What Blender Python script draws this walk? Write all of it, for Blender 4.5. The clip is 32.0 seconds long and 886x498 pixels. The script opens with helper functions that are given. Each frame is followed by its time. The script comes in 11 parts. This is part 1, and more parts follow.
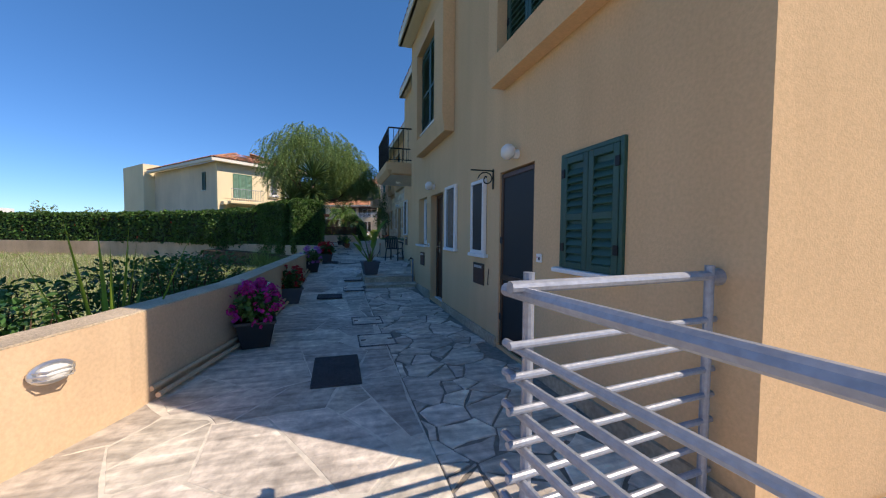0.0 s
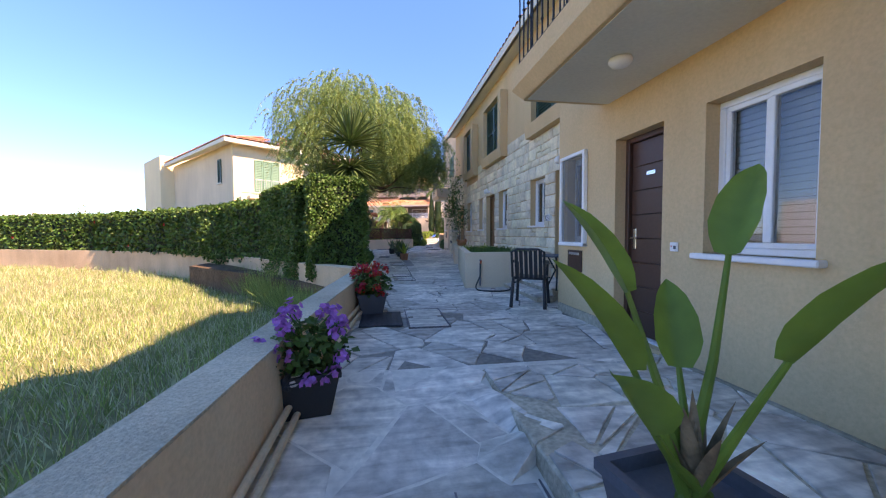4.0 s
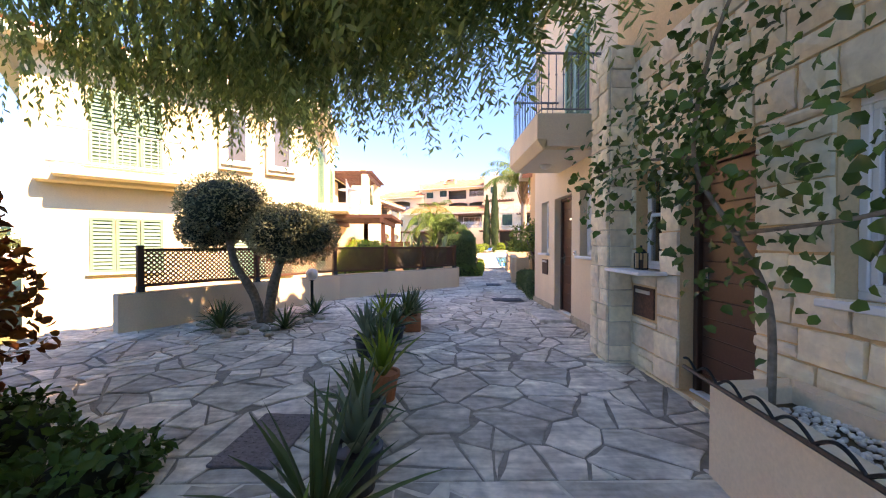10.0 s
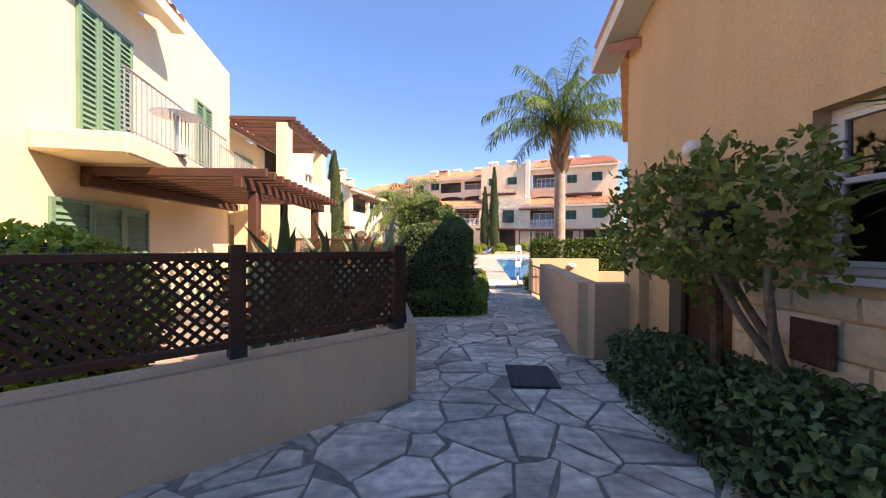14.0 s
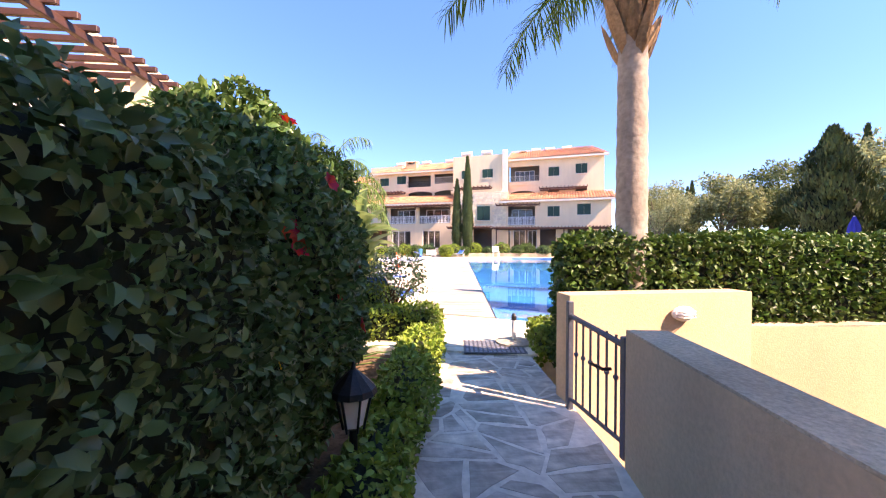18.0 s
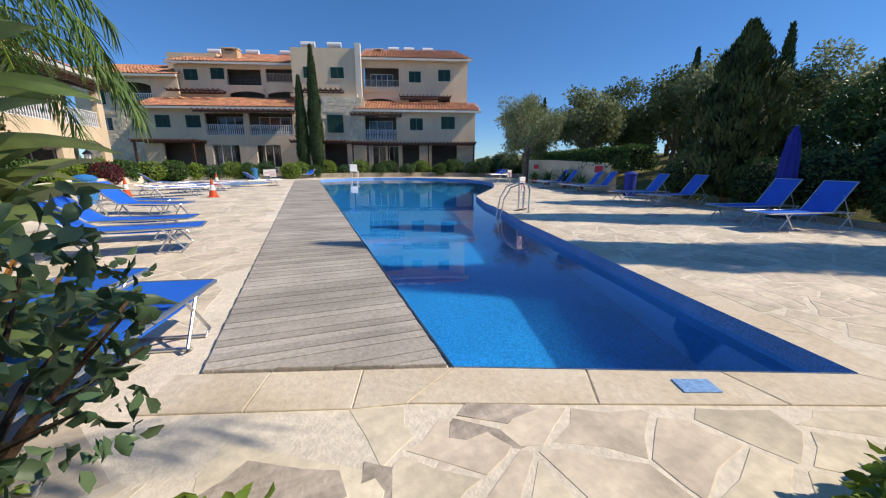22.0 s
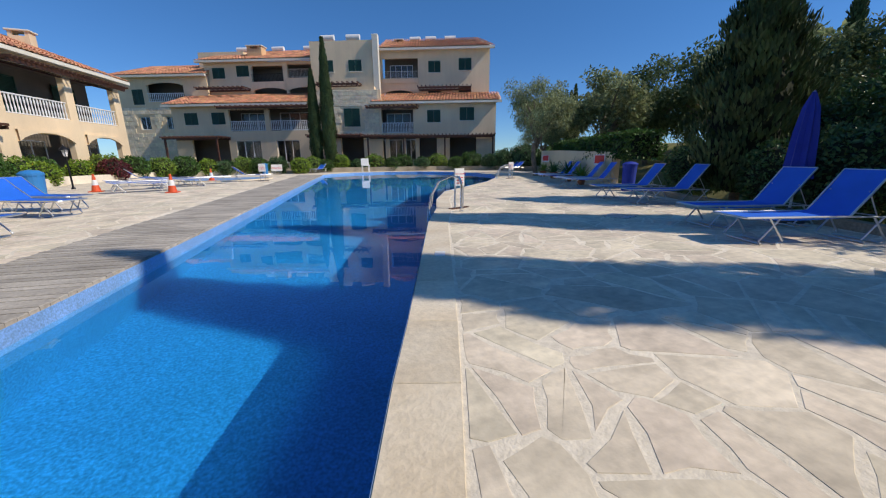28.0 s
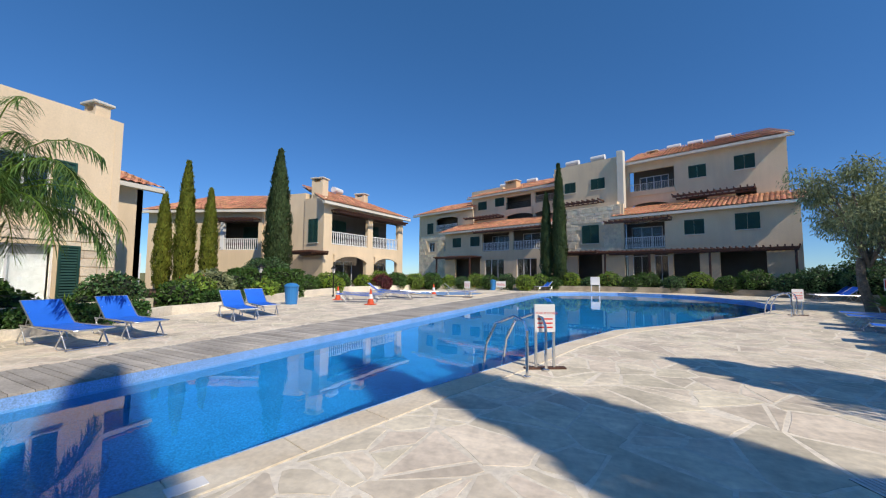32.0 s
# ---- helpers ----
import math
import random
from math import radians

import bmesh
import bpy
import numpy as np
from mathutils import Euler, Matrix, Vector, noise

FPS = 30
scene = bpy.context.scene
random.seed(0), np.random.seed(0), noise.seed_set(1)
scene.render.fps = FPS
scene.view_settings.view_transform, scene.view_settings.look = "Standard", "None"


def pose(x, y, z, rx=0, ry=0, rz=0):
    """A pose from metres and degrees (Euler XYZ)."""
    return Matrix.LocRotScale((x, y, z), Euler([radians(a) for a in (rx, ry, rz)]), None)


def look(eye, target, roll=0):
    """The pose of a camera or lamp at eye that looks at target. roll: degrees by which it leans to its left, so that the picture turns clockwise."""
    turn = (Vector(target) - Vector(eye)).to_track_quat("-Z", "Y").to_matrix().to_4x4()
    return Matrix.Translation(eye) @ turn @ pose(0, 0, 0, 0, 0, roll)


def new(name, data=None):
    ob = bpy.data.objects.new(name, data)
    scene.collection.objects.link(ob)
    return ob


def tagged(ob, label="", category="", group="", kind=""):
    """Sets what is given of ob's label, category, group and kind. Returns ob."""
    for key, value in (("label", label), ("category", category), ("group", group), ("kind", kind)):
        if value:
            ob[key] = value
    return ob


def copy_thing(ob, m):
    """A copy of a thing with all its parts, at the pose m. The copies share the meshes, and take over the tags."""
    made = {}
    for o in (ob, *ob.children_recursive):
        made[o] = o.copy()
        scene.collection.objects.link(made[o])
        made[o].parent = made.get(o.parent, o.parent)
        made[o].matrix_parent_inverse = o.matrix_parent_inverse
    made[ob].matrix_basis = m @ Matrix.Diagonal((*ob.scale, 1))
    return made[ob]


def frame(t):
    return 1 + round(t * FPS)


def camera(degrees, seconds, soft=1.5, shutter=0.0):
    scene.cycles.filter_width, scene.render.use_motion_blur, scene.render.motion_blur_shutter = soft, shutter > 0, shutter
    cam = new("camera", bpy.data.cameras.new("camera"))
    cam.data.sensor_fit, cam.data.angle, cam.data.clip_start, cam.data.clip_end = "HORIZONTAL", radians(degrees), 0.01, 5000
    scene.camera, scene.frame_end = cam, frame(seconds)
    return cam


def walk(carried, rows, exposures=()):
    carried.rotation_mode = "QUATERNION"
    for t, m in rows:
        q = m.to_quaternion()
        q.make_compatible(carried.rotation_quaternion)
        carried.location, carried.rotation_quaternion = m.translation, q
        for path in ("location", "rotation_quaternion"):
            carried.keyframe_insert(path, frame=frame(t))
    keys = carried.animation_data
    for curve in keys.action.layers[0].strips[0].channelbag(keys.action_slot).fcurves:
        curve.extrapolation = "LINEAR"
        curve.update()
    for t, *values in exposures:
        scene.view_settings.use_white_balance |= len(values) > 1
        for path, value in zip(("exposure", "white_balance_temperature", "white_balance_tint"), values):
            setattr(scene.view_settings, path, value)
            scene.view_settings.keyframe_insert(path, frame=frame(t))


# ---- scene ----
"""A walk past a row of houses to a shared swimming pool."""
cam = camera(100.89, 32.0, 1.15)
PATH = [
    (0, pose(0.169, 0.383, 1.349, 87.47, -0.45, -16.17)),
    (0.5, pose(0.152, 1.276, 1.334, 87.54, -0.42, -10.37)),
    (1, pose(0.111, 2.265, 1.343, 87.38, -0.51, -8.63)),
    (1.5, pose(0.081, 3.321, 1.357, 87.44, -0.24, -8.72)),
    (2, pose(0.073, 4.378, 1.332, 87.42, -0.14, -8.94)),
    (2.5, pose(0.035, 5.419, 1.345, 87.61, 0.06, -9.20)),
    (3, pose(-0.003, 6.447, 1.377, 87.79, -0.04, -9.43)),
    (3.5, pose(-0.002, 7.467, 1.381, 87.61, 0.10, -9.41)),
    (5.5, pose(0.179, 11.500, 1.659, 88.78, 0.03, -7.87)),
    (6, pose(0.301, 12.481, 1.704, 89.47, -0.07, -7.79)),
    (6.5, pose(0.448, 13.495, 1.713, 89.53, 0.01, -6.88)),
    (7, pose(0.505, 14.639, 1.752, 89.41, 0.02, -5.91)),
    (7.5, pose(0.621, 15.781, 1.729, 89.45, 0.07, -5.52)),
    (8, pose(0.769, 16.921, 1.736, 89.44, 0.23, -4.80)),
    (8.5, pose(0.957, 18.008, 1.740, 89.44, 0.27, -3.32)),
    (9, pose(1.074, 19.069, 1.752, 89.40, 0.07, -1.16)),
    (9.5, pose(1.123, 20.148, 1.828, 89.32, 0.06, -0.83)),
    (10, pose(1.188, 21.303, 1.834, 89.25, -0.10, -0.97)),
    (10.5, pose(1.229, 22.381, 1.869, 89.03, 0.07, -1.37)),
    (11, pose(1.365, 23.458, 1.912, 88.97, 0.06, -1.54)),
    (11.5, pose(1.516, 24.497, 1.916, 89.00, -0.03, -1.78)),
    (12, pose(1.607, 25.548, 1.933, 89.29, -0.07, -2.01)),
    (12.5, pose(1.724, 26.613, 1.929, 89.32, 0.14, -1.83)),
    (13, pose(1.823, 27.637, 1.909, 89.44, 0.18, -1.57)),
    (13.5, pose(1.935, 28.692, 1.890, 89.50, -0.12, -1.47)),
    (14, pose(2.049, 29.693, 1.821, 89.27, -0.43, -1.65)),
    (14.5, pose(2.227, 30.652, 1.779, 89.35, -0.44, -2.39)),
    (16.5, pose(2.830, 34.091, 1.861, 89.32, -0.18, -4.83)),
    (17, pose(3.014, 34.816, 1.886, 89.33, -0.19, -4.83)),
    (17.5, pose(3.166, 35.545, 1.887, 89.27, -0.18, -4.90)),
    (18, pose(3.275, 36.237, 1.894, 89.31, -0.18, -5.57)),
    (18.5, pose(3.393, 36.957, 1.875, 89.23, -0.27, -6.09)),
    (19, pose(3.491, 37.651, 1.900, 89.27, -0.23, -6.11)),
    (19.5, pose(3.550, 38.363, 1.871, 89.17, -0.20, -10.24)),
    (20, pose(3.584, 39.082, 1.870, 89.15, -0.14, -13.81)),
    (20.5, pose(3.726, 39.723, 1.836, 88.88, 0.03, -19.06)),
    (21, pose(3.777, 40.289, 1.794, 86.13, 0.11, -23.77)),
    (21.5, pose(3.813, 40.726, 1.797, 80.86, -0.07, -24.25)),
    (22, pose(3.855, 40.941, 1.809, 76.90, -0.11, -28.04)),
    (22.5, pose(3.867, 40.986, 1.845, 76.95, -0.10, -33.23)),
    (23, pose(3.861, 40.963, 1.895, 79.64, 0.22, -34.46)),
    (23.5, pose(3.845, 40.913, 1.921, 86.32, 0.27, -34.64)),
    (24, pose(3.867, 40.920, 1.870, 89.09, 0.43, -34.27)),
    (24.5, pose(3.976, 41.010, 1.754, 87.70, 0.46, -32.31)),
    (25, pose(4.341, 41.314, 1.612, 81.09, 0.28, -31.42)),
    (25.5, pose(4.717, 41.658, 1.574, 77.34, -0.00, -35.09)),
    (27.5, pose(6.635, 41.169, 1.561, 75.63, 0.73, -25.27)),
    (28, pose(7.196, 41.123, 1.690, 76.07, 0.58, -21.13)),
    (28.5, pose(7.646, 41.246, 1.782, 79.53, 0.33, -16.58)),
    (29, pose(8.004, 41.375, 1.810, 81.76, 0.30, -8.30)),
    (29.5, pose(8.426, 41.601, 1.872, 84.72, 0.14, -2.28)),
    (30, pose(8.928, 41.838, 1.904, 88.36, -0.09, 3.60)),
    (30.5, pose(9.510, 42.098, 1.920, 90.06, -0.19, 8.58)),
    (31, pose(10.003, 42.504, 1.921, 93.01, -0.16, 11.70)),
    (31.5, pose(10.530, 42.954, 1.905, 94.04, -0.26, 16.30)),
    (32, pose(11.006, 43.474, 1.885, 93.96, -0.32, 19.13)),
]
walk(cam, PATH, ((0, 0.6, 7500, 15), (1, 1.62, 9700, 29), (2, 1.95, 9600, 33), (3, 2.05, 9600, 35), (6, 2.2, 11400, 36), (7, 2.95, 12900, 37), (8, 3.2, 13000, 38), (9, 3.3, 12700, 38), (10, 2.72, 11700, 38), (11, 2.45, 11200, 38), (12, 1.95, 10900, 37), (13.5, 1.8, 10600, 36), (16.5, 1.75, 9200, 34), (18, 2.2, 9300, 38), (19, 2.1, 9300, 37), (20, 1.6, 9300, 32), (21, 0.6, 7400, 16), (23, 0.3, 7300, 12), (28, 0.15, 7000, 11), (32, 0.22, 7000, 11)))

# ---------- world, sun ----------
SUN_AZ = Vector((0.83, -0.557, 0)).normalized()
SUN_EL = radians(42.5)
world = bpy.data.worlds.new("world")
scene.world = world
world.use_nodes = True
wn = world.node_tree
sky = wn.nodes.new("ShaderNodeTexSky")
sky.sky_type = "NISHITA"
sky.sun_disc = False
sky.sun_elevation = SUN_EL
sky.sun_rotation = math.atan2(SUN_AZ.x, SUN_AZ.y)
sky.air_density, sky.dust_density, sky.ozone_density = 0.85, 0.0, 3.5
sky.altitude = 900
clear = wn.nodes.new("ShaderNodeHueSaturation")
clear.inputs["Saturation"].default_value = 1.24
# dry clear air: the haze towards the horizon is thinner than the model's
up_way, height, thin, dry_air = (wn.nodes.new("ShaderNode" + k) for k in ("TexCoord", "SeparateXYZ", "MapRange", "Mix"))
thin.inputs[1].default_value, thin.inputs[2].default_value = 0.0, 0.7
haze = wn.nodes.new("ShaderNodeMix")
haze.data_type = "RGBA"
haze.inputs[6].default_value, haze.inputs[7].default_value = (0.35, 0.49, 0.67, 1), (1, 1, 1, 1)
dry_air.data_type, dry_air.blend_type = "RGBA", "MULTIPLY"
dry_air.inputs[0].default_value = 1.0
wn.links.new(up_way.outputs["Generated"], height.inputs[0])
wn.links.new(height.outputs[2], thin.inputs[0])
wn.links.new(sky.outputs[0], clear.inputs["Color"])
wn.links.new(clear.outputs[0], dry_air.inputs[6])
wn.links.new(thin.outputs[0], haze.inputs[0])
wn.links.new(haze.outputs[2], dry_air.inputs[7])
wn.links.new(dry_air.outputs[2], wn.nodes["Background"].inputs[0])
wn.nodes["Background"].inputs[1].default_value = 0.15
sun_data = bpy.data.lights.new("sun", "SUN")
sun_data.energy, sun_data.angle, sun_data.color = 3.35, radians(0.55), (1.0, 0.93, 0.82)
sun = new("sun", sun_data)
sun_dir = SUN_AZ * math.cos(SUN_EL) + Vector((0, 0, math.sin(SUN_EL)))
sun.matrix_world = look(sun_dir * 60, (0, 0, 0))


# ---------- mesh helpers ----------
class B:
    """A bag of vertices and faces."""

    def __init__(self):
        self.v, self.f = [], []

    def add(self, vs, fs):
        k = len(self.v)
        self.v += [tuple(p) for p in vs]
        self.f += [tuple(i + k for i in q) for q in fs]
        return self

    def box(self, x0, x1, y0, y1, z0, z1):
        return self.add([(x0, y0, z0), (x1, y0, z0), (x1, y1, z0), (x0, y1, z0), (x0, y0, z1), (x1, y0, z1), (x1, y1, z1), (x0, y1, z1)],
                        [(3, 2, 1, 0), (4, 5, 6, 7), (0, 1, 5, 4), (1, 2, 6, 5), (2, 3, 7, 6), (3, 0, 4, 7)])

    def cbox(self, x0, x1, y0, y1, z0, z1, c=0.01):
        """A box with its edges cut by c."""
        c = min(c, (x1 - x0) * 0.45, (y1 - y0) * 0.45, (z1 - z0) * 0.45)
        vs, at = [], {}
        X, Y, Z = (x0, x1), (y0, y1), (z0, z1)
        s = (1, -1)
        for i in (0, 1):
            for j in (0, 1):
                for k in (0, 1):
                    for a in range(3):
                        p = [X[i] + s[i] * c, Y[j] + s[j] * c, Z[k] + s[k] * c]
                        p[a] = (X, Y, Z)[a][(i, j, k)[a]]
                        at[i, j, k, a] = len(vs)
                        vs.append(p)
        fs = []
        for a in range(3):
            b, d = (a + 1) % 3, (a + 2) % 3
            for e in (0, 1):
                ring = []
                for p, q in ((0, 0), (1, 0), (1, 1), (0, 1)):
                    ix = [0, 0, 0]
                    ix[a], ix[b], ix[d] = e, p, q
                    ring.append(at[(*ix, a)])
                fs.append(tuple(ring if e else ring[::-1]))
            for p in (0, 1):
                for q in (0, 1):
                    i0, i1 = [0, 0, 0], [0, 0, 0]
                    i0[b], i0[d], i1[b], i1[d] = p, q, p, q
                    i1[a] = 1
                    r = [at[(*i0, b)], at[(*i1, b)], at[(*i1, d)], at[(*i0, d)]]
                    fs.append(tuple(r if p != q else r[::-1]))
        for i in (0, 1):
            for j in (0, 1):
                for k in (0, 1):
                    r = [at[i, j, k, 0], at[i, j, k, 1], at[i, j, k, 2]]
                    fs.append(tuple(r if (i + j + k) % 2 else r[::-1]))
        return self.add(vs, fs)

    def tube(self, pts, r, n=8, cap=True):
        """A pipe along points; r is one radius or one for each point."""
        pts = [Vector(p) for p in pts]
        rs = r if isinstance(r, (list, tuple)) else [r] * len(pts)
        vs, fs = [], []
        ref = None
        for i, p in enumerate(pts):
            d = (pts[min(i + 1, len(pts) - 1)] - pts[max(i - 1, 0)]).normalized()
            if ref is None:
                ref = Vector((0, 0, 1)) if abs(d.z) < 0.9 else Vector((1, 0, 0))
            a = d.cross(ref).normalized()
            b = a.cross(d).normalized()
            ref = b
            for k in range(n):
                t = 2 * math.pi * k / n
                vs.append(p + (a * math.cos(t) + b * math.sin(t)) * rs[i])
        for i in range(len(pts) - 1):
            for k in range(n):
                a, b = i * n + k, i * n + (k + 1) % n
                fs.append((a, a + n, b + n, b))
        if cap:
            fs.append(tuple(range(n)))
            fs.append(tuple(range((len(pts) - 1) * n, len(pts) * n))[::-1])
        return self.add(vs, fs)

    def lathe(self, prof, n=16, c=(0, 0, 0)):
        """A turned body: prof is rows of radius and height."""
        vs = [(c[0] + r * math.cos(2 * math.pi * k / n), c[1] + r * math.sin(2 * math.pi * k / n), c[2] + z) for r, z in prof for k in range(n)]
        fs = [(i * n + k, i * n + (k + 1) % n, (i + 1) * n + (k + 1) % n, (i + 1) * n + k) for i in range(len(prof) - 1) for k in range(n)]
        fs.append(tuple(range(n))[::-1])
        fs.append(tuple(range((len(prof) - 1) * n, len(prof) * n)))
        return self.add(vs, fs)

    def prism(self, poly, z0, z1, c=0.0):
        """A flat polygon (anticlockwise) raised from z0 to z1, its top edge cut by c."""
        n = len(poly)
        zs = z1 if isinstance(z1, (list, tuple)) else [z1] * n
        zb = z0 if isinstance(z0, (list, tuple)) else [z0] * n
        vs = [(x, y, b) for (x, y), b in zip(poly, zb)]
        fs = [(i, (i + 1) % n, n + (i + 1) % n, n + i) for i in range(n)]
        if c:
            mx, my = sum(p[0] for p in poly) / n, sum(p[1] for p in poly) / n
            vs += [(x, y, z - c) for (x, y), z in zip(poly, zs)]
            for (x, y), z in zip(poly, zs):
                L = max(math.hypot(x - mx, y - my), 1e-6)
                k = max(1 - 1.4 * c / L, 0.3)
                vs.append((mx + (x - mx) * k, my + (y - my) * k, z))
            fs += [(n + i, n + (i + 1) % n, 2 * n + (i + 1) % n, 2 * n + i) for i in range(n)]
            fs.append(tuple(range(2 * n, 3 * n)))
        else:
            vs += [(x, y, z) for (x, y), z in zip(poly, zs)]
            fs.append(tuple(range(n, 2 * n)))
        fs.append(tuple(range(n))[::-1])
        return self.add(vs, fs)

    def ball(self, c, r, n=12, m=8):
        rx, ry, rz = r if isinstance(r, (list, tuple)) else (r, r, r)
        vs = [(c[0] + rx * math.sin(math.pi * i / m) * math.cos(2 * math.pi * k / n), c[1] + ry * math.sin(math.pi * i / m) * math.sin(2 * math.pi * k / n),
               c[2] - rz * math.cos(math.pi * i / m)) for i in range(1, m) for k in range(n)]
        fs = [(i * n + k, i * n + (k + 1) % n, (i + 1) * n + (k + 1) % n, (i + 1) * n + k) for i in range(m - 2) for k in range(n)]
        k0 = len(vs)
        vs += [(c[0], c[1], c[2] - rz), (c[0], c[1], c[2] + rz)]
        fs += [((k + 1) % n, k, k0) for k in range(n)]
        fs += [((m - 2) * n + k, (m - 2) * n + (k + 1) % n, k0 + 1) for k in range(n)]
        return self.add(vs, fs)

    def move(self, m):
        self.v = [tuple(m @ Vector(p)) for p in self.v]
        return self

    def join(self, other, m=None):
        return self.add([m @ Vector(p) for p in other.v] if m else other.v, other.f)

    def mesh(self, name, mat, smooth=False):
        me = bpy.data.meshes.new(name)
        me.from_pydata(self.v, [], self.f)
        if smooth:
            me.polygons.foreach_set("use_smooth", [True] * len(me.polygons))
        me.materials.append(mat)
        return me


def part(name, b, mat, parent=None, label="", smooth=False):
    """One mesh object, under a thing or a part where one is given."""
    ob = new(name, b if isinstance(b, bpy.types.Mesh) else b.mesh(name, mat, smooth))
    if parent:
        ob.parent = parent
    return tagged(ob, label)


def thing(name, m, label, category, group="", kind=""):
    ob = new(name)
    ob.empty_display_size = 0.1
    ob.matrix_world = m
    return tagged(ob, label, category, group, kind)


def solid(name, b, mat, label, category="", kind="structure", smooth=False):
    return tagged(part(name, b, mat, smooth=smooth), label, category, kind=kind)


def at(x, y, z=0.0, turn=0.0):
    return pose(x, y, z, 0, 0, turn)


# ---------- materials ----------
def mat(name, col, rough=0.8, metal=0.0, big=(0.6, 0.12), fine=(25, 0.1), bump=(60, 0.15), rand=0.0, hue=0.0, island=False, spec=0.5, trans=0.0, col2=None, streak=0.0, layers=0.0):
    """A painted, plastered, stony or leafy surface: colour with wide and fine variation, relief, and a random tone for each piece."""
    m = bpy.data.materials.new(name)
    m.use_nodes = True
    nt = m.node_tree
    N, L = nt.nodes, nt.links
    bs = N["Principled BSDF"]
    bs.inputs["Roughness"].default_value, bs.inputs["Metallic"].default_value = rough, metal
    bs.inputs["Specular IOR Level"].default_value = spec
    geo = N.new("ShaderNodeNewGeometry")

    def noise_at(scale, detail=4.0):
        n = N.new("ShaderNodeTexNoise")
        n.inputs["Scale"].default_value, n.inputs["Detail"].default_value = scale, detail
        L.new(geo.outputs["Position"], n.inputs["Vector"])
        return n

    def mixed(kind, fac, a, b):
        x = N.new("ShaderNodeMix")
        x.data_type, x.blend_type = "RGBA", kind
        for sock, val in ((x.inputs[0], fac), (x.inputs[6], a), (x.inputs[7], b)):
            if hasattr(val, "is_linked"):
                L.new(val, sock)
            else:
                sock.default_value = val if isinstance(val, float) else (*val, 1)
        return x.outputs[2]

    def ramp(sock, lo, hi):
        r = N.new("ShaderNodeMapRange")
        r.inputs[1].default_value, r.inputs[2].default_value, r.inputs[3].default_value, r.inputs[4].default_value = 0.3, 0.7, lo, hi
        L.new(sock, r.inputs[0])
        return r.outputs[0]

    out = mixed("MIX", ramp(noise_at(big[0]).outputs[0], 0.0, 1.0), tuple(c * (1 - big[1]) for c in col), col2 or tuple(min(1, c * (1 + big[1])) for c in col))
    value = ramp(noise_at(fine[0], 6.0).outputs[0], 1 - fine[1], 1 + fine[1])
    if streak:
        st = N.new("ShaderNodeTexNoise")
        st.inputs["Scale"].default_value = 1.0
        mp = N.new("ShaderNodeMapping")
        mp.inputs["Scale"].default_value = (3.0, 3.0, 0.35)
        L.new(geo.outputs["Position"], mp.inputs[0])
        L.new(mp.outputs[0], st.inputs["Vector"])
        mul = N.new("ShaderNodeMath")
        mul.operation = "MULTIPLY"
        L.new(value, mul.inputs[0])
        L.new(ramp(st.outputs[0], 1 - streak, 1.0), mul.inputs[1])
        value = mul.outputs[0]
    hs = N.new("ShaderNodeHueSaturation")
    L.new(out, hs.inputs["Color"])
    if rand or hue:
        if island:
            rnd = geo.outputs["Random Per Island"]
        else:
            rnd = N.new("ShaderNodeObjectInfo").outputs["Random"]
        mr = N.new("ShaderNodeMapRange")
        mr.inputs[3].default_value, mr.inputs[4].default_value = 1 - rand, 1 + rand
        L.new(rnd, mr.inputs[0])
        mul = N.new("ShaderNodeMath")
        mul.operation = "MULTIPLY"
        L.new(value, mul.inputs[0])
        L.new(mr.outputs[0], mul.inputs[1])
        value = mul.outputs[0]
        if layers:
            # pale split layers that run another way on each stone
            turn, spin, lay, bands = N.new("ShaderNodeMath"), N.new("ShaderNodeCombineXYZ"), N.new("ShaderNodeMapping"), N.new("ShaderNodeTexNoise")
            turn.operation, turn.inputs[1].default_value = "MULTIPLY", 40.0
            lay.vector_type, lay.inputs["Scale"].default_value = "POINT", (1.6, 11.0, 1.0)
            bands.inputs["Scale"].default_value, bands.inputs["Detail"].default_value, bands.inputs["Distortion"].default_value = 1.0, 5.0, 0.6
            L.new(rnd, turn.inputs[0])
            L.new(turn.outputs[0], spin.inputs[2])
            L.new(spin.outputs[0], lay.inputs["Rotation"])
            L.new(geo.outputs["Position"], lay.inputs[0])
            L.new(lay.outputs[0], bands.inputs["Vector"])
            mul = N.new("ShaderNodeMath")
            mul.operation = "MULTIPLY"
            L.new(value, mul.inputs[0])
            L.new(ramp(bands.outputs[0], 1 - layers, 1 + layers), mul.inputs[1])
            value = mul.outputs[0]
        if hue:
            m2 = N.new("ShaderNodeMath")
            m2.operation, m2.inputs[1].default_value = "MULTIPLY", 7.31
            m3 = N.new("ShaderNodeMath")
            m3.operation = "FRACT"
            mh = N.new("ShaderNodeMapRange")
            mh.inputs[3].default_value, mh.inputs[4].default_value = 0.5 - hue, 0.5 + hue
            L.new(rnd, m2.inputs[0])
            L.new(m2.outputs[0], m3.inputs[0])
            L.new(m3.outputs[0], mh.inputs[0])
            L.new(mh.outputs[0], hs.inputs["Hue"])
    L.new(value, hs.inputs["Value"])
    L.new(hs.outputs[0], bs.inputs["Base Color"])
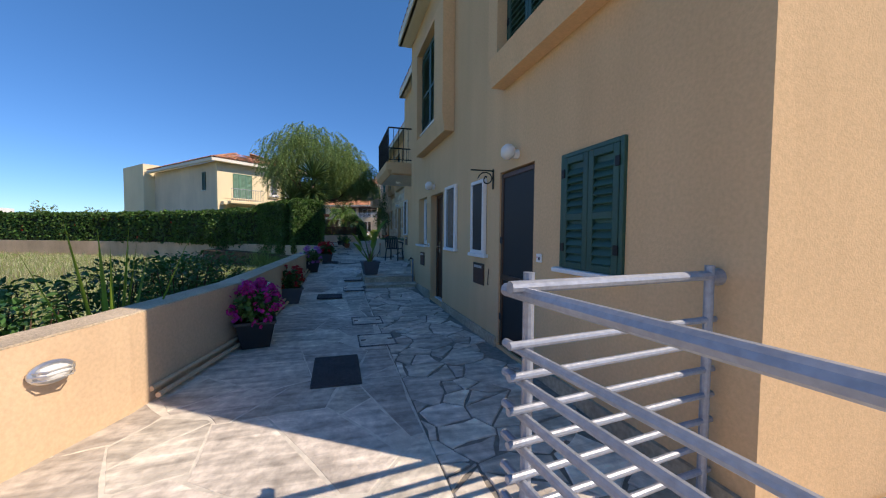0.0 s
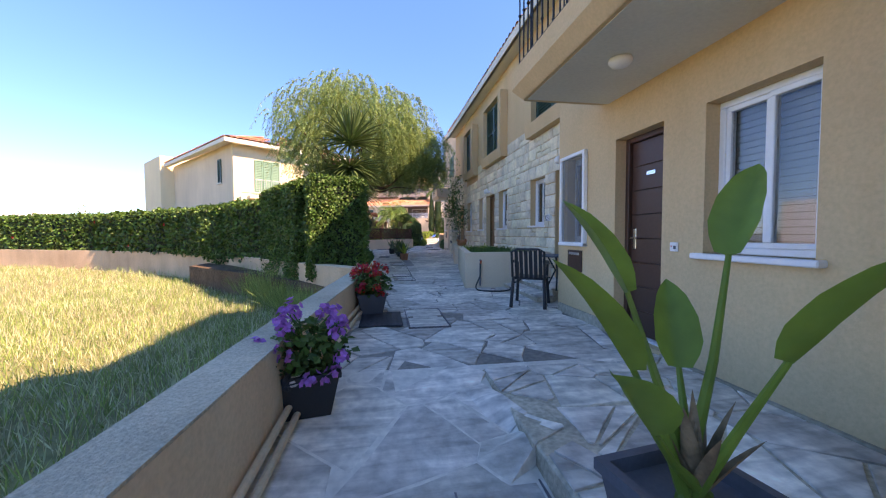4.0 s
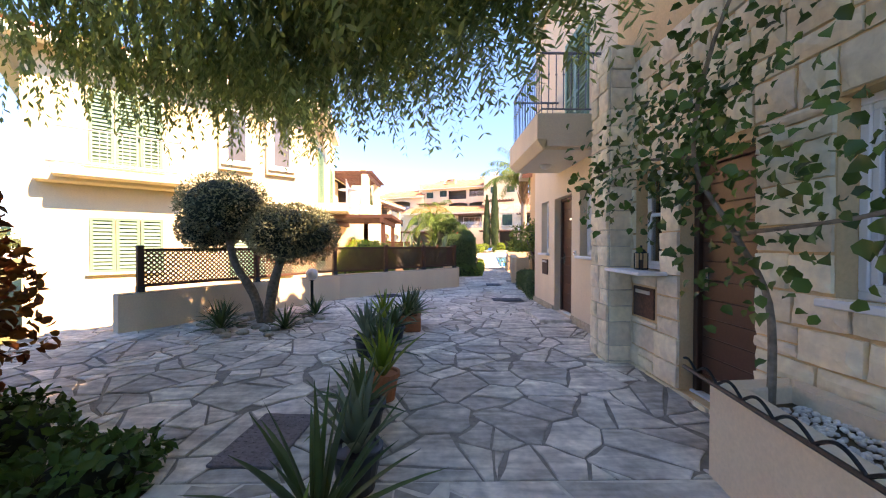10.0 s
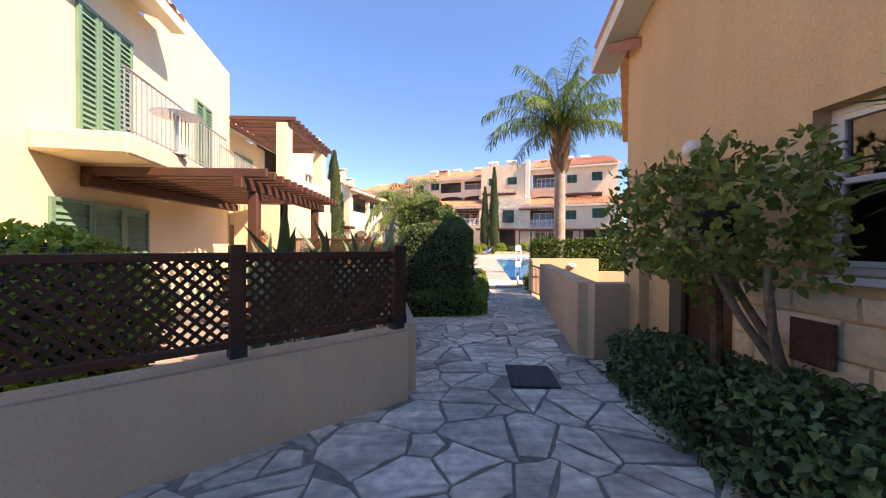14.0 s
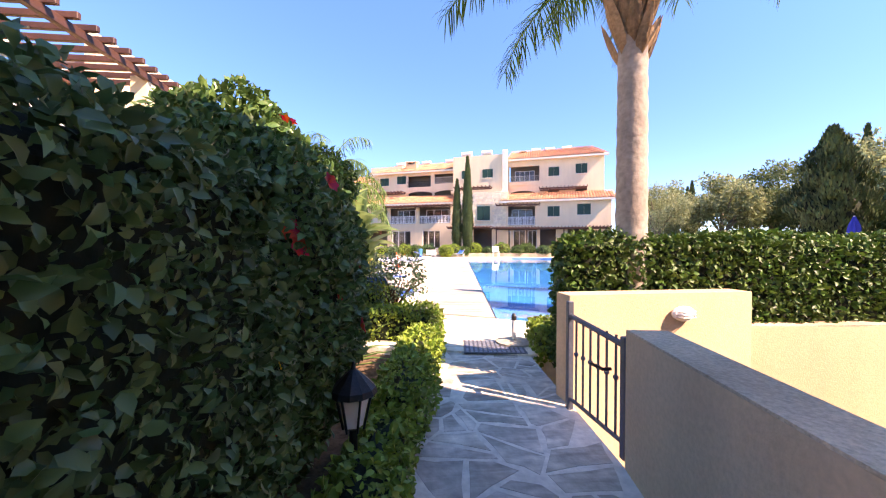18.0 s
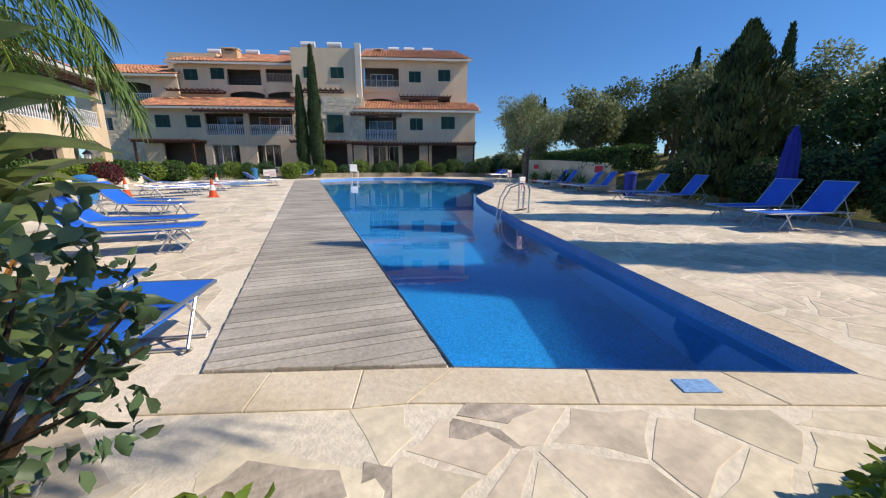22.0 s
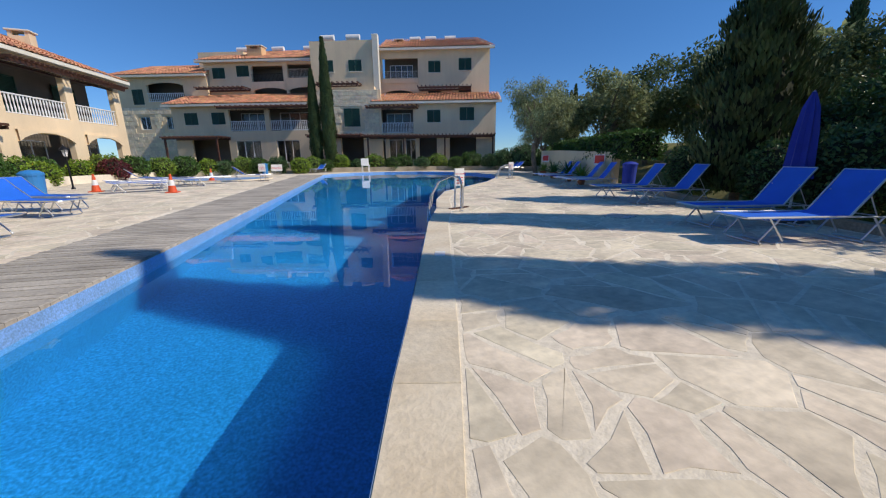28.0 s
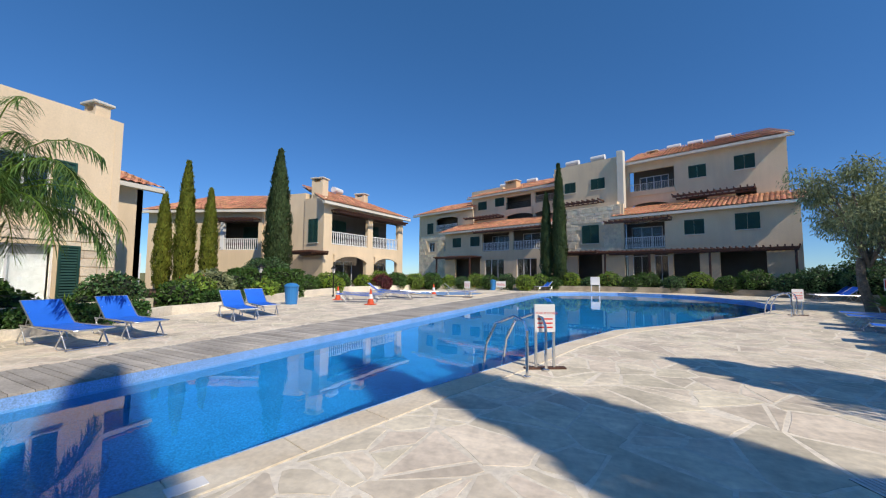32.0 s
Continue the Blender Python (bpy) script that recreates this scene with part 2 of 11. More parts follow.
    if bump[1]:
        bp = N.new("ShaderNodeBump")
        bp.inputs["Strength"].default_value, bp.inputs["Distance"].default_value = bump[1], 0.02
        L.new(noise_at(bump[0], 3.0).outputs[0], bp.inputs["Height"])
        L.new(bp.outputs[0], bs.inputs["Normal"])
    if trans:
        tr = N.new("ShaderNodeBsdfTranslucent")
        L.new(hs.outputs[0], tr.inputs[0])
        mx = N.new("ShaderNodeMixShader")
        mx.inputs[0].default_value = trans
        L.new(bs.outputs[0], mx.inputs[1])
        L.new(tr.outputs[0], mx.inputs[2])
        L.new(mx.outputs[0], N["Material Output"].inputs[0])
    return m


def leafy(name, col, rough=0.45, rand=0.35, hue=0.02, trans=0.25):
    return mat(name, col, rough, big=(1.2, 0.2), fine=(9, 0.15), bump=(80, 0.0), rand=rand, hue=hue, island=True, trans=trans, spec=0.35)


STUCCO = mat("ochre_stucco", (0.72, 0.48, 0.27), 0.92, big=(0.35, 0.10), fine=(45, 0.07), bump=(90, 0.14), streak=0.08, spec=0.2)
STUCCO_WALL = mat("ochre_wall_stucco", (0.72, 0.515, 0.34), 0.92, big=(0.5, 0.12), fine=(40, 0.08), bump=(80, 0.16), streak=0.10, spec=0.2)
CREAM = mat("cream_stucco", (0.77, 0.62, 0.45), 0.92, big=(0.5, 0.08), fine=(45, 0.06), bump=(90, 0.12), streak=0.07, spec=0.2)
PALE = mat("pale_yellow_stucco", (0.80, 0.67, 0.45), 0.92, big=(0.4, 0.06), fine=(40, 0.05), bump=(90, 0.12), streak=0.05, spec=0.2)
COPING = mat("rough_weathered_coping", (0.58, 0.46, 0.33), 0.95, big=(1.5, 0.2), fine=(60, 0.2), bump=(90, 0.6), spec=0.2)
FLATS = mat("sunlit_ochre_render", (0.83, 0.66, 0.45), 0.92, big=(0.3, 0.08), fine=(20, 0.05), bump=(90, 0.1), streak=0.06, spec=0.2)
PINKISH = mat("pinkish_field_wall", (0.62, 0.43, 0.28), 0.95, big=(0.6, 0.18), fine=(30, 0.1), bump=(80, 0.5), streak=0.12, spec=0.2)
STONE = mat("limestone_block", (0.80, 0.685, 0.505), 0.9, big=(2.6, 0.12), fine=(15, 0.12), bump=(18, 0.5), rand=0.13, hue=0.012, spec=0.2)
STONE_J = mat("limestone_blocks_joined", (0.80, 0.685, 0.505), 0.9, big=(2.6, 0.12), fine=(15, 0.12), bump=(18, 0.5), rand=0.13, hue=0.012, island=True, spec=0.2)
MORTAR = mat("wall_mortar", (0.52, 0.47, 0.38), 0.95, big=(2, 0.15), fine=(50, 0.15), bump=(70, 0.5), spec=0.2)
FLAG = mat("grey_flagstone", (0.59, 0.53, 0.455), 0.85, big=(2.2, 0.24), fine=(12, 0.24), bump=(26, 0.4), rand=0.22, hue=0.012, spec=0.3, layers=0.3)
FLAG_J = mat("grey_flagstones_joined", (0.59, 0.53, 0.455), 0.85, big=(2.2, 0.24), fine=(12, 0.24), bump=(26, 0.4), rand=0.22, hue=0.012, island=True, spec=0.3, layers=0.3)
PALEGROUT = mat("pale_cement_screed", (0.70, 0.64, 0.55), 0.9, big=(0.9, 0.2), fine=(14, 0.15), bump=(40, 0.25), spec=0.2)
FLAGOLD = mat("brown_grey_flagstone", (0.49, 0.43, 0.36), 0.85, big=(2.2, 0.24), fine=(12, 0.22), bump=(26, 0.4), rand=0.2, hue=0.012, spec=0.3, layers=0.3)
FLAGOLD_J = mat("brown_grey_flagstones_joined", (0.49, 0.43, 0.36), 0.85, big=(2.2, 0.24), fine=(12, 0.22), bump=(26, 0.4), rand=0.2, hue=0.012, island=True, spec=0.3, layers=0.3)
DAMP = mat("damp_dark_cement", (0.21, 0.185, 0.16), 0.55, big=(3, 0.25), fine=(20, 0.2), bump=(40, 0.3), spec=0.4)
GROUT = mat("weathered_cement_joint", (0.27, 0.24, 0.205), 0.92, big=(0.8, 0.25), fine=(20, 0.2), bump=(60, 0.4), spec=0.2)
DECKSTONE = mat("cream_paving_stone", (0.70, 0.615, 0.485), 0.84, big=(1.6, 0.2), fine=(14, 0.13), bump=(26, 0.16), rand=0.11, hue=0.012, spec=0.3, layers=0.08)
DECKSTONE_J = mat("cream_paving_joined", (0.70, 0.615, 0.485), 0.84, big=(1.6, 0.2), fine=(14, 0.13), bump=(26, 0.16), rand=0.11, hue=0.012, island=True, spec=0.3, layers=0.08)
DECKGROUT = mat("white_paving_joint", (0.80, 0.725, 0.60), 0.9, big=(1.0, 0.12), fine=(20, 0.12), bump=(60, 0.3), spec=0.2)
COPE = mat("white_pool_coping", (0.78, 0.70, 0.56), 0.8, col2=(0.66, 0.555, 0.41), big=(2.2, 0.02), fine=(20, 0.1), bump=(40, 0.25), rand=0.07, spec=0.3)
KERB = mat("dirty_stone_kerb", (0.42, 0.36, 0.27), 0.9, big=(1.5, 0.25), fine=(25, 0.2), bump=(40, 0.4), rand=0.1, spec=0.2)
KERBPALE = mat("stained_cream_riser", (0.52, 0.44, 0.33), 0.9, big=(3.5, 0.3), fine=(30, 0.25), bump=(40, 0.4), spec=0.2)
IRON = mat("dark_cast_iron", (0.045, 0.047, 0.055), 0.6, 0.3, big=(3, 0.3), fine=(40, 0.3), bump=(90, 0.6))
WORNIRON = mat("worn_grey_iron", (0.17, 0.145, 0.15), 0.7, 0.1, big=(3, 0.3), fine=(40, 0.25), bump=(90, 0.5))
TILE = mat("terracotta_tile", (0.60, 0.28, 0.165), 0.85, big=(1.2, 0.2), fine=(15, 0.15), bump=(40, 0.3), rand=0.25, hue=0.015, island=True, spec=0.25)
WHITE = mat("white_paint", (0.80, 0.80, 0.79), 0.4, big=(1, 0.03), fine=(30, 0.03), bump=(50, 0.03))
EAVE = mat("off_white_eave", (0.72, 0.68, 0.58), 0.85, big=(0.8, 0.08), fine=(30, 0.05), bump=(80, 0.2))
GREEN = mat("dark_green_shutter", (0.02, 0.075, 0.055), 0.45, big=(2, 0.15), fine=(60, 0.12), bump=(80, 0.05), rand=0.12)
GREENL = mat("sun_faded_green_shutter", (0.12, 0.27, 0.19), 0.5, big=(2, 0.12), fine=(60, 0.1), bump=(80, 0.05), rand=0.1)
BROWN = mat("brown_door_paint", (0.085, 0.038, 0.02), 0.42, big=(1.5, 0.12), fine=(40, 0.1), bump=(30, 0.05))
REDBROWN = mat("red_brown_door", (0.085, 0.032, 0.02), 0.4, big=(1.5, 0.12), fine=(40, 0.1), bump=(30, 0.05))
TAN = mat("orange_brown_door", (0.24, 0.10, 0.035), 0.45, big=(1.5, 0.12), fine=(40, 0.1), bump=(30, 0.05))
DARKWOOD = mat("dark_stained_wood", (0.075, 0.030, 0.018), 0.55, big=(2, 0.2), fine=(40, 0.2), bump=(60, 0.2), rand=0.15)
OLDWOOD = mat("weathered_deck_board", (0.45, 0.415, 0.37), 0.85, big=(1.3, 0.2), fine=(30, 0.16), bump=(50, 0.3), rand=0.16, spec=0.25)
BLACKM = mat("black_mesh_screen", (0.012, 0.012, 0.014), 0.55, big=(2, 0.1), fine=(200, 0.2), bump=(50, 0.0))
GREYMESH = mat("grey_window_blind", (0.34, 0.33, 0.31), 0.7, big=(2, 0.06), fine=(200, 0.1), bump=(50, 0.0))
BLACKIRON = mat("black_wrought_iron", (0.02, 0.02, 0.022), 0.45, 0.6, big=(3, 0.2), fine=(60, 0.2), bump=(90, 0.1))
RAILGREY = mat("grey_painted_pipe", (0.33, 0.35, 0.40), 0.4, 0.3, big=(3, 0.12), fine=(40, 0.12), bump=(60, 0.1))
RAILBLUE = mat("blue_grey_railing", (0.12, 0.14, 0.18), 0.45, 0.4, big=(3, 0.12), fine=(40, 0.12), bump=(60, 0.1))
CHROME = mat("polished_steel", (0.75, 0.75, 0.76), 0.18, 1.0, big=(3, 0.03), fine=(40, 0.03), bump=(60, 0.0))
ALU = mat("aluminium_tube", (0.68, 0.69, 0.70), 0.35, 0.9, big=(3, 0.05), fine=(40, 0.05), bump=(60, 0.0))
BLUE = mat("royal_blue_sling", (0.008, 0.15, 0.75), 0.6, big=(2, 0.08), fine=(120, 0.1), bump=(250, 0.1))
NAVY = mat("navy_canvas", (0.012, 0.04, 0.36), 0.75, big=(2, 0.15), fine=(60, 0.1), bump=(120, 0.2))
BLACKPL = mat("black_plastic", (0.02, 0.02, 0.023), 0.45, big=(3, 0.1), fine=(60, 0.1), bump=(60, 0.03))
GREYPL = mat("grey_plastic_pot", (0.075, 0.085, 0.10), 0.5, big=(3, 0.15), fine=(60, 0.1), bump=(60, 0.05))
CLAY = mat("terracotta_pot", (0.42, 0.15, 0.07), 0.85, big=(3, 0.15), fine=(40, 0.12), bump=(60, 0.15))
SOIL = mat("dry_brown_soil", (0.13, 0.085, 0.055), 0.98, big=(1.5, 0.3), fine=(14, 0.35), bump=(20, 0.9), spec=0.1)
GROUND = mat("dry_field_ground", (0.30, 0.25, 0.13), 0.98, big=(0.25, 0.25), fine=(6, 0.25), bump=(12, 0.6), col2=(0.20, 0.22, 0.08), spec=0.1)
PEBBLE = mat("white_pebbles", (0.66, 0.63, 0.58), 0.8, big=(4, 0.1), fine=(30, 0.1), bump=(30, 0.1), rand=0.25, island=True)
ROCK = mat("rough_garden_rock", (0.42, 0.37, 0.30), 0.9, big=(2.5, 0.2), fine=(14, 0.2), bump=(16, 0.7), rand=0.2, island=True, spec=0.2)
BARK = mat("brown_bark", (0.12, 0.075, 0.05), 0.95, big=(4, 0.3), fine=(22, 0.35), bump=(18, 1.0), spec=0.15)
BARKGREY = mat("grey_bark", (0.22, 0.18, 0.14), 0.95, big=(4, 0.25), fine=(22, 0.3), bump=(18, 0.9), spec=0.15)
PALMBARK = mat("ringed_palm_trunk", (0.36, 0.31, 0.26), 0.9, big=(2.5, 0.2), fine=(18, 0.2), bump=(14, 0.5), spec=0.2)
HUSK = mat("dry_palm_husk", (0.30, 0.19, 0.11), 0.9, big=(5, 0.3), fine=(30, 0.25), bump=(25, 0.6), rand=0.25, island=True, spec=0.15)
LEAF_HEDGE = leafy("ivy_green_leaves", (0.062, 0.135, 0.026), rand=0.45, trans=0.18)
LEAF_ROUND = leafy("matt_round_tree_leaves", (0.17, 0.25, 0.055), 0.55)
LEAF_DARK = leafy("dark_glossy_leaves", (0.07, 0.145, 0.05), 0.38, trans=0.15)
LEAF_HIB = leafy("glossy_hibiscus_leaves", (0.085, 0.17, 0.05), 0.3, trans=0.22)
LEAF_LOW = leafy("low_hedge_leaves", (0.06, 0.15, 0.035))
LEAF_MID = leafy("sunny_hedge_leaves", (0.20, 0.31, 0.05))
LEAF_LIME = leafy("yellow_green_leaves", (0.22, 0.34, 0.04))
LEAF_PEPPER = leafy("pepper_tree_leaflets", (0.25, 0.345, 0.125), 0.55, trans=0.5)
LEAF_OLIVE = leafy("grey_green_olive_leaves", (0.19, 0.215, 0.125), 0.55, rand=0.5)
LEAF_CYP = leafy("cypress_foliage", (0.06, 0.10, 0.035), 0.7, trans=0.1)
LEAF_GOLDCYP = leafy("golden_cypress_foliage", (0.16, 0.19, 0.025), 0.7, trans=0.1)
LEAF_PINE = leafy("far_tree_foliage", (0.135, 0.18, 0.07), 0.7, trans=0.25)
LEAF_GREY = leafy("grey_green_willowy_foliage", (0.29, 0.33, 0.165), 0.65, trans=0.35)
LEAF_PALM = leafy("palm_leaflets", (0.10, 0.19, 0.04), 0.45, trans=0.2)
LEAF_YUCCA = leafy("yucca_blades", (0.072, 0.125, 0.04), 0.5, trans=0.1)
LEAF_BANANA = leafy("banana_blades", (0.13, 0.24, 0.035), 0.4, trans=0.3)
LEAF_PADDLE = leafy("torn_paddle_leaves", (0.25, 0.34, 0.12), 0.4, trans=0.4)
YELLOWSTEM = mat("yellow_green_plant_stem", (0.40, 0.36, 0.13), 0.6, big=(4, 0.25), fine=(20, 0.2), bump=(30, 0.2), rand=0.2)
DEADSHEATH = leafy("dry_orange_sheaths", (0.42, 0.21, 0.05), 0.7, trans=0.2)
LEAF_STREL = leafy("grey_green_paddle_leaves", (0.10, 0.17, 0.085), 0.42, trans=0.15)
LEAF_AGAVE = leafy("blue_green_agave", (0.15, 0.22, 0.14), 0.5, trans=0.08)
AGAVE_EDGE = leafy("pale_agave_edge", (0.50, 0.48, 0.22), 0.5, trans=0.08)
LEAF_DRY = leafy("dry_orange_foliage", (0.26, 0.09, 0.025), 0.8, trans=0.15)
LEAF_RED = leafy("purple_red_foliage", (0.13, 0.025, 0.035), 0.6)
GRASS_DRY = leafy("dry_straw_grass", (0.46, 0.46, 0.27), 0.8, trans=0.25)
GRASS_GREEN = leafy("green_field_grass", (0.22, 0.31, 0.09), 0.75, trans=0.25)
# near-black filler: the shade inside dense foliage is put into this colour
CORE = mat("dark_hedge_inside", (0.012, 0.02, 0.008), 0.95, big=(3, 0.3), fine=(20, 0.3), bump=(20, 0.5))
PINK = leafy("magenta_petals", (0.62, 0.03, 0.25), 0.6, rand=0.2)
RED = leafy("red_petals", (0.60, 0.025, 0.02), 0.6, rand=0.2)
LILAC = leafy("lilac_petals", (0.50, 0.16, 0.50), 0.6, rand=0.2)
YELLOW = leafy("yellow_petals", (0.75, 0.50, 0.03), 0.6, rand=0.15)
ORANGE_PL = mat("orange_cone_plastic", (0.72, 0.10, 0.03), 0.5, big=(3, 0.08), fine=(40, 0.05), bump=(60, 0.02))
MOSAIC = mat("blue_pool_mosaic", (0.009, 0.24, 0.53), 0.3, big=(1.2, 0.12), fine=(45, 0.35), bump=(60, 0.05))
PALEMOS = mat("pale_blue_mosaic_band", (0.25, 0.45, 0.78), 0.3, big=(3, 0.1), fine=(60, 0.3), bump=(60, 0.05))
CURTAIN = mat("white_curtain", (0.70, 0.70, 0.70), 0.9, big=(6, 0.12), fine=(40, 0.05), bump=(12, 0.3))
# dark colour stands for unlit rooms; also on the added sun-blocking slabs
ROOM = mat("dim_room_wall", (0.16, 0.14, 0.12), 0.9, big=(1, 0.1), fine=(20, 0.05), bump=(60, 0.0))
BULB = mat("frosted_lamp_glass", (0.80, 0.78, 0.74), 0.35, big=(3, 0.03), fine=(30, 0.03), bump=(60, 0.0))
BROWNBOX = mat("brown_steel_mailbox", (0.075, 0.035, 0.025), 0.45, 0.2, big=(3, 0.2), fine=(40, 0.15), bump=(60, 0.1))
RUST = mat("rusty_frame", (0.11, 0.055, 0.04), 0.8, 0.2, big=(5, 0.3), fine=(40, 0.3), bump=(60, 0.3))
REDSIGN = mat("red_sign_print", (0.70, 0.05, 0.04), 0.5, big=(2, 0.03), fine=(30, 0.02), bump=(60, 0.0))
INK = mat("dark_ink", (0.02, 0.025, 0.05), 0.6, big=(2, 0.03), fine=(30, 0.02), bump=(60, 0.0))
PLUMB = mat("grey_water_pipe", (0.16, 0.18, 0.22), 0.5, big=(3, 0.1), fine=(40, 0.1), bump=(60, 0.05))
SKYBLUE = mat("light_blue_plastic", (0.03, 0.22, 0.55), 0.45, big=(2, 0.06), fine=(40, 0.05), bump=(60, 0.05))


def glass_mat(name, col, rough, alpha=0.0):
    m = bpy.data.materials.new(name)
    m.use_nodes = True
    bs = m.node_tree.nodes["Principled BSDF"]
    bs.inputs["Base Color"].default_value = (*col, 1)
    bs.inputs["Roughness"].default_value = rough
    bs.inputs["IOR"].default_value = 1.45
    bs.inputs["Transmission Weight"].default_value = 1.0
    return m


def mesh_mat(name, col, cover):
    """Woven mesh fine enough to see through."""
    m = bpy.data.materials.new(name)
    m.use_nodes = True
    nt = m.node_tree
    bs, out = nt.nodes["Principled BSDF"], nt.nodes["Material Output"]
    bs.inputs["Base Color"].default_value = (*col, 1)
    bs.inputs["Roughness"].default_value = 0.7
    tr, mx = nt.nodes.new("ShaderNodeBsdfTransparent"), nt.nodes.new("ShaderNodeMixShader")
    mx.inputs[0].default_value = cover
    nt.links.new(tr.outputs[0], mx.inputs[1])
    nt.links.new(bs.outputs[0], mx.inputs[2])
    nt.links.new(mx.outputs[0], out.inputs["Surface"])
    return m


DARKPANE = mat("dim_window_pane", (0.10, 0.115, 0.135), 0.08, big=(1.5, 0.2), fine=(20, 0.05), bump=(60, 0.0))
SCREEN = mesh_mat("see_through_insect_mesh", (0.22, 0.22, 0.21), 0.34)
GLASS = glass_mat("window_glass", (0.75, 0.82, 0.85), 0.0)


def water_mat():
    m = bpy.data.materials.new("pool_water")
    m.use_nodes = True
    nt = m.node_tree
    bs = nt.nodes["Principled BSDF"]
    bs.inputs["Base Color"].default_value = (0.25, 0.75, 1.0, 1)
    bs.inputs["Roughness"].default_value = 0.0
    bs.inputs["IOR"].default_value = 1.33
    bs.inputs["Transmission Weight"].default_value = 1.0
    geo = nt.nodes.new("ShaderNodeNewGeometry")
    n = nt.nodes.new("ShaderNodeTexNoise")
    n.inputs["Scale"].default_value, n.inputs["Detail"].default_value = 1.6, 2.0
    bp = nt.nodes.new("ShaderNodeBump")
    bp.inputs["Strength"].default_value, bp.inputs["Distance"].default_value = 0.05, 0.03
    nt.links.new(geo.outputs["Position"], n.inputs["Vector"])
    nt.links.new(n.outputs[0], bp.inputs["Height"])
    nt.links.new(bp.outputs[0], bs.inputs["Normal"])
    return m


WATER = water_mat()

# ---------- levels ----------
LEVELS = ((-50, 0.0), (8.0, 0.0), (9.6, 0.12), (11.5, 0.30), (13.5, 0.33), (17.0, 0.38), (26.0, 0.50), (34.0, 0.50), (41.0, 0.52), (42.5, 0.55), (200, 0.55))


def level(y):
    """The height of the walked floor along the way."""
    for (a, za), (b, zb) in zip(LEVELS, LEVELS[1:]):
        if y <= b:
            return za + (zb - za) * (y - a) / (b - a)
    return 0.55


DECK = 0.55


# ---------- walls with openings ----------
def wall_frame(p0, p1):
    """Local x runs along the wall from p0 to p1, y points out of it (to the left of the way), z up."""
    d = (Vector((*p1, 0)) - Vector((*p0, 0)))
    length = d.length
    d.normalize()
    n = Vector((-d.y, d.x, 0))
    return Matrix(((d.x, n.x, 0, p0[0]), (d.y, n.y, 0, p0[1]), (0, 0, 1, 0), (0, 0, 0, 1))), length


def wall_bag(length, z0, z1, thick, holes=()):
    """A wall slab in its own frame with rectangular holes (x0, x1, z0, z1) through it."""
    b = B()
    xs = sorted({0.0, length, *(h for q in holes for h in q[:2])})
    zs = sorted({z0, z1, *(h for q in holes for h in q[2:4] if z0 < h < z1)})
    xs = [x for x in xs if 0 <= x <= length]

    def empty(i, k):
        if i < 0 or k < 0 or i >= len(xs) - 1 or k >= len(zs) - 1:
            return True
        cx, cz = (xs[i] + xs[i + 1]) / 2, (zs[k] + zs[k + 1]) / 2
        return any(h[0] < cx < h[1] and h[2] < cz < h[3] for h in holes)

    for i in range(len(xs) - 1):
        for k in range(len(zs) - 1):
            if empty(i, k):
                continue
            a, c, e, g = xs[i], xs[i + 1], zs[k], zs[k + 1]
            b.add([(a, 0, e), (c, 0, e), (c, 0, g), (a, 0, g)], [(3, 2, 1, 0)])
            b.add([(a, -thick, e), (c, -thick, e), (c, -thick, g), (a, -thick, g)], [(0, 1, 2, 3)])
            for off, quad in (((-1, 0), [(a, 0, e), (a, 0, g), (a, -thick, g), (a, -thick, e)]), ((1, 0), [(c, 0, g), (c, 0, e), (c, -thick, e), (c, -thick, g)]),
                              ((0, -1), [(c, 0, e), (a, 0, e), (a, -thick, e), (c, -thick, e)]), ((0, 1), [(a, 0, g), (c, 0, g), (c, -thick, g), (a, -thick, g)])):
                if empty(i + off[0], k + off[1]):
                    b.add(quad, [(0, 1, 2, 3)])
    return b


def wall(name, p0, p1, z0, z1, material, label, thick=0.25, holes=()):
    m, length = wall_frame(p0, p1)
    ob = solid(name, wall_bag(length, z0, z1, thick, holes), material, label, "wall")
    ob.matrix_world = m
    return ob, m


def ribbed_roof(b, a, c, e, g, rib=0.24, high=0.05):
    """Rows of rounded tiles on a slope: eave from a to c, ridge from e (above a) to g (above c)."""
    a, c, e, g = Vector(a), Vector(c), Vector(e), Vector(g)
    n = max(2, int((c - a).length / rib))
    up = (c - a).cross(e - a).normalized()
    if up.z < 0:
        up = -up
    rows = max(2, int((e - a).length / 0.4))
    for i in range(n):
        f0, f1 = i / n, (i + 1) / n
        for r in range(rows):
            s0, s1 = r / rows, min(1, (r + 1.1) / rows)
            ring = []
            for s, lift in ((s0, 0.03), (s1, 0.0)):
                lo, hi = a.lerp(e, s), c.lerp(g, s)
                for k in range(5):
                    t = f0 + (f1 - f0) * k / 4
                    ring.append(lo.lerp(hi, t) + up * (high * math.sin(math.pi * k / 4) + lift))
            b.add(ring, [(k, k + 1, k + 6, k + 5) for k in range(4)] + [(0, 5, 5, 0)][:0])
    return b


# ---------- ground to the horizon ----------
def ground_height(x, y):
    if -1 < x < 24 and 38 < y < 86:
        return -2.0
    z = -0.35
    if x > 16:
        z += min(3.2, max(0, (x - 17 - max(0, (y - 45) * 0.42)) * 0.22))
    if y > 82:
        z += min(0.9, (y - 82) * 0.3)
    return z


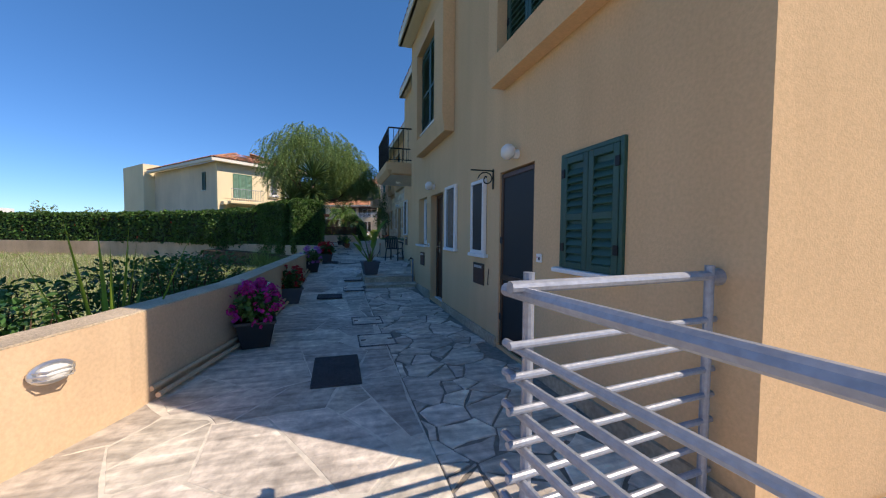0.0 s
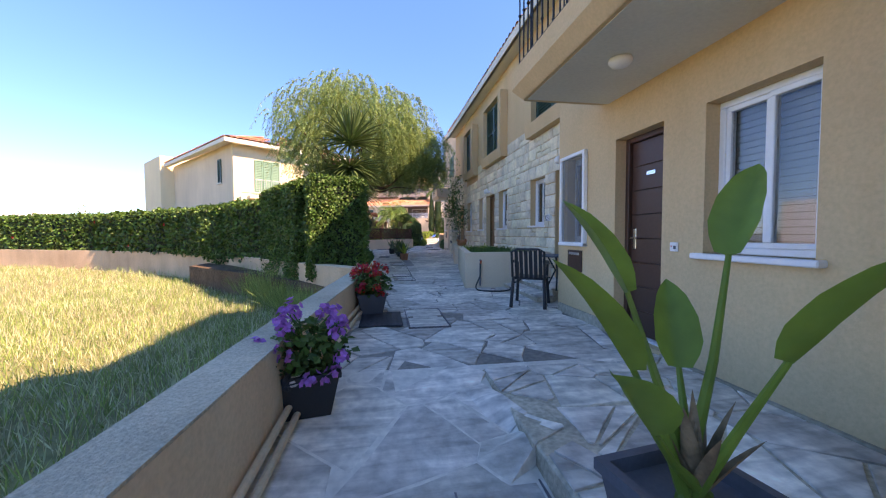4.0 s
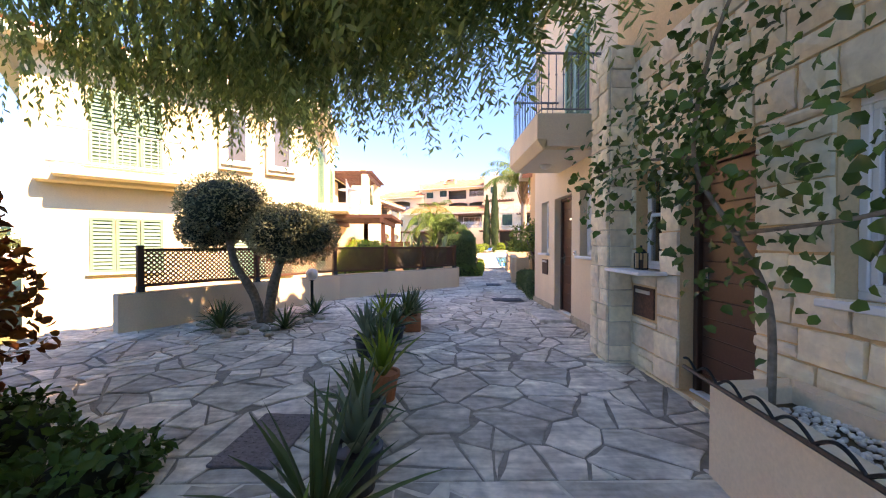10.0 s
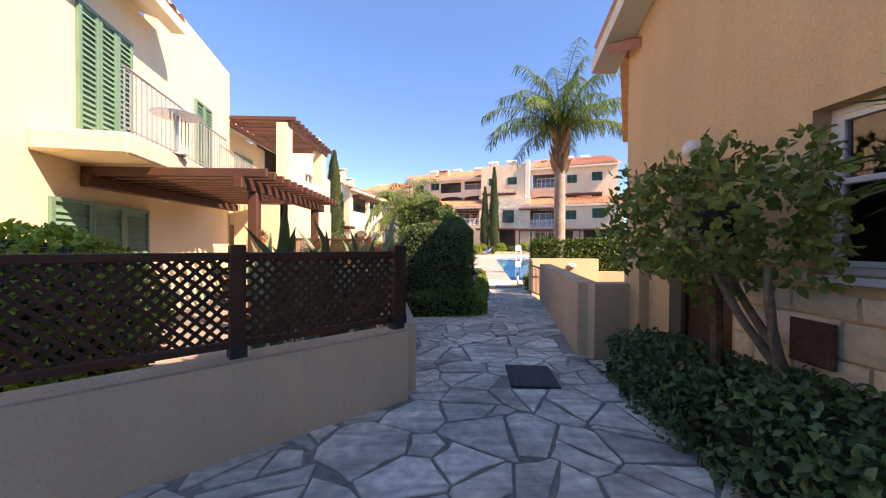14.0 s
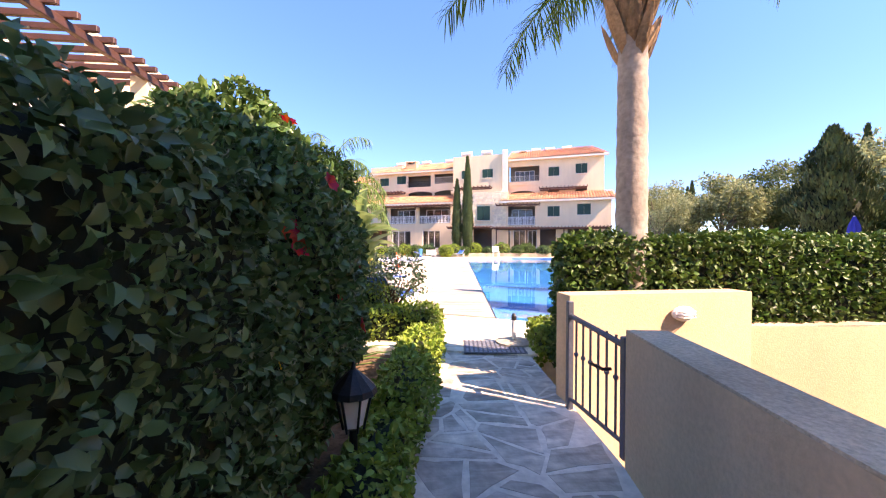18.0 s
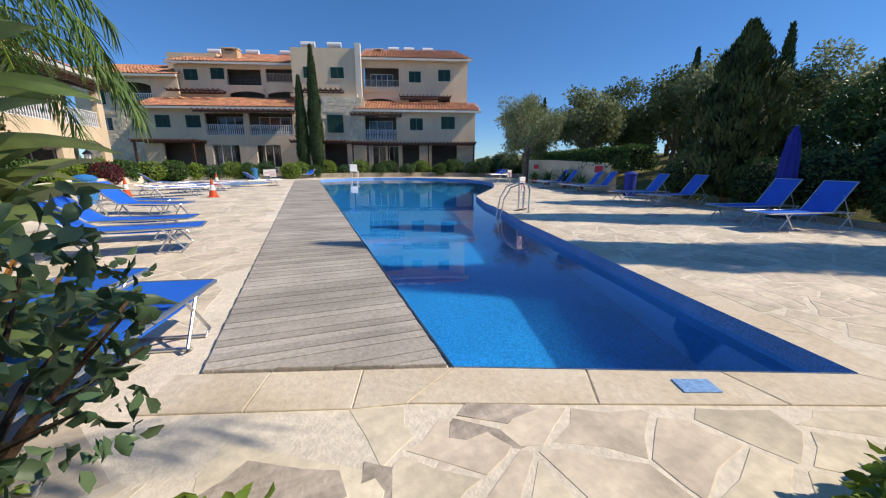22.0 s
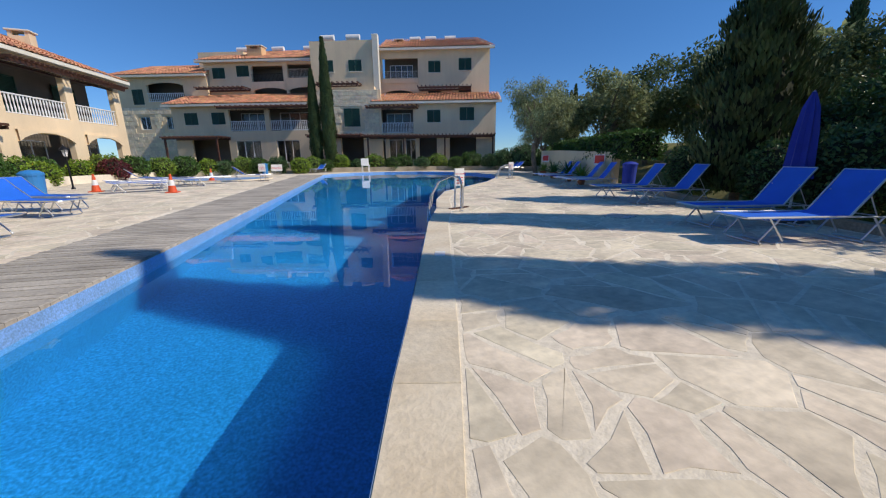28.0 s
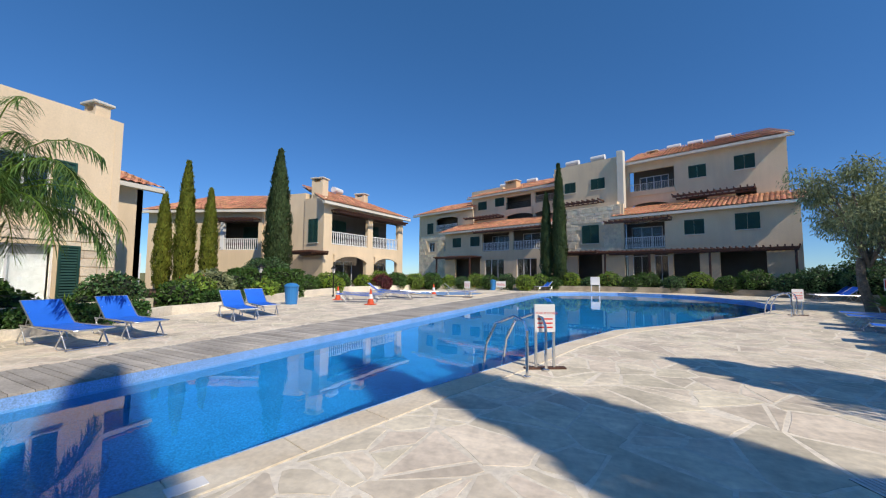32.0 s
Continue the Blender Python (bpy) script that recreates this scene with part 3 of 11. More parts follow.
gx = [-1500, -400, -150, -80, -60] + [x * 2.0 for x in range(-22, 41)] + [100, 130, 200, 400, 1500]
gy = [-1500, -400, -100, -40] + [y * 2.0 for y in range(-10, 60)] + [140, 180, 260, 500, 1500]
gb = B()
gb.v = [(x, y, ground_height(x, y)) for y in gy for x in gx]
gb.f = [(j * len(gx) + i, j * len(gx) + i + 1, (j + 1) * len(gx) + i + 1, (j + 1) * len(gx) + i) for j in range(len(gy) - 1) for i in range(len(gx) - 1)]
solid("ground", gb, GROUND, "dry uneven field ground with patches of green", "ground", smooth=True)

# ---------- the walked path: bed of cement under the stones ----------
PATH_L = ((-6, -2.6), (2.6, -1.65), (4.5, -1.28), (7.8, -0.92), (11.8, -0.68), (14.6, -0.32), (15.6, -0.28), (17.0, -0.40), (23.5, -0.42), (23.6, -4.6), (26.9, -4.6), (30.3, -1.3), (33.0, 1.8), (36.2, 1.4), (36.6, 2.9), (41.3, 3.75), (42.0, 3.4))
PATH_R = ((-6, 3.5), (1.5, 3.5), (1.55, 2.0), (9.6, 2.0), (9.65, 2.5), (13.4, 2.5), (13.45, 3.4), (25.8, 3.4), (25.9, 3.55), (29.9, 3.55), (30.0, 3.95), (31.5, 4.3), (33.9, 4.45), (34.2, 3.9), (38.3, 4.62), (40.6, 4.8), (42.0, 5.2))


def along(rows, y):
    for (a, xa), (b, xb) in zip(rows, rows[1:]):
        if y <= b:
            return xa + (xb - xa) * (y - a) / max(b - a, 1e-6)
    return rows[-1][1]


ys = sorted({*(y for y, _ in PATH_L), *(y for y, _ in PATH_R), *(float(k) for k in range(-6, 42)), *(y for y, _ in LEVELS if -6 < y < 42)})
def pale_bed(x, y):
    """Where the stones lie flush in pale cement; elsewhere the joints are open and dark."""
    return x < 0.74 if y < 9.2 else y < 11.5 or 17.0 < y < 23.4 or y > 35.9


ys = sorted({*ys, 9.2, 11.5, 17.0, 23.4, 35.9})
pb, pb2 = B(), B()
for a, c in zip(ys, ys[1:]):
    e = 1e-4
    cuts_a, cuts_c = [along(PATH_L, a + e), along(PATH_R, a + e)], [along(PATH_L, c - e), along(PATH_R, c - e)]
    if c <= 9.2:
        cuts_a.insert(1, 0.74)
        cuts_c.insert(1, 0.74)
    for k in range(len(cuts_a) - 1):
        quad = [(cuts_a[k], a), (cuts_a[k + 1], a), (cuts_c[k + 1], c), (cuts_c[k], c)]
        pale = pale_bed((cuts_a[k] + cuts_a[k + 1]) / 2, (a + c) / 2)
        (pb if pale else pb2).prism(quad, [-0.6] * 4, [level(q[1]) - (0.006 if pale else 0.014) for q in quad])
path_bed = solid("pavement", pb, PALEGROUT, "pale cement bed of the garden path", "path")
plaza_bed = solid("pavement", pb2, GROUT, "dark open joints of the crazy paving", "path")

# ---------- row of houses on the walk's one side ----------
A_HOLES = [(2.37, 3.07, 1.07, 2.0), (3.55, 4.33, 0.03, 2.05), (4.71, 5.16, 1.08, 2.04), (5.92, 6.40, 1.10, 2.08), (6.72, 7.60, 0.03, 2.09), (7.92, 8.71, 1.09, 2.11),
           (3.1, 4.02, 3.25, 5.0), (6.64, 8.05, 3.4, 5.0)]
WALL_TOP = 6.0
AM = wall("wall_east_a", (2.0, 1.79), (2.0, 9.37), -0.3, WALL_TOP, STUCCO, "ochre stuccoed house front", holes=[(a - 1.79, b - 1.79, c, d) for a, b, c, d in A_HOLES])[1]
wall("wall_end_a", (8.5, 1.54), (2.0, 1.54), -0.3, 7.2, STUCCO, "rough ochre end wall of the house row")
wall("wall_return_a", (2.0, 9.62), (2.5, 9.62), -0.3, WALL_TOP, STUCCO, "short ochre return wall")
R_HOLES = [(10.25, 11.02, 1.26, 2.43), (11.46, 12.15, 0.33, 2.43), (12.76, 13.27, 1.30, 2.42), (10.7, 11.7, 3.1, 5.1)]
RM = wall("wall_east_b", (2.5, 9.62), (2.5, 13.2), -0.3, WALL_TOP, STUCCO, "ochre stuccoed front under a balcony", holes=[(a - 9.62, b - 9.62, c, d) for a, b, c, d in R_HOLES])[1]
wall("wall_return_b", (2.5, 13.45), (3.41, 13.45), -0.3, WALL_TOP, STUCCO, "ochre return wall")
S_HOLES = [(14.53, 15.41, 0.55, 2.67), (15.88, 16.68, 1.6, 2.65), (18.3, 19.09, 1.58, 2.67), (19.49, 20.45, 0.45, 2.65), (20.8, 21.38, 1.57, 2.65), (22.45, 23.3, 1.53, 2.65), (23.8, 24.6, 0.50, 2.58),
           (24.88, 25.34, 1.57, 2.62), (14.6, 16.2, 3.85, 5.3), (18.6, 20.1, 3.85, 5.3), (21.9, 23.0, 3.85, 5.3)]
SW, SM = wall("wall_east_c", (3.41, 13.45), (3.41, 25.8), -0.3, WALL_TOP, STUCCO, "house front, stone-clad below and ochre above", holes=[(a - 13.45, b - 13.45, c, d) for a, b, c, d in S_HOLES])
D_HOLES = [(26.4, 27.24, 1.65, 2.72), (27.6, 28.52, 0.53, 2.72), (28.9, 29.41, 1.65, 2.74), (26.9, 27.9, 3.5, 5.4)]
DM = wall("wall_east_d", (3.52, 25.8), (3.52, 29.72), -0.3, 6.6, CREAM, "yellow-cream stuccoed house front", holes=[(a - 25.8, b - 25.8, c, d) for a, b, c, d in D_HOLES])[1]
wall("wall_return_c", (3.52, 29.97), (4.5, 29.97), -0.3, 6.6, CREAM, "cream return wall")
E_HOLES = [(31.4, 32.0, 1.65, 2.7), (31.3, 32.0, 3.9, 5.2)]
wall("wall_east_f", (4.5, 32.1), (4.5, 34.25), -0.3, 4.2, STUCCO, "shaded ochre house front with a plank door", holes=[(0.5, 1.3, 0.53, 2.56)])
solid("wall_rake", B().prism([(4.5, 32.1), (4.75, 32.1), (4.75, 34.25), (4.5, 34.25)], 4.2, [5.46, 5.46, 4.36, 4.36]), STUCCO, "sloping top of the ochre house front", "wall")
EM = wall("wall_east_e", (4.5, 29.97), (4.5, 32.1), -0.3, 5.45, STUCCO, "shaded ochre house front beside the planting", holes=[(a - 29.97, b - 29.97, c, d) for a, b, c, d in E_HOLES])[1]
wall("wall_return_d", (4.5, 34.25), (6.4, 37.55), -1.6, 4.3, STUCCO, "ochre gable wall above a stone base")
wall("wall_north_end", (6.4, 37.55), (9.5, 36.0), -1.6, 4.3, STUCCO, "ochre house end wall")
# upper ends where a set-back front shows its neighbour's flank
wall("wall_back_low", (10.5, 36.0), (10.5, 31.4), -0.3, 4.3, STUCCO, "plain rear wall of the end house")
wall("wall_back", (10.5, 31.4), (10.5, 1.54), -0.3, WALL_TOP, STUCCO, "plain rear wall of the house row")

# unseen walls, floors and ceilings added to stop sunlight leaking through the openings
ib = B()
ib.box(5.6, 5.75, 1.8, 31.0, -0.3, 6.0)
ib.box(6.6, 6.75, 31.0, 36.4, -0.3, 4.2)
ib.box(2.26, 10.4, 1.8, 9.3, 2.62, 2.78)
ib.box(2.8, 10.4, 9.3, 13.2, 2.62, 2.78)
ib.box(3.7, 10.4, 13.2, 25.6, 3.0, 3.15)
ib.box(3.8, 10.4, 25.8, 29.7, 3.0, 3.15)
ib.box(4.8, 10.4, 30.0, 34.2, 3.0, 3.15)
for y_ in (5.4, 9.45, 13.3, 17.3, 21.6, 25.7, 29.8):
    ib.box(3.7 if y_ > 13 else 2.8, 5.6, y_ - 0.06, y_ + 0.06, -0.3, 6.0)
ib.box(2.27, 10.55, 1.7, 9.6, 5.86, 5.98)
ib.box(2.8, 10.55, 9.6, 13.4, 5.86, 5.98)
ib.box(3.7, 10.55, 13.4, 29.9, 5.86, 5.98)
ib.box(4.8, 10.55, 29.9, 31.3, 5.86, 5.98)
solid("wall_inner", ib, ROOM, "added inner walls and floors that block stray sun", "wall")

# bays under the upper windows
for y0, y1, x, z0, back in ((2.2, 4.25, 1.80, 2.97, 2.0), (6.1, 8.35, 1.80, 3.0, 2.0), (14.25, 16.6, 3.2, 3.58, 3.41), (18.35, 20.45, 3.2, 3.58, 3.41), (21.6, 23.3, 3.2, 3.55, 3.41)):
    w0, w1 = {2.2: (3.1, 4.02), 6.1: (6.64, 8.05), 14.25: (14.6, 16.2), 18.35: (18.6, 20.1), 21.6: (21.9, 23.0)}[y0]
    zz = z0 + (0.28 if back < 3 else 0.27)
    zt = 5.1 if back < 3 else 5.4
    b = B()
    b.box(x, back - 0.003, y0, w0, zz, zt)
    b.box(x, back - 0.003, w1, y1, zz, zt)
    b.add([(x, y0, zz), (x, y1, zz), (back - 0.003, y1, zz), (back - 0.003, y0, zz), (x + 0.04, y0, z0), (x + 0.04, y1, z0), (back - 0.003, y1, z0), (back - 0.003, y0, z0)],
          [(0, 1, 2, 3), (4, 7, 6, 5), (0, 4, 5, 1), (1, 5, 6, 2), (2, 6, 7, 3), (3, 7, 4, 0)])
    b.box(x, back - 0.003, w0, w1, zt - 0.08, zt)
    solid("trim", b, STUCCO, "projecting ochre bay surround below an upper window", "bay")

# roofs
rb = B()
for x0, y0, y1 in ((1.70, 1.3, 9.7), (2.3, 9.7, 13.2), (3.08, 13.2, 25.9), (3.42, 25.9, 30.05), (4.35, 30.05, 31.4)):
    up = 0.6 if y0 == 25.9 else 0.0
    ribbed_roof(rb, (x0, y0, 6.22 + up), (x0, y1, 6.22 + up), (x0 + 4.6, y0, 7.7 + up), (x0 + 4.6, y1, 7.7 + up))
    rb.box(x0 + 0.3, 10.6, y0 + 0.1, y1 - 0.1, 6.02 + up, 6.12 + up)
solid("roof", rb, TILE, "terracotta barrel-tile roof slopes of the house row", "roof")
eb = B()
for x0, y0, y1, back in ((1.70, 1.3, 9.7, 2.6), (2.3, 9.7, 13.2, 2.6), (3.08, 13.2, 25.9, 3.5), (3.42, 25.9, 30.05, 3.6), (4.35, 30.05, 31.4, 4.6)):
    up = 0.62 if y0 == 25.9 else 0.0
    eb.box(x0, back, y0, y1, 6.0 + up, 6.08 + up)
    eb.box(x0 - 0.03, x0 + 0.05, y0, y1, 6.0 + up, 6.2 + up)
solid("trim", eb, EAVE, "off-white boxed eaves under the tiles", "eaves")

# the end house: front stepped down under a slope that falls towards the pool
slope = B()
slope.prism([(4.2, 31.2), (10.7, 31.2), (10.7, 34.5), (4.2, 34.5)], [6.0, 6.0, 4.3, 4.3], [6.14, 6.14, 4.44, 4.44])
gm_, gl_ = wall_frame((4.5, 34.25), (6.4, 37.55))
gable = B().add([(0, 0, 4.3), (gl_, 0, 4.3), (gl_ / 2, 0, 5.6), (0, -0.25, 4.3), (gl_, -0.25, 4.3), (gl_ / 2, -0.25, 5.6)], [(0, 2, 1), (3, 4, 5), (0, 1, 4, 3), (1, 2, 5, 4), (2, 0, 3, 5)])
solid("wall_gable", gable, STUCCO, "ochre gable of the end house", "wall").matrix_world = gm_
hood = B()
for sg in (-1, 1):
    xe, xr = gl_ / 2 + sg * (gl_ / 2 + 0.25), gl_ / 2
    hood.prism([(xe, 0.22), (xr, 0.22), (xr, -4.6), (xe, -4.6)][::sg], [4.16, 5.63, 5.63, 4.16][::sg], [4.28, 5.75, 5.75, 4.28][::sg])
solid("roof_gable", hood, TILE, "terracotta tile slopes over the gable", "roof").matrix_world = gm_
for k in range(26):
    x = 4.24 + k * 0.25
    slope.tube([(x, 31.2, 6.15), (x, 34.52, 4.45)], 0.07, 6)
solid("roof_end", slope, TILE, "terracotta tile slope of the end house", "roof")
solid("trim", B().prism([(4.16, 31.15), (4.49, 31.15), (4.49, 34.56), (4.16, 34.56)], [5.86, 5.86, 4.12, 4.12], [6.04, 6.04, 4.29, 4.29]), EAVE, "off-white boxed eave of the end house", "eaves")
solid("wall_upper_end", B().prism([(4.52, 29.98), (10.4, 29.98), (10.4, 31.3), (4.52, 31.3)], 5.3, 5.99), STUCCO, "ochre upper wall of the end house", "wall")

# plinth strip along the fronts
kb = B()
for x, y0, y1 in ((2.0, 1.54, 3.5), (2.0, 4.38, 6.67), (2.0, 7.65, 9.6), (2.5, 9.7, 11.42), (2.5, 12.2, 13.4), (3.52, 26.3, 27.56), (3.52, 28.56, 29.97)):
    z = level((y0 + y1) / 2)
    kb.box(x - 0.03, x, y0, y1, z - 0.2, z + 0.11)
solid("baseboard", kb, KERB, "stained cement skirting along the house fronts", "skirting")

# ---------- low garden walls ----------
def run_wall(name, pts, z0, z1, thick, material, label, cap=None):
    """A free-standing wall along points; z1 is one height or one for each point."""
    n = len(pts)
    tops = z1 if isinstance(z1, (list, tuple)) else [z1] * n
    P = [Vector((*p, 0)) for p in pts]
    sides = []
    for i in range(n):
        d = (P[min(i + 1, n - 1)] - P[max(i - 1, 0)]).normalized()
        k = Vector((-d.y, d.x, 0)) * (thick / 2)
        sides.append((P[i] + k, P[i] - k))
    b, cb = B(), B()
    for i in range(n - 1):
        (a, c), (e, g) = sides[i], sides[i + 1]
        q = [(c.x, c.y), (g.x, g.y), (e.x, e.y), (a.x, a.y)]
        tz = [tops[i], tops[i + 1], tops[i + 1], tops[i]]
        b.prism(q, [z0] * 4, tz)
        if cap:
            cb.prism(q, [t + 0.001 for t in tz], [t + 0.014 for t in tz], 0.008)
    ob = solid(name, b, material, label, "wall")
    if cap:
        part("coping", cb, cap, ob, "rough grey cement top")
    return ob


run_wall("wall_field", [(-3.2, -4), (-1.75, 2.7), (-1.42, 3.6), (-1.08, 5.3), (-0.92, 7.8), (-0.70, 11.8), (-0.38, 14.75), (-0.36, 15.25)], -0.6,
         [0.66, 0.70, 0.72, 0.72, 0.73, 0.75, 0.80, 0.80], 0.26, STUCCO_WALL, "low ochre wall between path and field", COPING)
run_wall("wall_hedge", [(-0.42, 15.2), (-1.15, 16.3), (-2.6, 18.6), (-5.0, 22.0), (-8.5, 25.5), (-14, 29.5), (-24, 34)], -0.6, [0.80, 0.78, 0.72, 0.70, 0.66, 0.62, 0.6], 0.25, PINKISH,
         "stained pinkish retaining wall under the hedge", COPING)
run_wall("wall_garden", [(-3.62, 26.85), (-1.27, 30.32), (-0.2, 31.25), (1.78, 32.9)], -0.3, [1.06, 1.07, 1.07, 1.08], 0.22, CREAM, "cream garden wall below the lattice fence", COPING)
run_wall("wall_garden_b", [(1.80, 33.0), (1.53, 34.9)], -0.3, 1.08, 0.22, CREAM, "cream garden wall below the lattice fence", COPING)
run_wall("wall_garden_c", [(1.22, 36.22), (0.92, 37.3), (0.55, 38.6)], -0.3, 1.08, 0.24, CREAM, "cream garden wall ending in a pier", COPING)
run_wall("wall_stub", [(-1.2, 43.9), (0.35, 43.2)], -0.3, 1.12, 0.24, CREAM, "cream garden wall end in the planting", COPING)
run_wall("wall_terrace", [(4.66, 34.1), (3.92, 34.0)], -0.6, 1.36, 0.24, STUCCO_WALL, "ochre terrace wall", COPING)
run_wall("wall_terrace_b", [(3.92, 34.02), (4.74, 38.35)], -0.6, 1.36, 0.24, STUCCO_WALL, "long ochre terrace wall beside the path", COPING)
run_wall("wall_gate", [(4.66, 39.38), (6.5, 39.5)], -0.6, 1.46, 0.24, STUCCO_WALL, "ochre gate wall with a bulkhead lamp", None)
run_wall("wall_terrace_c", [(6.5, 39.6), (12.0, 39.3)], -0.6, 1.1, 0.24, STUCCO_WALL, "ochre terrace wall below the hedge", COPING)

# ---------- pool ----------
POOL = [(4.9, 42.76), (7.08, 41.52), (7.55, 42.8), (7.83, 43.5), (8.48, 45.2), (9.36, 47.5), (10.1, 49.1), (10.8, 51.0), (12.0, 53.4), (13.8, 55.3), (15.9, 57.6), (17.7, 60.1), (18.8, 61.9), (19.9, 64.6),
        (20.0, 68.0), (19.2, 71.0), (17.2, 73.4), (14.4, 74.4), (11.6, 73.8), (9.6, 72.3), (8.94, 70.78)]
WATER_Z = 0.42


def offset(poly, d):
    """The polygon (anticlockwise) grown by d."""
    out = []
    n = len(poly)
    for i in range(n):
        p, q, r = Vector(poly[i - 1]), Vector(poly[i]), Vector(poly[(i + 1) % n])
        a, c = (q - p).normalized(), (r - q).normalized()
        na, nc = Vector((a.y, -a.x)), Vector((c.y, -c.x))
        k = (na + nc).normalized()
        out.append(tuple(q + k * (d / max(0.8, k.dot(na)))))
    return out


def shell(poly, z0, z1):
    b = B()
    n = len(poly)
    b.add([(x, y, z0) for x, y in poly] + [(x, y, z1) for x, y in poly], [((i + 1) % n, i, n + i, n + (i + 1) % n) for i in range(n)] + [tuple(range(n))])
    return b


pool = thing("swimming_pool", at(0, 0), "swimming pool with blue mosaic lining and clear water", "pool", kind="structure")
part("basin", shell(POOL, -0.66, 0.34), MOSAIC, pool, "blue mosaic pool lining")
band = B()
inner = offset(POOL, -0.004)
n_ = len(POOL)
band.add([(x, y, 0.30) for x, y in inner] + [(x, y, 0.555) for x, y in inner], [((i + 1) % n_, i, n_ + i, n_ + (i + 1) % n_) for i in range(n_)])
part("tile_band", band, PALEMOS, pool, "pale blue mosaic waterline band")
wb = B()
wb.add([(x, y, WATER_Z) for x, y in offset(POOL, 0.01)], [tuple(range(n_))])
water = tagged(part("water", wb, WATER), "calm clear pool water mirroring the flats", "water", kind="structure")
water.visible_shadow = False
outer = offset(POOL, 0.36)
for i in range(n_):
    a, c, e, g = Vector(POOL[i]), Vector(POOL[(i + 1) % n_]), Vector(outer[i]), Vector(outer[(i + 1) % n_])
    if i == n_ - 1:
        continue
    k = max(1, round((c - a).length / 0.78))
    for s in range(k):
        f0, f1 = s / k + 0.0016, (s + 1) / k - 0.0016
        q = [a.lerp(c, f0), e.lerp(g, f0), e.lerp(g, f1), a.lerp(c, f1)]
        cb = B().prism([tuple(p) for p in q], 0.45, 0.549, 0.004)
        part("coping_slab", cb, COPE, pool)
for k in range(3):
    a, c = Vector((3.36, 43.48)).lerp(Vector((4.9, 42.76)), k / 3), Vector((3.36, 43.48)).lerp(Vector((4.9, 42.76)), (k + 1) / 3)
    d = (c - a).normalized()
    q = [a + d * 0.003, a + d * 0.003 + Vector((d.y, -d.x)) * 0.37, c - d * 0.003 + Vector((d.y, -d.x)) * 0.37 if k < 2 else Vector(outer[0]) - d * 0.004, c - d * 0.003]
    part("coping_slab", B().prism([tuple(p) for p in q], 0.45, 0.549, 0.004), COPE, pool)

# deck bed: a sheet with the pool cut out, made of strips from the pool's rim to the outer edge
DECK_EDGE = [(2.6, 41.2), (4.9, 40.6), (9.0, 39.9), (14.2, 40.2), (14.6, 42.2), (17.0, 48.0), (18.6, 50.8), (21.5, 56.5), (24.0, 61.5), (26.2, 64.5), (26.8, 68.4), (25.0, 73.0), (20.0, 76.3), (13.0, 77.6), (6.0, 77.0), (-2.0, 74.6),
             (-5.0, 66.5), (-4.2, 60.0), (-1.2, 52.5), (0.2, 47.0), (1.2, 43.5)]


def inside(poly, x, y):
    hit = False
    for (x0, y0), (x1, y1) in zip(poly, poly[1:] + poly[:1]):
        if (y0 > y) != (y1 > y) and x < (x1 - x0) * (y - y0) / (y1 - y0) + x0:
            hit = not hit
    return hit


db = bmesh.new()
ov = [db.verts.new((x, y, DECK - 0.012)) for x, y in DECK_EDGE]
iv = [db.verts.new((x, y, DECK - 0.012)) for x, y in offset(POOL, 0.02)]
oe = [db.edges.new((ov[i], ov[(i + 1) % len(ov)])) for i in range(len(ov))]
ie = [db.edges.new((iv[i], iv[(i + 1) % len(iv)])) for i in range(len(iv))]
bmesh.ops.triangle_fill(db, use_beauty=True, use_dissolve=False, edges=oe + ie)
me_ = bpy.data.meshes.new("pavement_pool")
db.to_mesh(me_)
db.free()
me_.materials.append(DECKGROUT)
deck_bed = tagged(new("pavement_pool", me_), "cream stone paving round the pool", "paving", kind="structure")
skirt = B()
nd = len(DECK_EDGE)
skirt.add([(x, y, -0.8) for x, y in DECK_EDGE] + [(x, y, DECK - 0.012) for x, y in DECK_EDGE], [(i, (i + 1) % nd, nd + (i + 1) % nd, nd + i) for i in range(nd)])
part("paving_edge", skirt, DECKGROUT, deck_bed)

# timber walkway along the pool's straight side
walkway = thing("timber_walkway", at(0, 0), "grey weathered timber boardwalk along the pool edge", "boardwalk", kind="structure")
L0, L1, M0, M1 = Vector((3.50, 43.42)), Vector((4.87, 42.79)), Vector((7.2, 71.1)), Vector((8.9, 70.75))


def clip_half(poly, px, py, nx, ny):
    """The part of a polygon behind the line through (px, py) with the normal (nx, ny)."""
    out = []
    n = len(poly)
    for i in range(n):
        x0, y0 = poly[i]
        x1, y1 = poly[(i + 1) % n]
        d0, d1 = (x0 - px) * nx + (y0 - py) * ny, (x1 - px) * nx + (y1 - py) * ny
        if d0 <= 0:
            out.append((x0, y0))
        if (d0 < 0 < d1) or (d1 < 0 < d0):
            t = d0 / (d0 - d1)
            out.append((x0 + (x1 - x0) * t, y0 + (y1 - y0) * t))
    return out


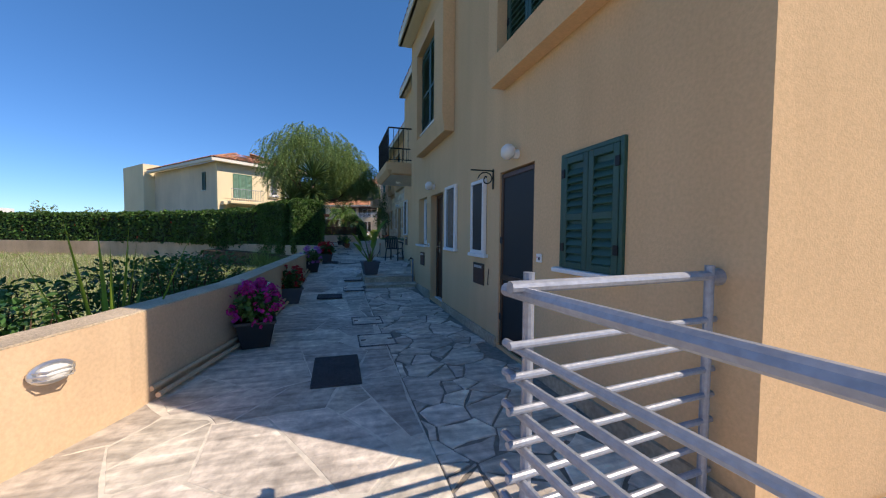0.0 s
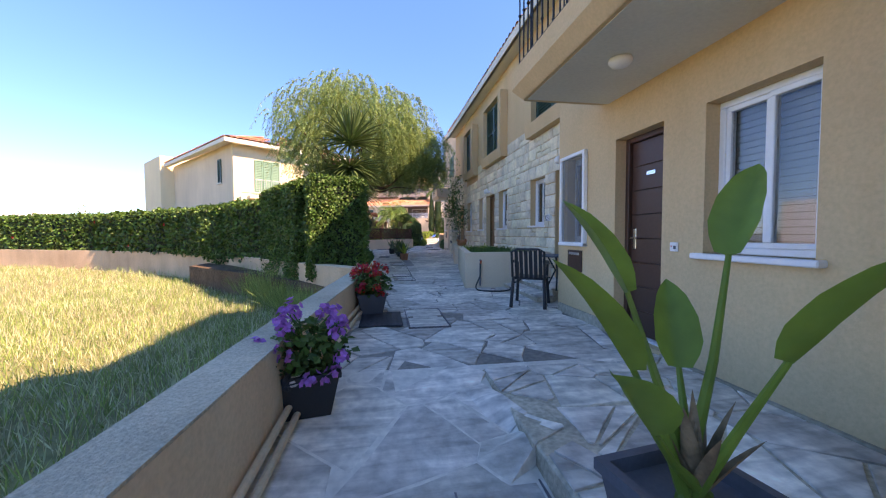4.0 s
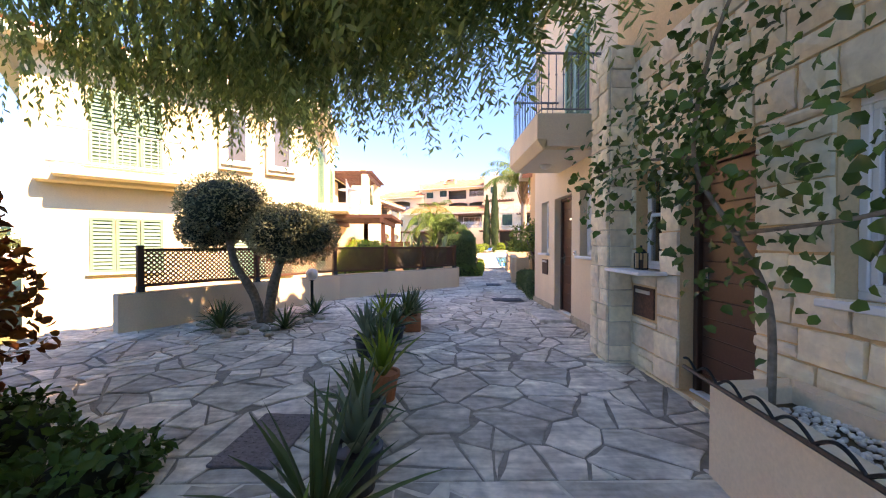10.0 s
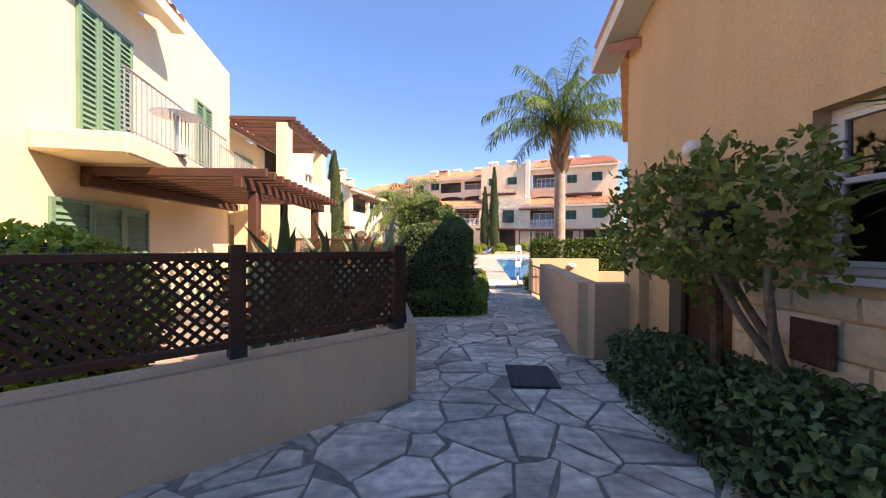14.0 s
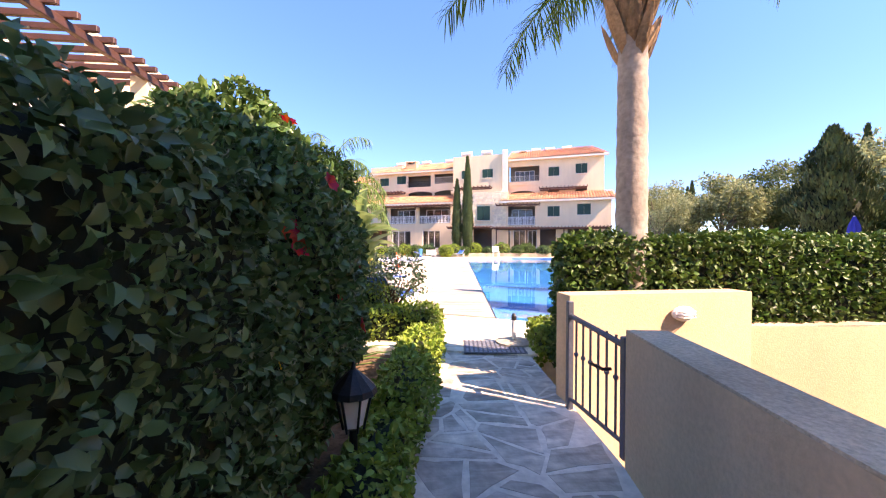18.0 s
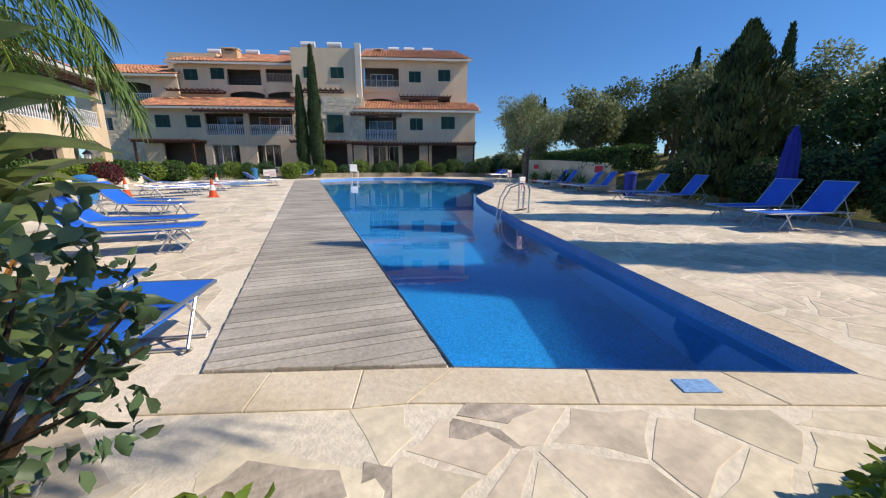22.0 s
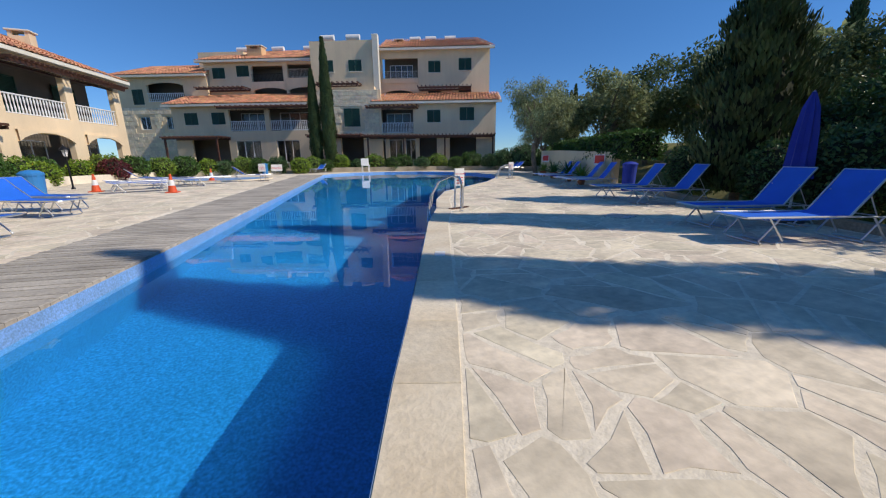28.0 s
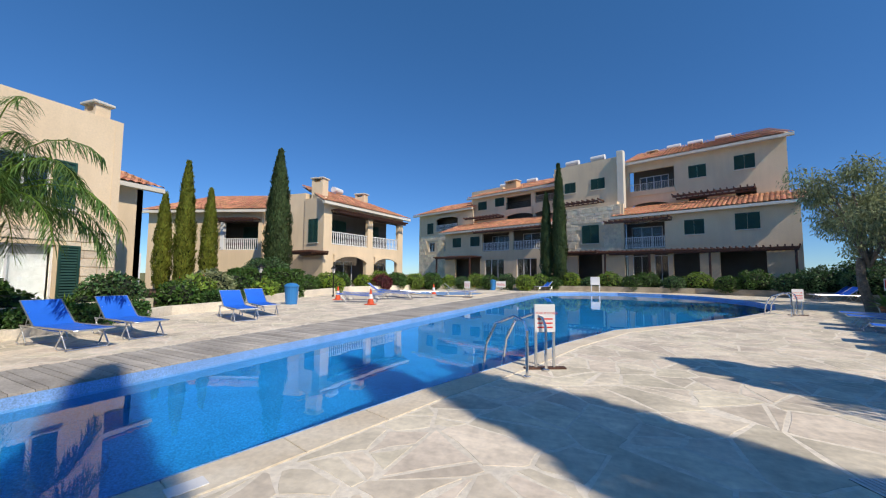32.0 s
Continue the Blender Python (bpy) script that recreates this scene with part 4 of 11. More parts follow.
way_ = (M1 - L1).normalized()
side_ = Vector((way_.y, -way_.x))
for i in range(-9, 285):
    o = L1 + way_ * (i * 0.103)
    q = [o - side_ * 3, o + side_ * 1, o + side_ * 1 + way_ * 0.097, o - side_ * 3 + way_ * 0.097]
    q = [tuple(p) for p in q]
    for a_, c_ in ((L0, L1), (L1, M1), (M1, M0), (M0, L0)):
        d_ = (c_ - a_).normalized()
        q = clip_half(q, a_.x, a_.y, d_.y, -d_.x) if len(q) >= 3 else q
    if len(q) >= 3:
        part("board", B().prism(q, 0.5, 0.572 + 0.004 * ((i * 7) % 3 - 1), 0.005), OLDWOOD, walkway)
part("bearer", B().prism([tuple(L0 + (L1 - L0) * 0.02), tuple(L1 - (L1 - L0) * 0.02), tuple(M1 - (M1 - M0) * 0.02), tuple(M0 + (M1 - M0) * 0.02)], 0.44, 0.498), DARKWOOD, walkway, "dark bearers in the gap below the boards")

# ---------- joinery ----------
COUNT = {"window": 0, "door": 0}


def window(wm, x0, x1, z0, z1, label, leaves=2, inset=0.12, behind=None, sill=0.06, open_top=False, frame_w=0.05):
    """A white framed window in an opening; wm is the wall's frame."""
    COUNT["window"] += 1
    w, h = x1 - x0, z1 - z0
    t = thing("window_%d" % COUNT["window"], wm @ Matrix.Translation((x0, 0, z0)), label, "window", kind="structure")
    b = B()
    y0, y1 = -inset - 0.06, -inset
    b.cbox(0, w, y0, y1, 0, frame_w, 0.006)
    b.cbox(0, w, y0, y1, h - frame_w, h, 0.006)
    b.cbox(0, frame_w, y0, y1, frame_w, h - frame_w, 0.006)
    b.cbox(w - frame_w, w, y0, y1, frame_w, h - frame_w, 0.006)
    part("window_frame", b, WHITE, t)
    iw = w - 2 * frame_w
    for k in range(leaves):
        a = frame_w + iw * k / leaves
        c = frame_w + iw * (k + 1) / leaves
        yy0, yy1 = (y0 + 0.012, y1 + 0.008) if k % 2 == 0 else (y0 - 0.008, y1 - 0.012)
        sb = B()
        lo, hi = frame_w, h - frame_w
        s = 0.038
        rails = [(lo, lo + s), (hi - s, hi)]
        if open_top:
            m = lo + (hi - lo) * 0.56
            rails.append((m - s / 2, m + s / 2))
        for p, q in rails:
            sb.cbox(a, c, yy0, yy1, p, q, 0.005)
        sb.cbox(a, a + s, yy0, yy1, lo + s, hi - s, 0.005)
        sb.cbox(c - s, c, yy0, yy1, lo + s, hi - s, 0.005)
        part("sash", sb, WHITE, t)
        g = B().box(a + s, c - s, (yy0 + yy1) / 2 - 0.003, (yy0 + yy1) / 2 + 0.003, lo + s, hi - s)
        p = part("pane", g, GLASS, t)
        p.visible_shadow = False
    if behind:
        kind, mt = behind
        cb = B()
        if kind == "blind":
            for i in range(int((h - 0.1) / 0.05)):
                cb.box(frame_w, w - frame_w, -inset - 0.13, -inset - 0.115, 0.05 + i * 0.05, 0.05 + i * 0.05 + 0.044)
        else:
            nx = 24
            cb.v = [(0.02 + (w - 0.04) * i / nx, -inset - 0.16 + 0.02 * math.sin(i * 1.7), z) for z in (0.03, h - 0.03) for i in range(nx + 1)]
            cb.f = [(i, i + 1, nx + 2 + i, nx + 1 + i) for i in range(nx)]
        part("blind" if kind == "blind" else "curtain", cb, mt, t)
    if sill:
        part("window_sill", B().cbox(-0.06, w + 0.06, -0.1, 0.07, -0.045, 0.0, 0.008), WHITE if sill > 0.05 else KERB, t)
    return t


def screen(wm, x0, x1, z0, z1, out, label, mesh_mat, proud=0.04):
    """A white frame with insect mesh, fixed on the wall's face."""
    w, h = x1 - x0, z1 - z0
    t = thing("window_screen", wm @ Matrix.Translation((x0, proud, z0)), label, "insect screen")
    b = B()
    f = 0.045
    b.cbox(0, w, -proud, 0.015, 0, f, 0.006)
    b.cbox(0, w, -proud, 0.015, h - f, h, 0.006)
    b.cbox(0, f, -proud, 0.015, f, h - f, 0.006)
    b.cbox(w - f, w, -proud, 0.015, f, h - f, 0.006)
    part("frame", b, WHITE, t)
    part("mesh", B().box(f, w - f, -0.012, -0.006, f, h - f), mesh_mat, t, "fine woven mesh")
    return t


def door(wm, x0, x1, z0, z1, leaf_mat, label, inset=0.14, planks=10, plate=False, knob_left=True, numberplate=""):
    COUNT["door"] += 1
    w, h = x1 - x0, z1 - z0
    t = thing("door_%d" % COUNT["door"], wm @ Matrix.Translation((x0, 0, z0)), label, "door", kind="structure")
    b = B()
    f = 0.055
    b.cbox(0, f, -inset - 0.1, -inset + 0.02, 0, h, 0.006)
    b.cbox(w - f, w, -inset - 0.1, -inset + 0.02, 0, h, 0.006)
    b.cbox(f, w - f, -inset - 0.1, -inset + 0.02, h - f, h, 0.006)
    part("door_frame", b, leaf_mat, t)
    ph = (h - f - 0.02) / planks
    pm = None
    for i in range(planks):
        if pm is None:
            pm = B().cbox(f + 0.004, w - f - 0.004, -inset - 0.06, -inset - 0.02, 0, ph - 0.001, 0.006).mesh("plank", leaf_mat)
        p = part("plank", pm, leaf_mat, t)
        p.location = (0, 0, 0.02 + i * ph)
    part("threshold", B().cbox(0, w, -inset - 0.08, -inset + 0.05, -0.02, 0.018, 0.005), WHITE, t, "white metal threshold strip")
    kx = f + 0.07 if knob_left else w - f - 0.07
    hb = B()
    hb.cbox(kx - 0.022, kx + 0.022, -inset - 0.02, -inset - 0.008, 0.92, 1.14, 0.004)
    hb.tube([(kx, -inset - 0.01, 1.04), (kx, -inset + 0.035, 1.04), (kx + (0.1 if knob_left else -0.1), -inset + 0.045, 1.04)], 0.01, 8)
    part("door_handle", hb, CHROME, t, "steel lever handle")
    if plate:
        part("name_plate", B().cbox(w * 0.5 - 0.06, w * 0.5 + 0.06, -inset - 0.02, -inset - 0.012, h * 0.8, h * 0.8 + 0.04, 0.002), CHROME, t, "small steel name plate")
    return t


def shutter_leaf(t, x0, x1, h, y, mt, slats=True):
    f = 0.055
    w = x1 - x0
    leaf = part("shutter_leaf", B().cbox(x0, x0 + f, y, y + 0.035, 0, h, 0.005).cbox(x1 - f, x1, y, y + 0.035, 0, h, 0.005).cbox(x0 + f, x1 - f, y, y + 0.035, 0, f, 0.005)
                .cbox(x0 + f, x1 - f, y, y + 0.035, h - f, h, 0.005).cbox(x0 + f, x1 - f, y, y + 0.035, h * 0.46 - f / 2, h * 0.46 + f / 2, 0.005), mt, t)
    pitch = 0.062
    sm = B().add([(x0 + f, y + 0.004, 0), (x1 - f, y + 0.004, 0), (x1 - f, y + 0.030, -0.045), (x0 + f, y + 0.030, -0.045),
                  (x0 + f, y + 0.010, 0.006), (x1 - f, y + 0.010, 0.006), (x1 - f, y + 0.036, -0.039), (x0 + f, y + 0.036, -0.039)],
                 [(0, 1, 2, 3), (7, 6, 5, 4), (0, 4, 5, 1), (3, 2, 6, 7), (0, 3, 7, 4), (1, 5, 6, 2)])
    zs = [f + 0.05 + i * pitch for i in range(int((h - 2 * f - 0.03) / pitch))]
    zs = [z for z in zs if abs(z - 0.02 - h * 0.46) > 0.045]
    if slats:
        me = sm.mesh("slat", mt)
        for z in zs:
            s = part("slat", me, mt, leaf)
            s.location = (0, 0, z)
    else:
        b = B()
        for z in zs:
            b.join(sm, Matrix.Translation((0, 0, z)))
        part("slats", b, mt, leaf)
    part("backing", B().box(x0 + f, x1 - f, y + 0.001, y + 0.004, f, h - f), mt, leaf)
    for z in (h * 0.15, h * 0.82):
        part("hinge", B().cbox(x0 - 0.012 if x0 < 0.1 else x1 - 0.03, x0 + 0.03 if x0 < 0.1 else x1 + 0.012, y + 0.03, y + 0.044, z, z + 0.07, 0.003), BLACKIRON, leaf)


def shutters(wm, x0, x1, z0, z1, label, mt=None, leaves=2, proud=0.0, slats=True, sill=True):
    """Closed louvred shutters."""
    mt = mt or GREEN
    w, h = x1 - x0, z1 - z0
    t = thing("window_shutter", wm @ Matrix.Translation((x0, proud, z0)), label, "shutters")
    f = 0.035
    part("frame", B().cbox(0, f, -0.05, 0.03, 0, h, 0.005).cbox(w - f, w, -0.05, 0.03, 0, h, 0.005).cbox(f, w - f, -0.05, 0.03, h - f, h, 0.005).cbox(f, w - f, -0.05, 0.03, 0, f, 0.005), mt, t)
    for k in range(leaves):
        a, c = f + (w - 2 * f) * k / leaves + 0.003, f + (w - 2 * f) * (k + 1) / leaves - 0.003
        shutter_leaf(t, a, c, h - f, 0.0, mt, slats)
    if sill:
        part("window_sill", B().cbox(-0.05, w + 0.05, -0.05, 0.075, -0.04, -0.002, 0.006), WHITE, t)
    return t


def lamp_ball(wm, x, z, label="white globe wall lamp above the door", out=0.0):
    t = thing("wall_lamp", wm @ Matrix.Translation((x, out, z)), label, "wall lamp", "house front lamps")
    part("base", B().tube([(0, 0, 0), (0, 0.05, 0)], [0.05, 0.045], 14), WHITE, t)
    part("globe", B().lathe([(0.02, 0.0), (0.07, 0.03), (0.085, 0.075), (0.07, 0.12), (0.03, 0.145)], 16).move(pose(0, 0.04, 0, -75)), BULB, t, "frosted glass shade", smooth=True)


def mailbox(wm, x0, x1, z0, z1, label, mt=None, slot=True):
    t = thing("mailbox", wm @ Matrix.Translation((x0, 0, z0)), label, "mailbox", "recessed mailboxes")
    w, h = x1 - x0, z1 - z0
    part("door_plate", B().cbox(0, w, 0.0, 0.02, 0, h, 0.005), mt or BROWNBOX, t)
    if slot:
        part("flap", B().cbox(w * 0.15, w * 0.85, 0.018, 0.03, h * 0.78, h * 0.9, 0.004), ALU, t, "aluminium letter flap")


def intercom(wm, x, z):
    t = thing("intercom", wm @ Matrix.Translation((x, 0, z)), "white plastic door-bell panel on the wall", "intercom", "door-bell panels")
    part("panel", B().cbox(-0.042, 0.042, 0, 0.02, -0.04, 0.04, 0.006), WHITE, t)
    part("button", B().cbox(-0.03, -0.005, 0.018, 0.026, -0.02, 0.01, 0.003), GREYPL, t)
    part("light", B().cbox(0.014, 0.026, 0.018, 0.024, 0.0, 0.012, 0.002), REDSIGN, t)


def ay(y):
    return y - 1.79


# first house front
shutters(AM, ay(2.37), ay(3.07), 1.07, 2.0, "closed dark green louvred shutters on an ochre wall")
door(AM, ay(3.55), ay(4.33), 0.03, 2.05, BROWN, "brown front door behind a black screen door")
scr = thing("screen_door", AM @ Matrix.Translation((ay(3.55), -0.02, 0.03)), "closed black mesh screen door in a brown frame", "screen door")
part("frame", B().cbox(0, 0.05, -0.03, 0, 0, 2.0, 0.005).cbox(0.73, 0.78, -0.03, 0, 0, 2.0, 0.005).cbox(0.05, 0.73, -0.03, 0, 1.95, 2.0, 0.005).cbox(0.05, 0.73, -0.03, 0, 0, 0.06, 0.005)
     .cbox(0.05, 0.73, -0.03, 0, 0.78, 0.84, 0.005), BROWN, scr)
part("mesh", B().box(0.05, 0.73, -0.02, -0.014, 0.06, 1.95), BLACKM, scr, "black woven mesh")
part("hinge", B().cbox(0.73, 0.79, -0.005, 0.01, 0.3, 0.38, 0.003).cbox(0.73, 0.79, -0.005, 0.01, 1.2, 1.28, 0.003), IRON, scr)
window(AM, ay(4.71), ay(5.16), 1.08, 2.04, "narrow white window behind a black screen", 1)
screen(AM, ay(4.71), ay(5.16), 1.08, 2.04, 0.05, "white framed window screen with black mesh", BLACKM)
window(AM, ay(5.92), ay(6.40), 1.10, 2.08, "white window behind a grey insect screen", 1, open_top=True)
screen(AM, ay(5.88), ay(6.44), 1.06, 2.12, 0.05, "white framed insect screen with grey mesh", SCREEN)
door(AM, ay(6.72), ay(7.60), 0.03, 2.09, BROWN, "closed dark brown plank front door", plate=True, knob_left=False, planks=14)
window(AM, ay(7.92), ay(8.71), 1.09, 2.11, "white sliding window with lowered grey blinds", 2, behind=("blind", GREYMESH))
lamp_ball(AM, ay(3.9), 2.18)
lamp_ball(AM, ay(7.32), 2.24)
mailbox(AM, ay(4.76), ay(5.12), 0.67, 0.95, "brown steel letterbox set in the wall")
mailbox(AM, ay(8.12), ay(8.46), 0.63, 0.92, "rusty dark letterbox in the ochre wall", RUST)
intercom(AM, ay(3.42), 1.12)
intercom(AM, ay(7.72), 1.09)
br = thing("plant_bracket", AM @ Matrix.Translation((ay(4.5), 0, 1.9)), "black wrought iron scroll bracket on the wall", "bracket")
part("arm", B().tube([(0, 0.01, 0.2), (0.0, 0.3, 0.2)], 0.009, 6).tube([(0, 0.012, -0.02), (0, 0.012, 0.22)], 0.009, 6), BLACKIRON, br)
part("scroll", B().tube([(0, 0.02 + 0.11 * (1 - k / 16) * math.cos(k * 0.55) + 0.08, 0.10 + 0.09 * (1 - k / 22) * math.sin(k * 0.55)) for k in range(17)], 0.007, 6), BLACKIRON, br)
hk = thing("wall_hook", AM @ Matrix.Translation((ay(4.6), 0, 0.8)), "thin iron hook hanging on the wall", "hook")
part("rod", B().tube([(0, 0.012, -0.09), (0.01, 0.02, -0.1), (0, 0.012, 0.09), (-0.012, 0.02, 0.1)], 0.005, 6), RUST, hk)
tap = thing("garden_tap", AM @ Matrix.Translation((ay(9.15), 0, 0)), "brass tap on a grey pipe by the steps", "tap")
part("pipe", B().tube([(0, 0.05, 0.02), (0, 0.05, 0.7)], 0.018, 8), PLUMB, tap)
part("spout", B().tube([(0, 0.05, 0.7), (0, 0.10, 0.72), (0, 0.14, 0.70), (0, 0.15, 0.66)], 0.014, 8).cbox(-0.03, 0.03, 0.08, 0.11, 0.735, 0.75, 0.004), RUST, tap)
shutters(AM, ay(3.1), ay(4.02), 3.27, 5.0, "closed dark green upper shutters above a white sill", proud=0.06)
shutters(AM, ay(6.64), ay(8.05), 3.42, 5.0, "closed dark green upper shutters above a white sill", proud=0.06)

# front under the balcony
ry = lambda y: y - 9.62
window(RM, ry(10.25), ry(11.02), 1.26, 2.43, "white sliding window with grey blinds", 2, behind=("blind", GREYMESH))
door(RM, ry(11.46), ry(12.15), 0.33, 2.43, REDBROWN, "closed red-brown panelled front door", plate=True, knob_left=False, planks=8)
window(RM, ry(12.76), ry(13.27), 1.30, 2.42, "narrow window behind a grey screen", 1)
screen(RM, ry(12.70), ry(13.33), 1.26, 2.46, 0.05, "white framed insect screen with grey mesh", SCREEN)
mailbox(RM, ry(12.8), ry(13.15), 0.92, 1.2, "brown steel letterbox set in the wall")
intercom(RM, ry(11.3), 1.3)
shutters(RM, ry(10.7), ry(11.7), 3.1, 5.1, "closed green balcony door shutters", proud=0.0, sill=False)


def balcony(x0, x1, y0, y1, z0, z1, ztop, wall_mat, label, rail_mat=None):
    t = thing("balcony", at(0, 0), label, "balcony", kind="structure")
    b = B()
    b.cbox(x0 + 0.1, x1, y0 + 0.08, y1 - 0.08, z0, z0 + 0.14, 0.01)
    b.add([(x0 + 0.1, y0 + 0.08, z0 + 0.002), (x0 + 0.1, y1 - 0.08, z0 + 0.002), (x0, y1, z0 + 0.12), (x0, y0, z0 + 0.12), (x0, y0, z1), (x0, y1, z1), (x0 + 0.14, y1, z1), (x0 + 0.14, y0, z1),
           (x0 + 0.14, y0, z0 + 0.12), (x0 + 0.14, y1, z0 + 0.12)],
          [(0, 3, 2, 1), (3, 4, 5, 2), (4, 7, 6, 5), (7, 8, 9, 6), (3, 8, 7, 4), (2, 5, 6, 9), (0, 8, 3), (1, 2, 9)])
    b.box(x0 + 0.14, x1, y0, y0 + 0.12, z0 + 0.02, z1)
    b.box(x0 + 0.14, x1, y1 - 0.12, y1, z0 + 0.02, z1)
    part("slab", b, wall_mat, t)
    part("soffit", B().box(x0 + 0.14, x1, y0 + 0.12, y1 - 0.12, z0 - 0.006, z0 - 0.001), EAVE, t, "white soffit")
    rm = rail_mat or BLACKIRON
    part("handrail", B().tube([(x1, y0 + 0.06, ztop), (x0 + 0.07, y0 + 0.06, ztop), (x0 + 0.07, y1 - 0.06, ztop), (x1, y1 - 0.06, ztop)], 0.02, 8), rm, t)
    part("bottom_rail", B().tube([(x1, y0 + 0.06, z1 + 0.08), (x0 + 0.07, y0 + 0.06, z1 + 0.08), (x0 + 0.07, y1 - 0.06, z1 + 0.08), (x1, y1 - 0.06, z1 + 0.08)], 0.013, 6), rm, t)
    hgt = ztop - z1 - 0.08
    bal = B().tube([(0, 0, 0), (0, 0, hgt)], 0.008, 6).ball((0, 0, hgt * 0.62), 0.017, 8, 6).mesh("baluster", rm)
    pts = [(x0 + 0.07, y0 + 0.06 + (y1 - y0 - 0.12) * k / round((y1 - y0) / 0.125)) for k in range(round((y1 - y0) / 0.125) + 1)]
    for yy in (y0 + 0.06, y1 - 0.06):
        pts += [(x0 + 0.07 + (x1 - x0 - 0.07) * k / 8, yy) for k in range(1, 8)]
    for x, y in pts:
        s = part("baluster", bal, rm, t)
        s.location = (x, y, z1 + 0.08)
    return t


balcony(1.41, 2.5, 9.98, 12.42, 2.87, 3.18, 4.08, STUCCO, "small ochre balcony with an iron railing")
for x, y, z in ((1.95, 11.3, 2.864), (3.05, 27.55, 3.194)):
    cl = thing("ceiling_light", at(x, y, z), "round white lamp under the balcony", "ceiling light", "balcony lamps")
    part("dome", B().lathe([(0.09, -0.005), (0.095, -0.03), (0.07, -0.06), (0.03, -0.075)][::-1], 16), BULB, cl, smooth=True)

# steps up to the raised floor by the front under the balcony
st = B()
front_steps = solid("steps", B().box(0.82, 1.99, 8.89, 9.2, -0.1, 0.118).box(0.81, 1.99, 9.205, 9.56, -0.1, 0.27).cbox(0.80, 2.5, 9.56, 11.4, -0.1, 0.292, 0.01), KERBPALE, "two worn stone steps with dark edges", "steps")
part("tread", B().cbox(0.79, 1.995, 8.865, 9.2, 0.12, 0.152, 0.008), FLAG, front_steps, "grey weathered tread")
part("tread", B().cbox(0.78, 1.995, 9.18, 9.57, 0.272, 0.306, 0.008), FLAG, front_steps, "grey weathered tread")

# stone-clad fronts
sy = lambda y: y - 13.45
door(SM, sy(14.53), sy(15.41), 0.55, 2.67, BROWN, "closed plain dark brown door in a stone wall", planks=1, knob_left=False)
window(SM, sy(15.88), sy(16.68), 1.6, 2.65, "white sliding window with curtains in a stone wall", 2, behind=("curtain", GREYMESH))
window(SM, sy(18.3), sy(19.09), 1.58, 2.67, "white window with a paper notice on the pane", 2, behind=("curtain", CURTAIN))
door(SM, sy(19.49), sy(20.45), 0.45, 2.65, TAN, "closed orange-brown plank door in a stone wall", planks=10, knob_left=False)
window(SM, sy(20.8), sy(21.38), 1.57, 2.65, "narrow white window with a top light", 1, open_top=True, behind=("curtain", GREYMESH))
window(SM, sy(22.45), sy(23.3), 1.53, 2.65, "white window behind climbing leaves", 2, behind=("curtain", GREYMESH))
door(SM, sy(23.8), sy(24.6), 0.50, 2.58, REDBROWN, "red-brown plank door behind climbing leaves", planks=12, knob_left=False)
window(SM, sy(24.88), sy(25.34), 1.57, 2.62, "narrow white window above a stone ledge", 1, open_top=True)
for a, c in ((14.6, 16.2), (18.6, 20.1), (21.9, 23.0)):
    shutters(SM, sy(a), sy(c), 3.87, 5.3, "closed dark green upper shutters above a white sill", proud=0.06)
lamp_ball(SM, sy(15.0), 2.78, out=0.04)
lamp_ball(SM, sy(19.95), 2.76, out=0.04)
notice = thing("paper_notice", SM @ Matrix.Translation((sy(18.36), -0.09, 1.68)), "white paper notice taped inside the window", "notice")
part("sheet", B().box(0, 0.30, 0, 0.003, 0, 0.42), WHITE, notice)


def writing(text, size, m, mt, parent=None, name="lettering"):
    cu = bpy.data.curves.new(name, "FONT")
    cu.body, cu.size, cu.extrude = text, size, 0.0012
    cu.materials.append(mt)
    ob = new(name, cu)
    if parent:
        ob.parent = parent
    ob.matrix_basis = m
    return ob


FACE_OUT = Matrix(((-1, 0, 0, 0), (0, 0, 1, 0), (0, 1, 0, 0), (0, 0, 0, 1)))
writing("FOR RENT", 0.055, Matrix.Translation((0.285, 0.006, 0.12)) @ FACE_OUT, INK, notice)
part("print_bar", B().box(0.06, 0.24, 0.003, 0.005, 0.26, 0.275).box(0.04, 0.26, 0.003, 0.005, 0.07, 0.078), INK, notice)
plate = thing("number_plate", SM @ Matrix.Translation((sy(15.55), 0.055, 1.68)), "white house number plate with dark border", "number plate")
part("plate", B().cbox(0, 0.2, -0.05, 0.008, 0, 0.13, 0.004), WHITE, plate)
part("border", B().box(0.01, 0.19, 0.008, 0.010, 0.01, 0.018).box(0.01, 0.19, 0.008, 0.010, 0.112, 0.12).box(0.01, 0.018, 0.008, 0.010, 0.018, 0.112).box(0.182, 0.19, 0.008, 0.010, 0.018, 0.112), INK, plate)
writing("D4", 0.10, Matrix.Translation((0.165, 0.010, 0.03)) @ FACE_OUT, INK, plate)
mailbox(SM, sy(24.98), sy(25.36), 1.06, 1.38, "rusty brown letterbox in the stone wall", RUST)

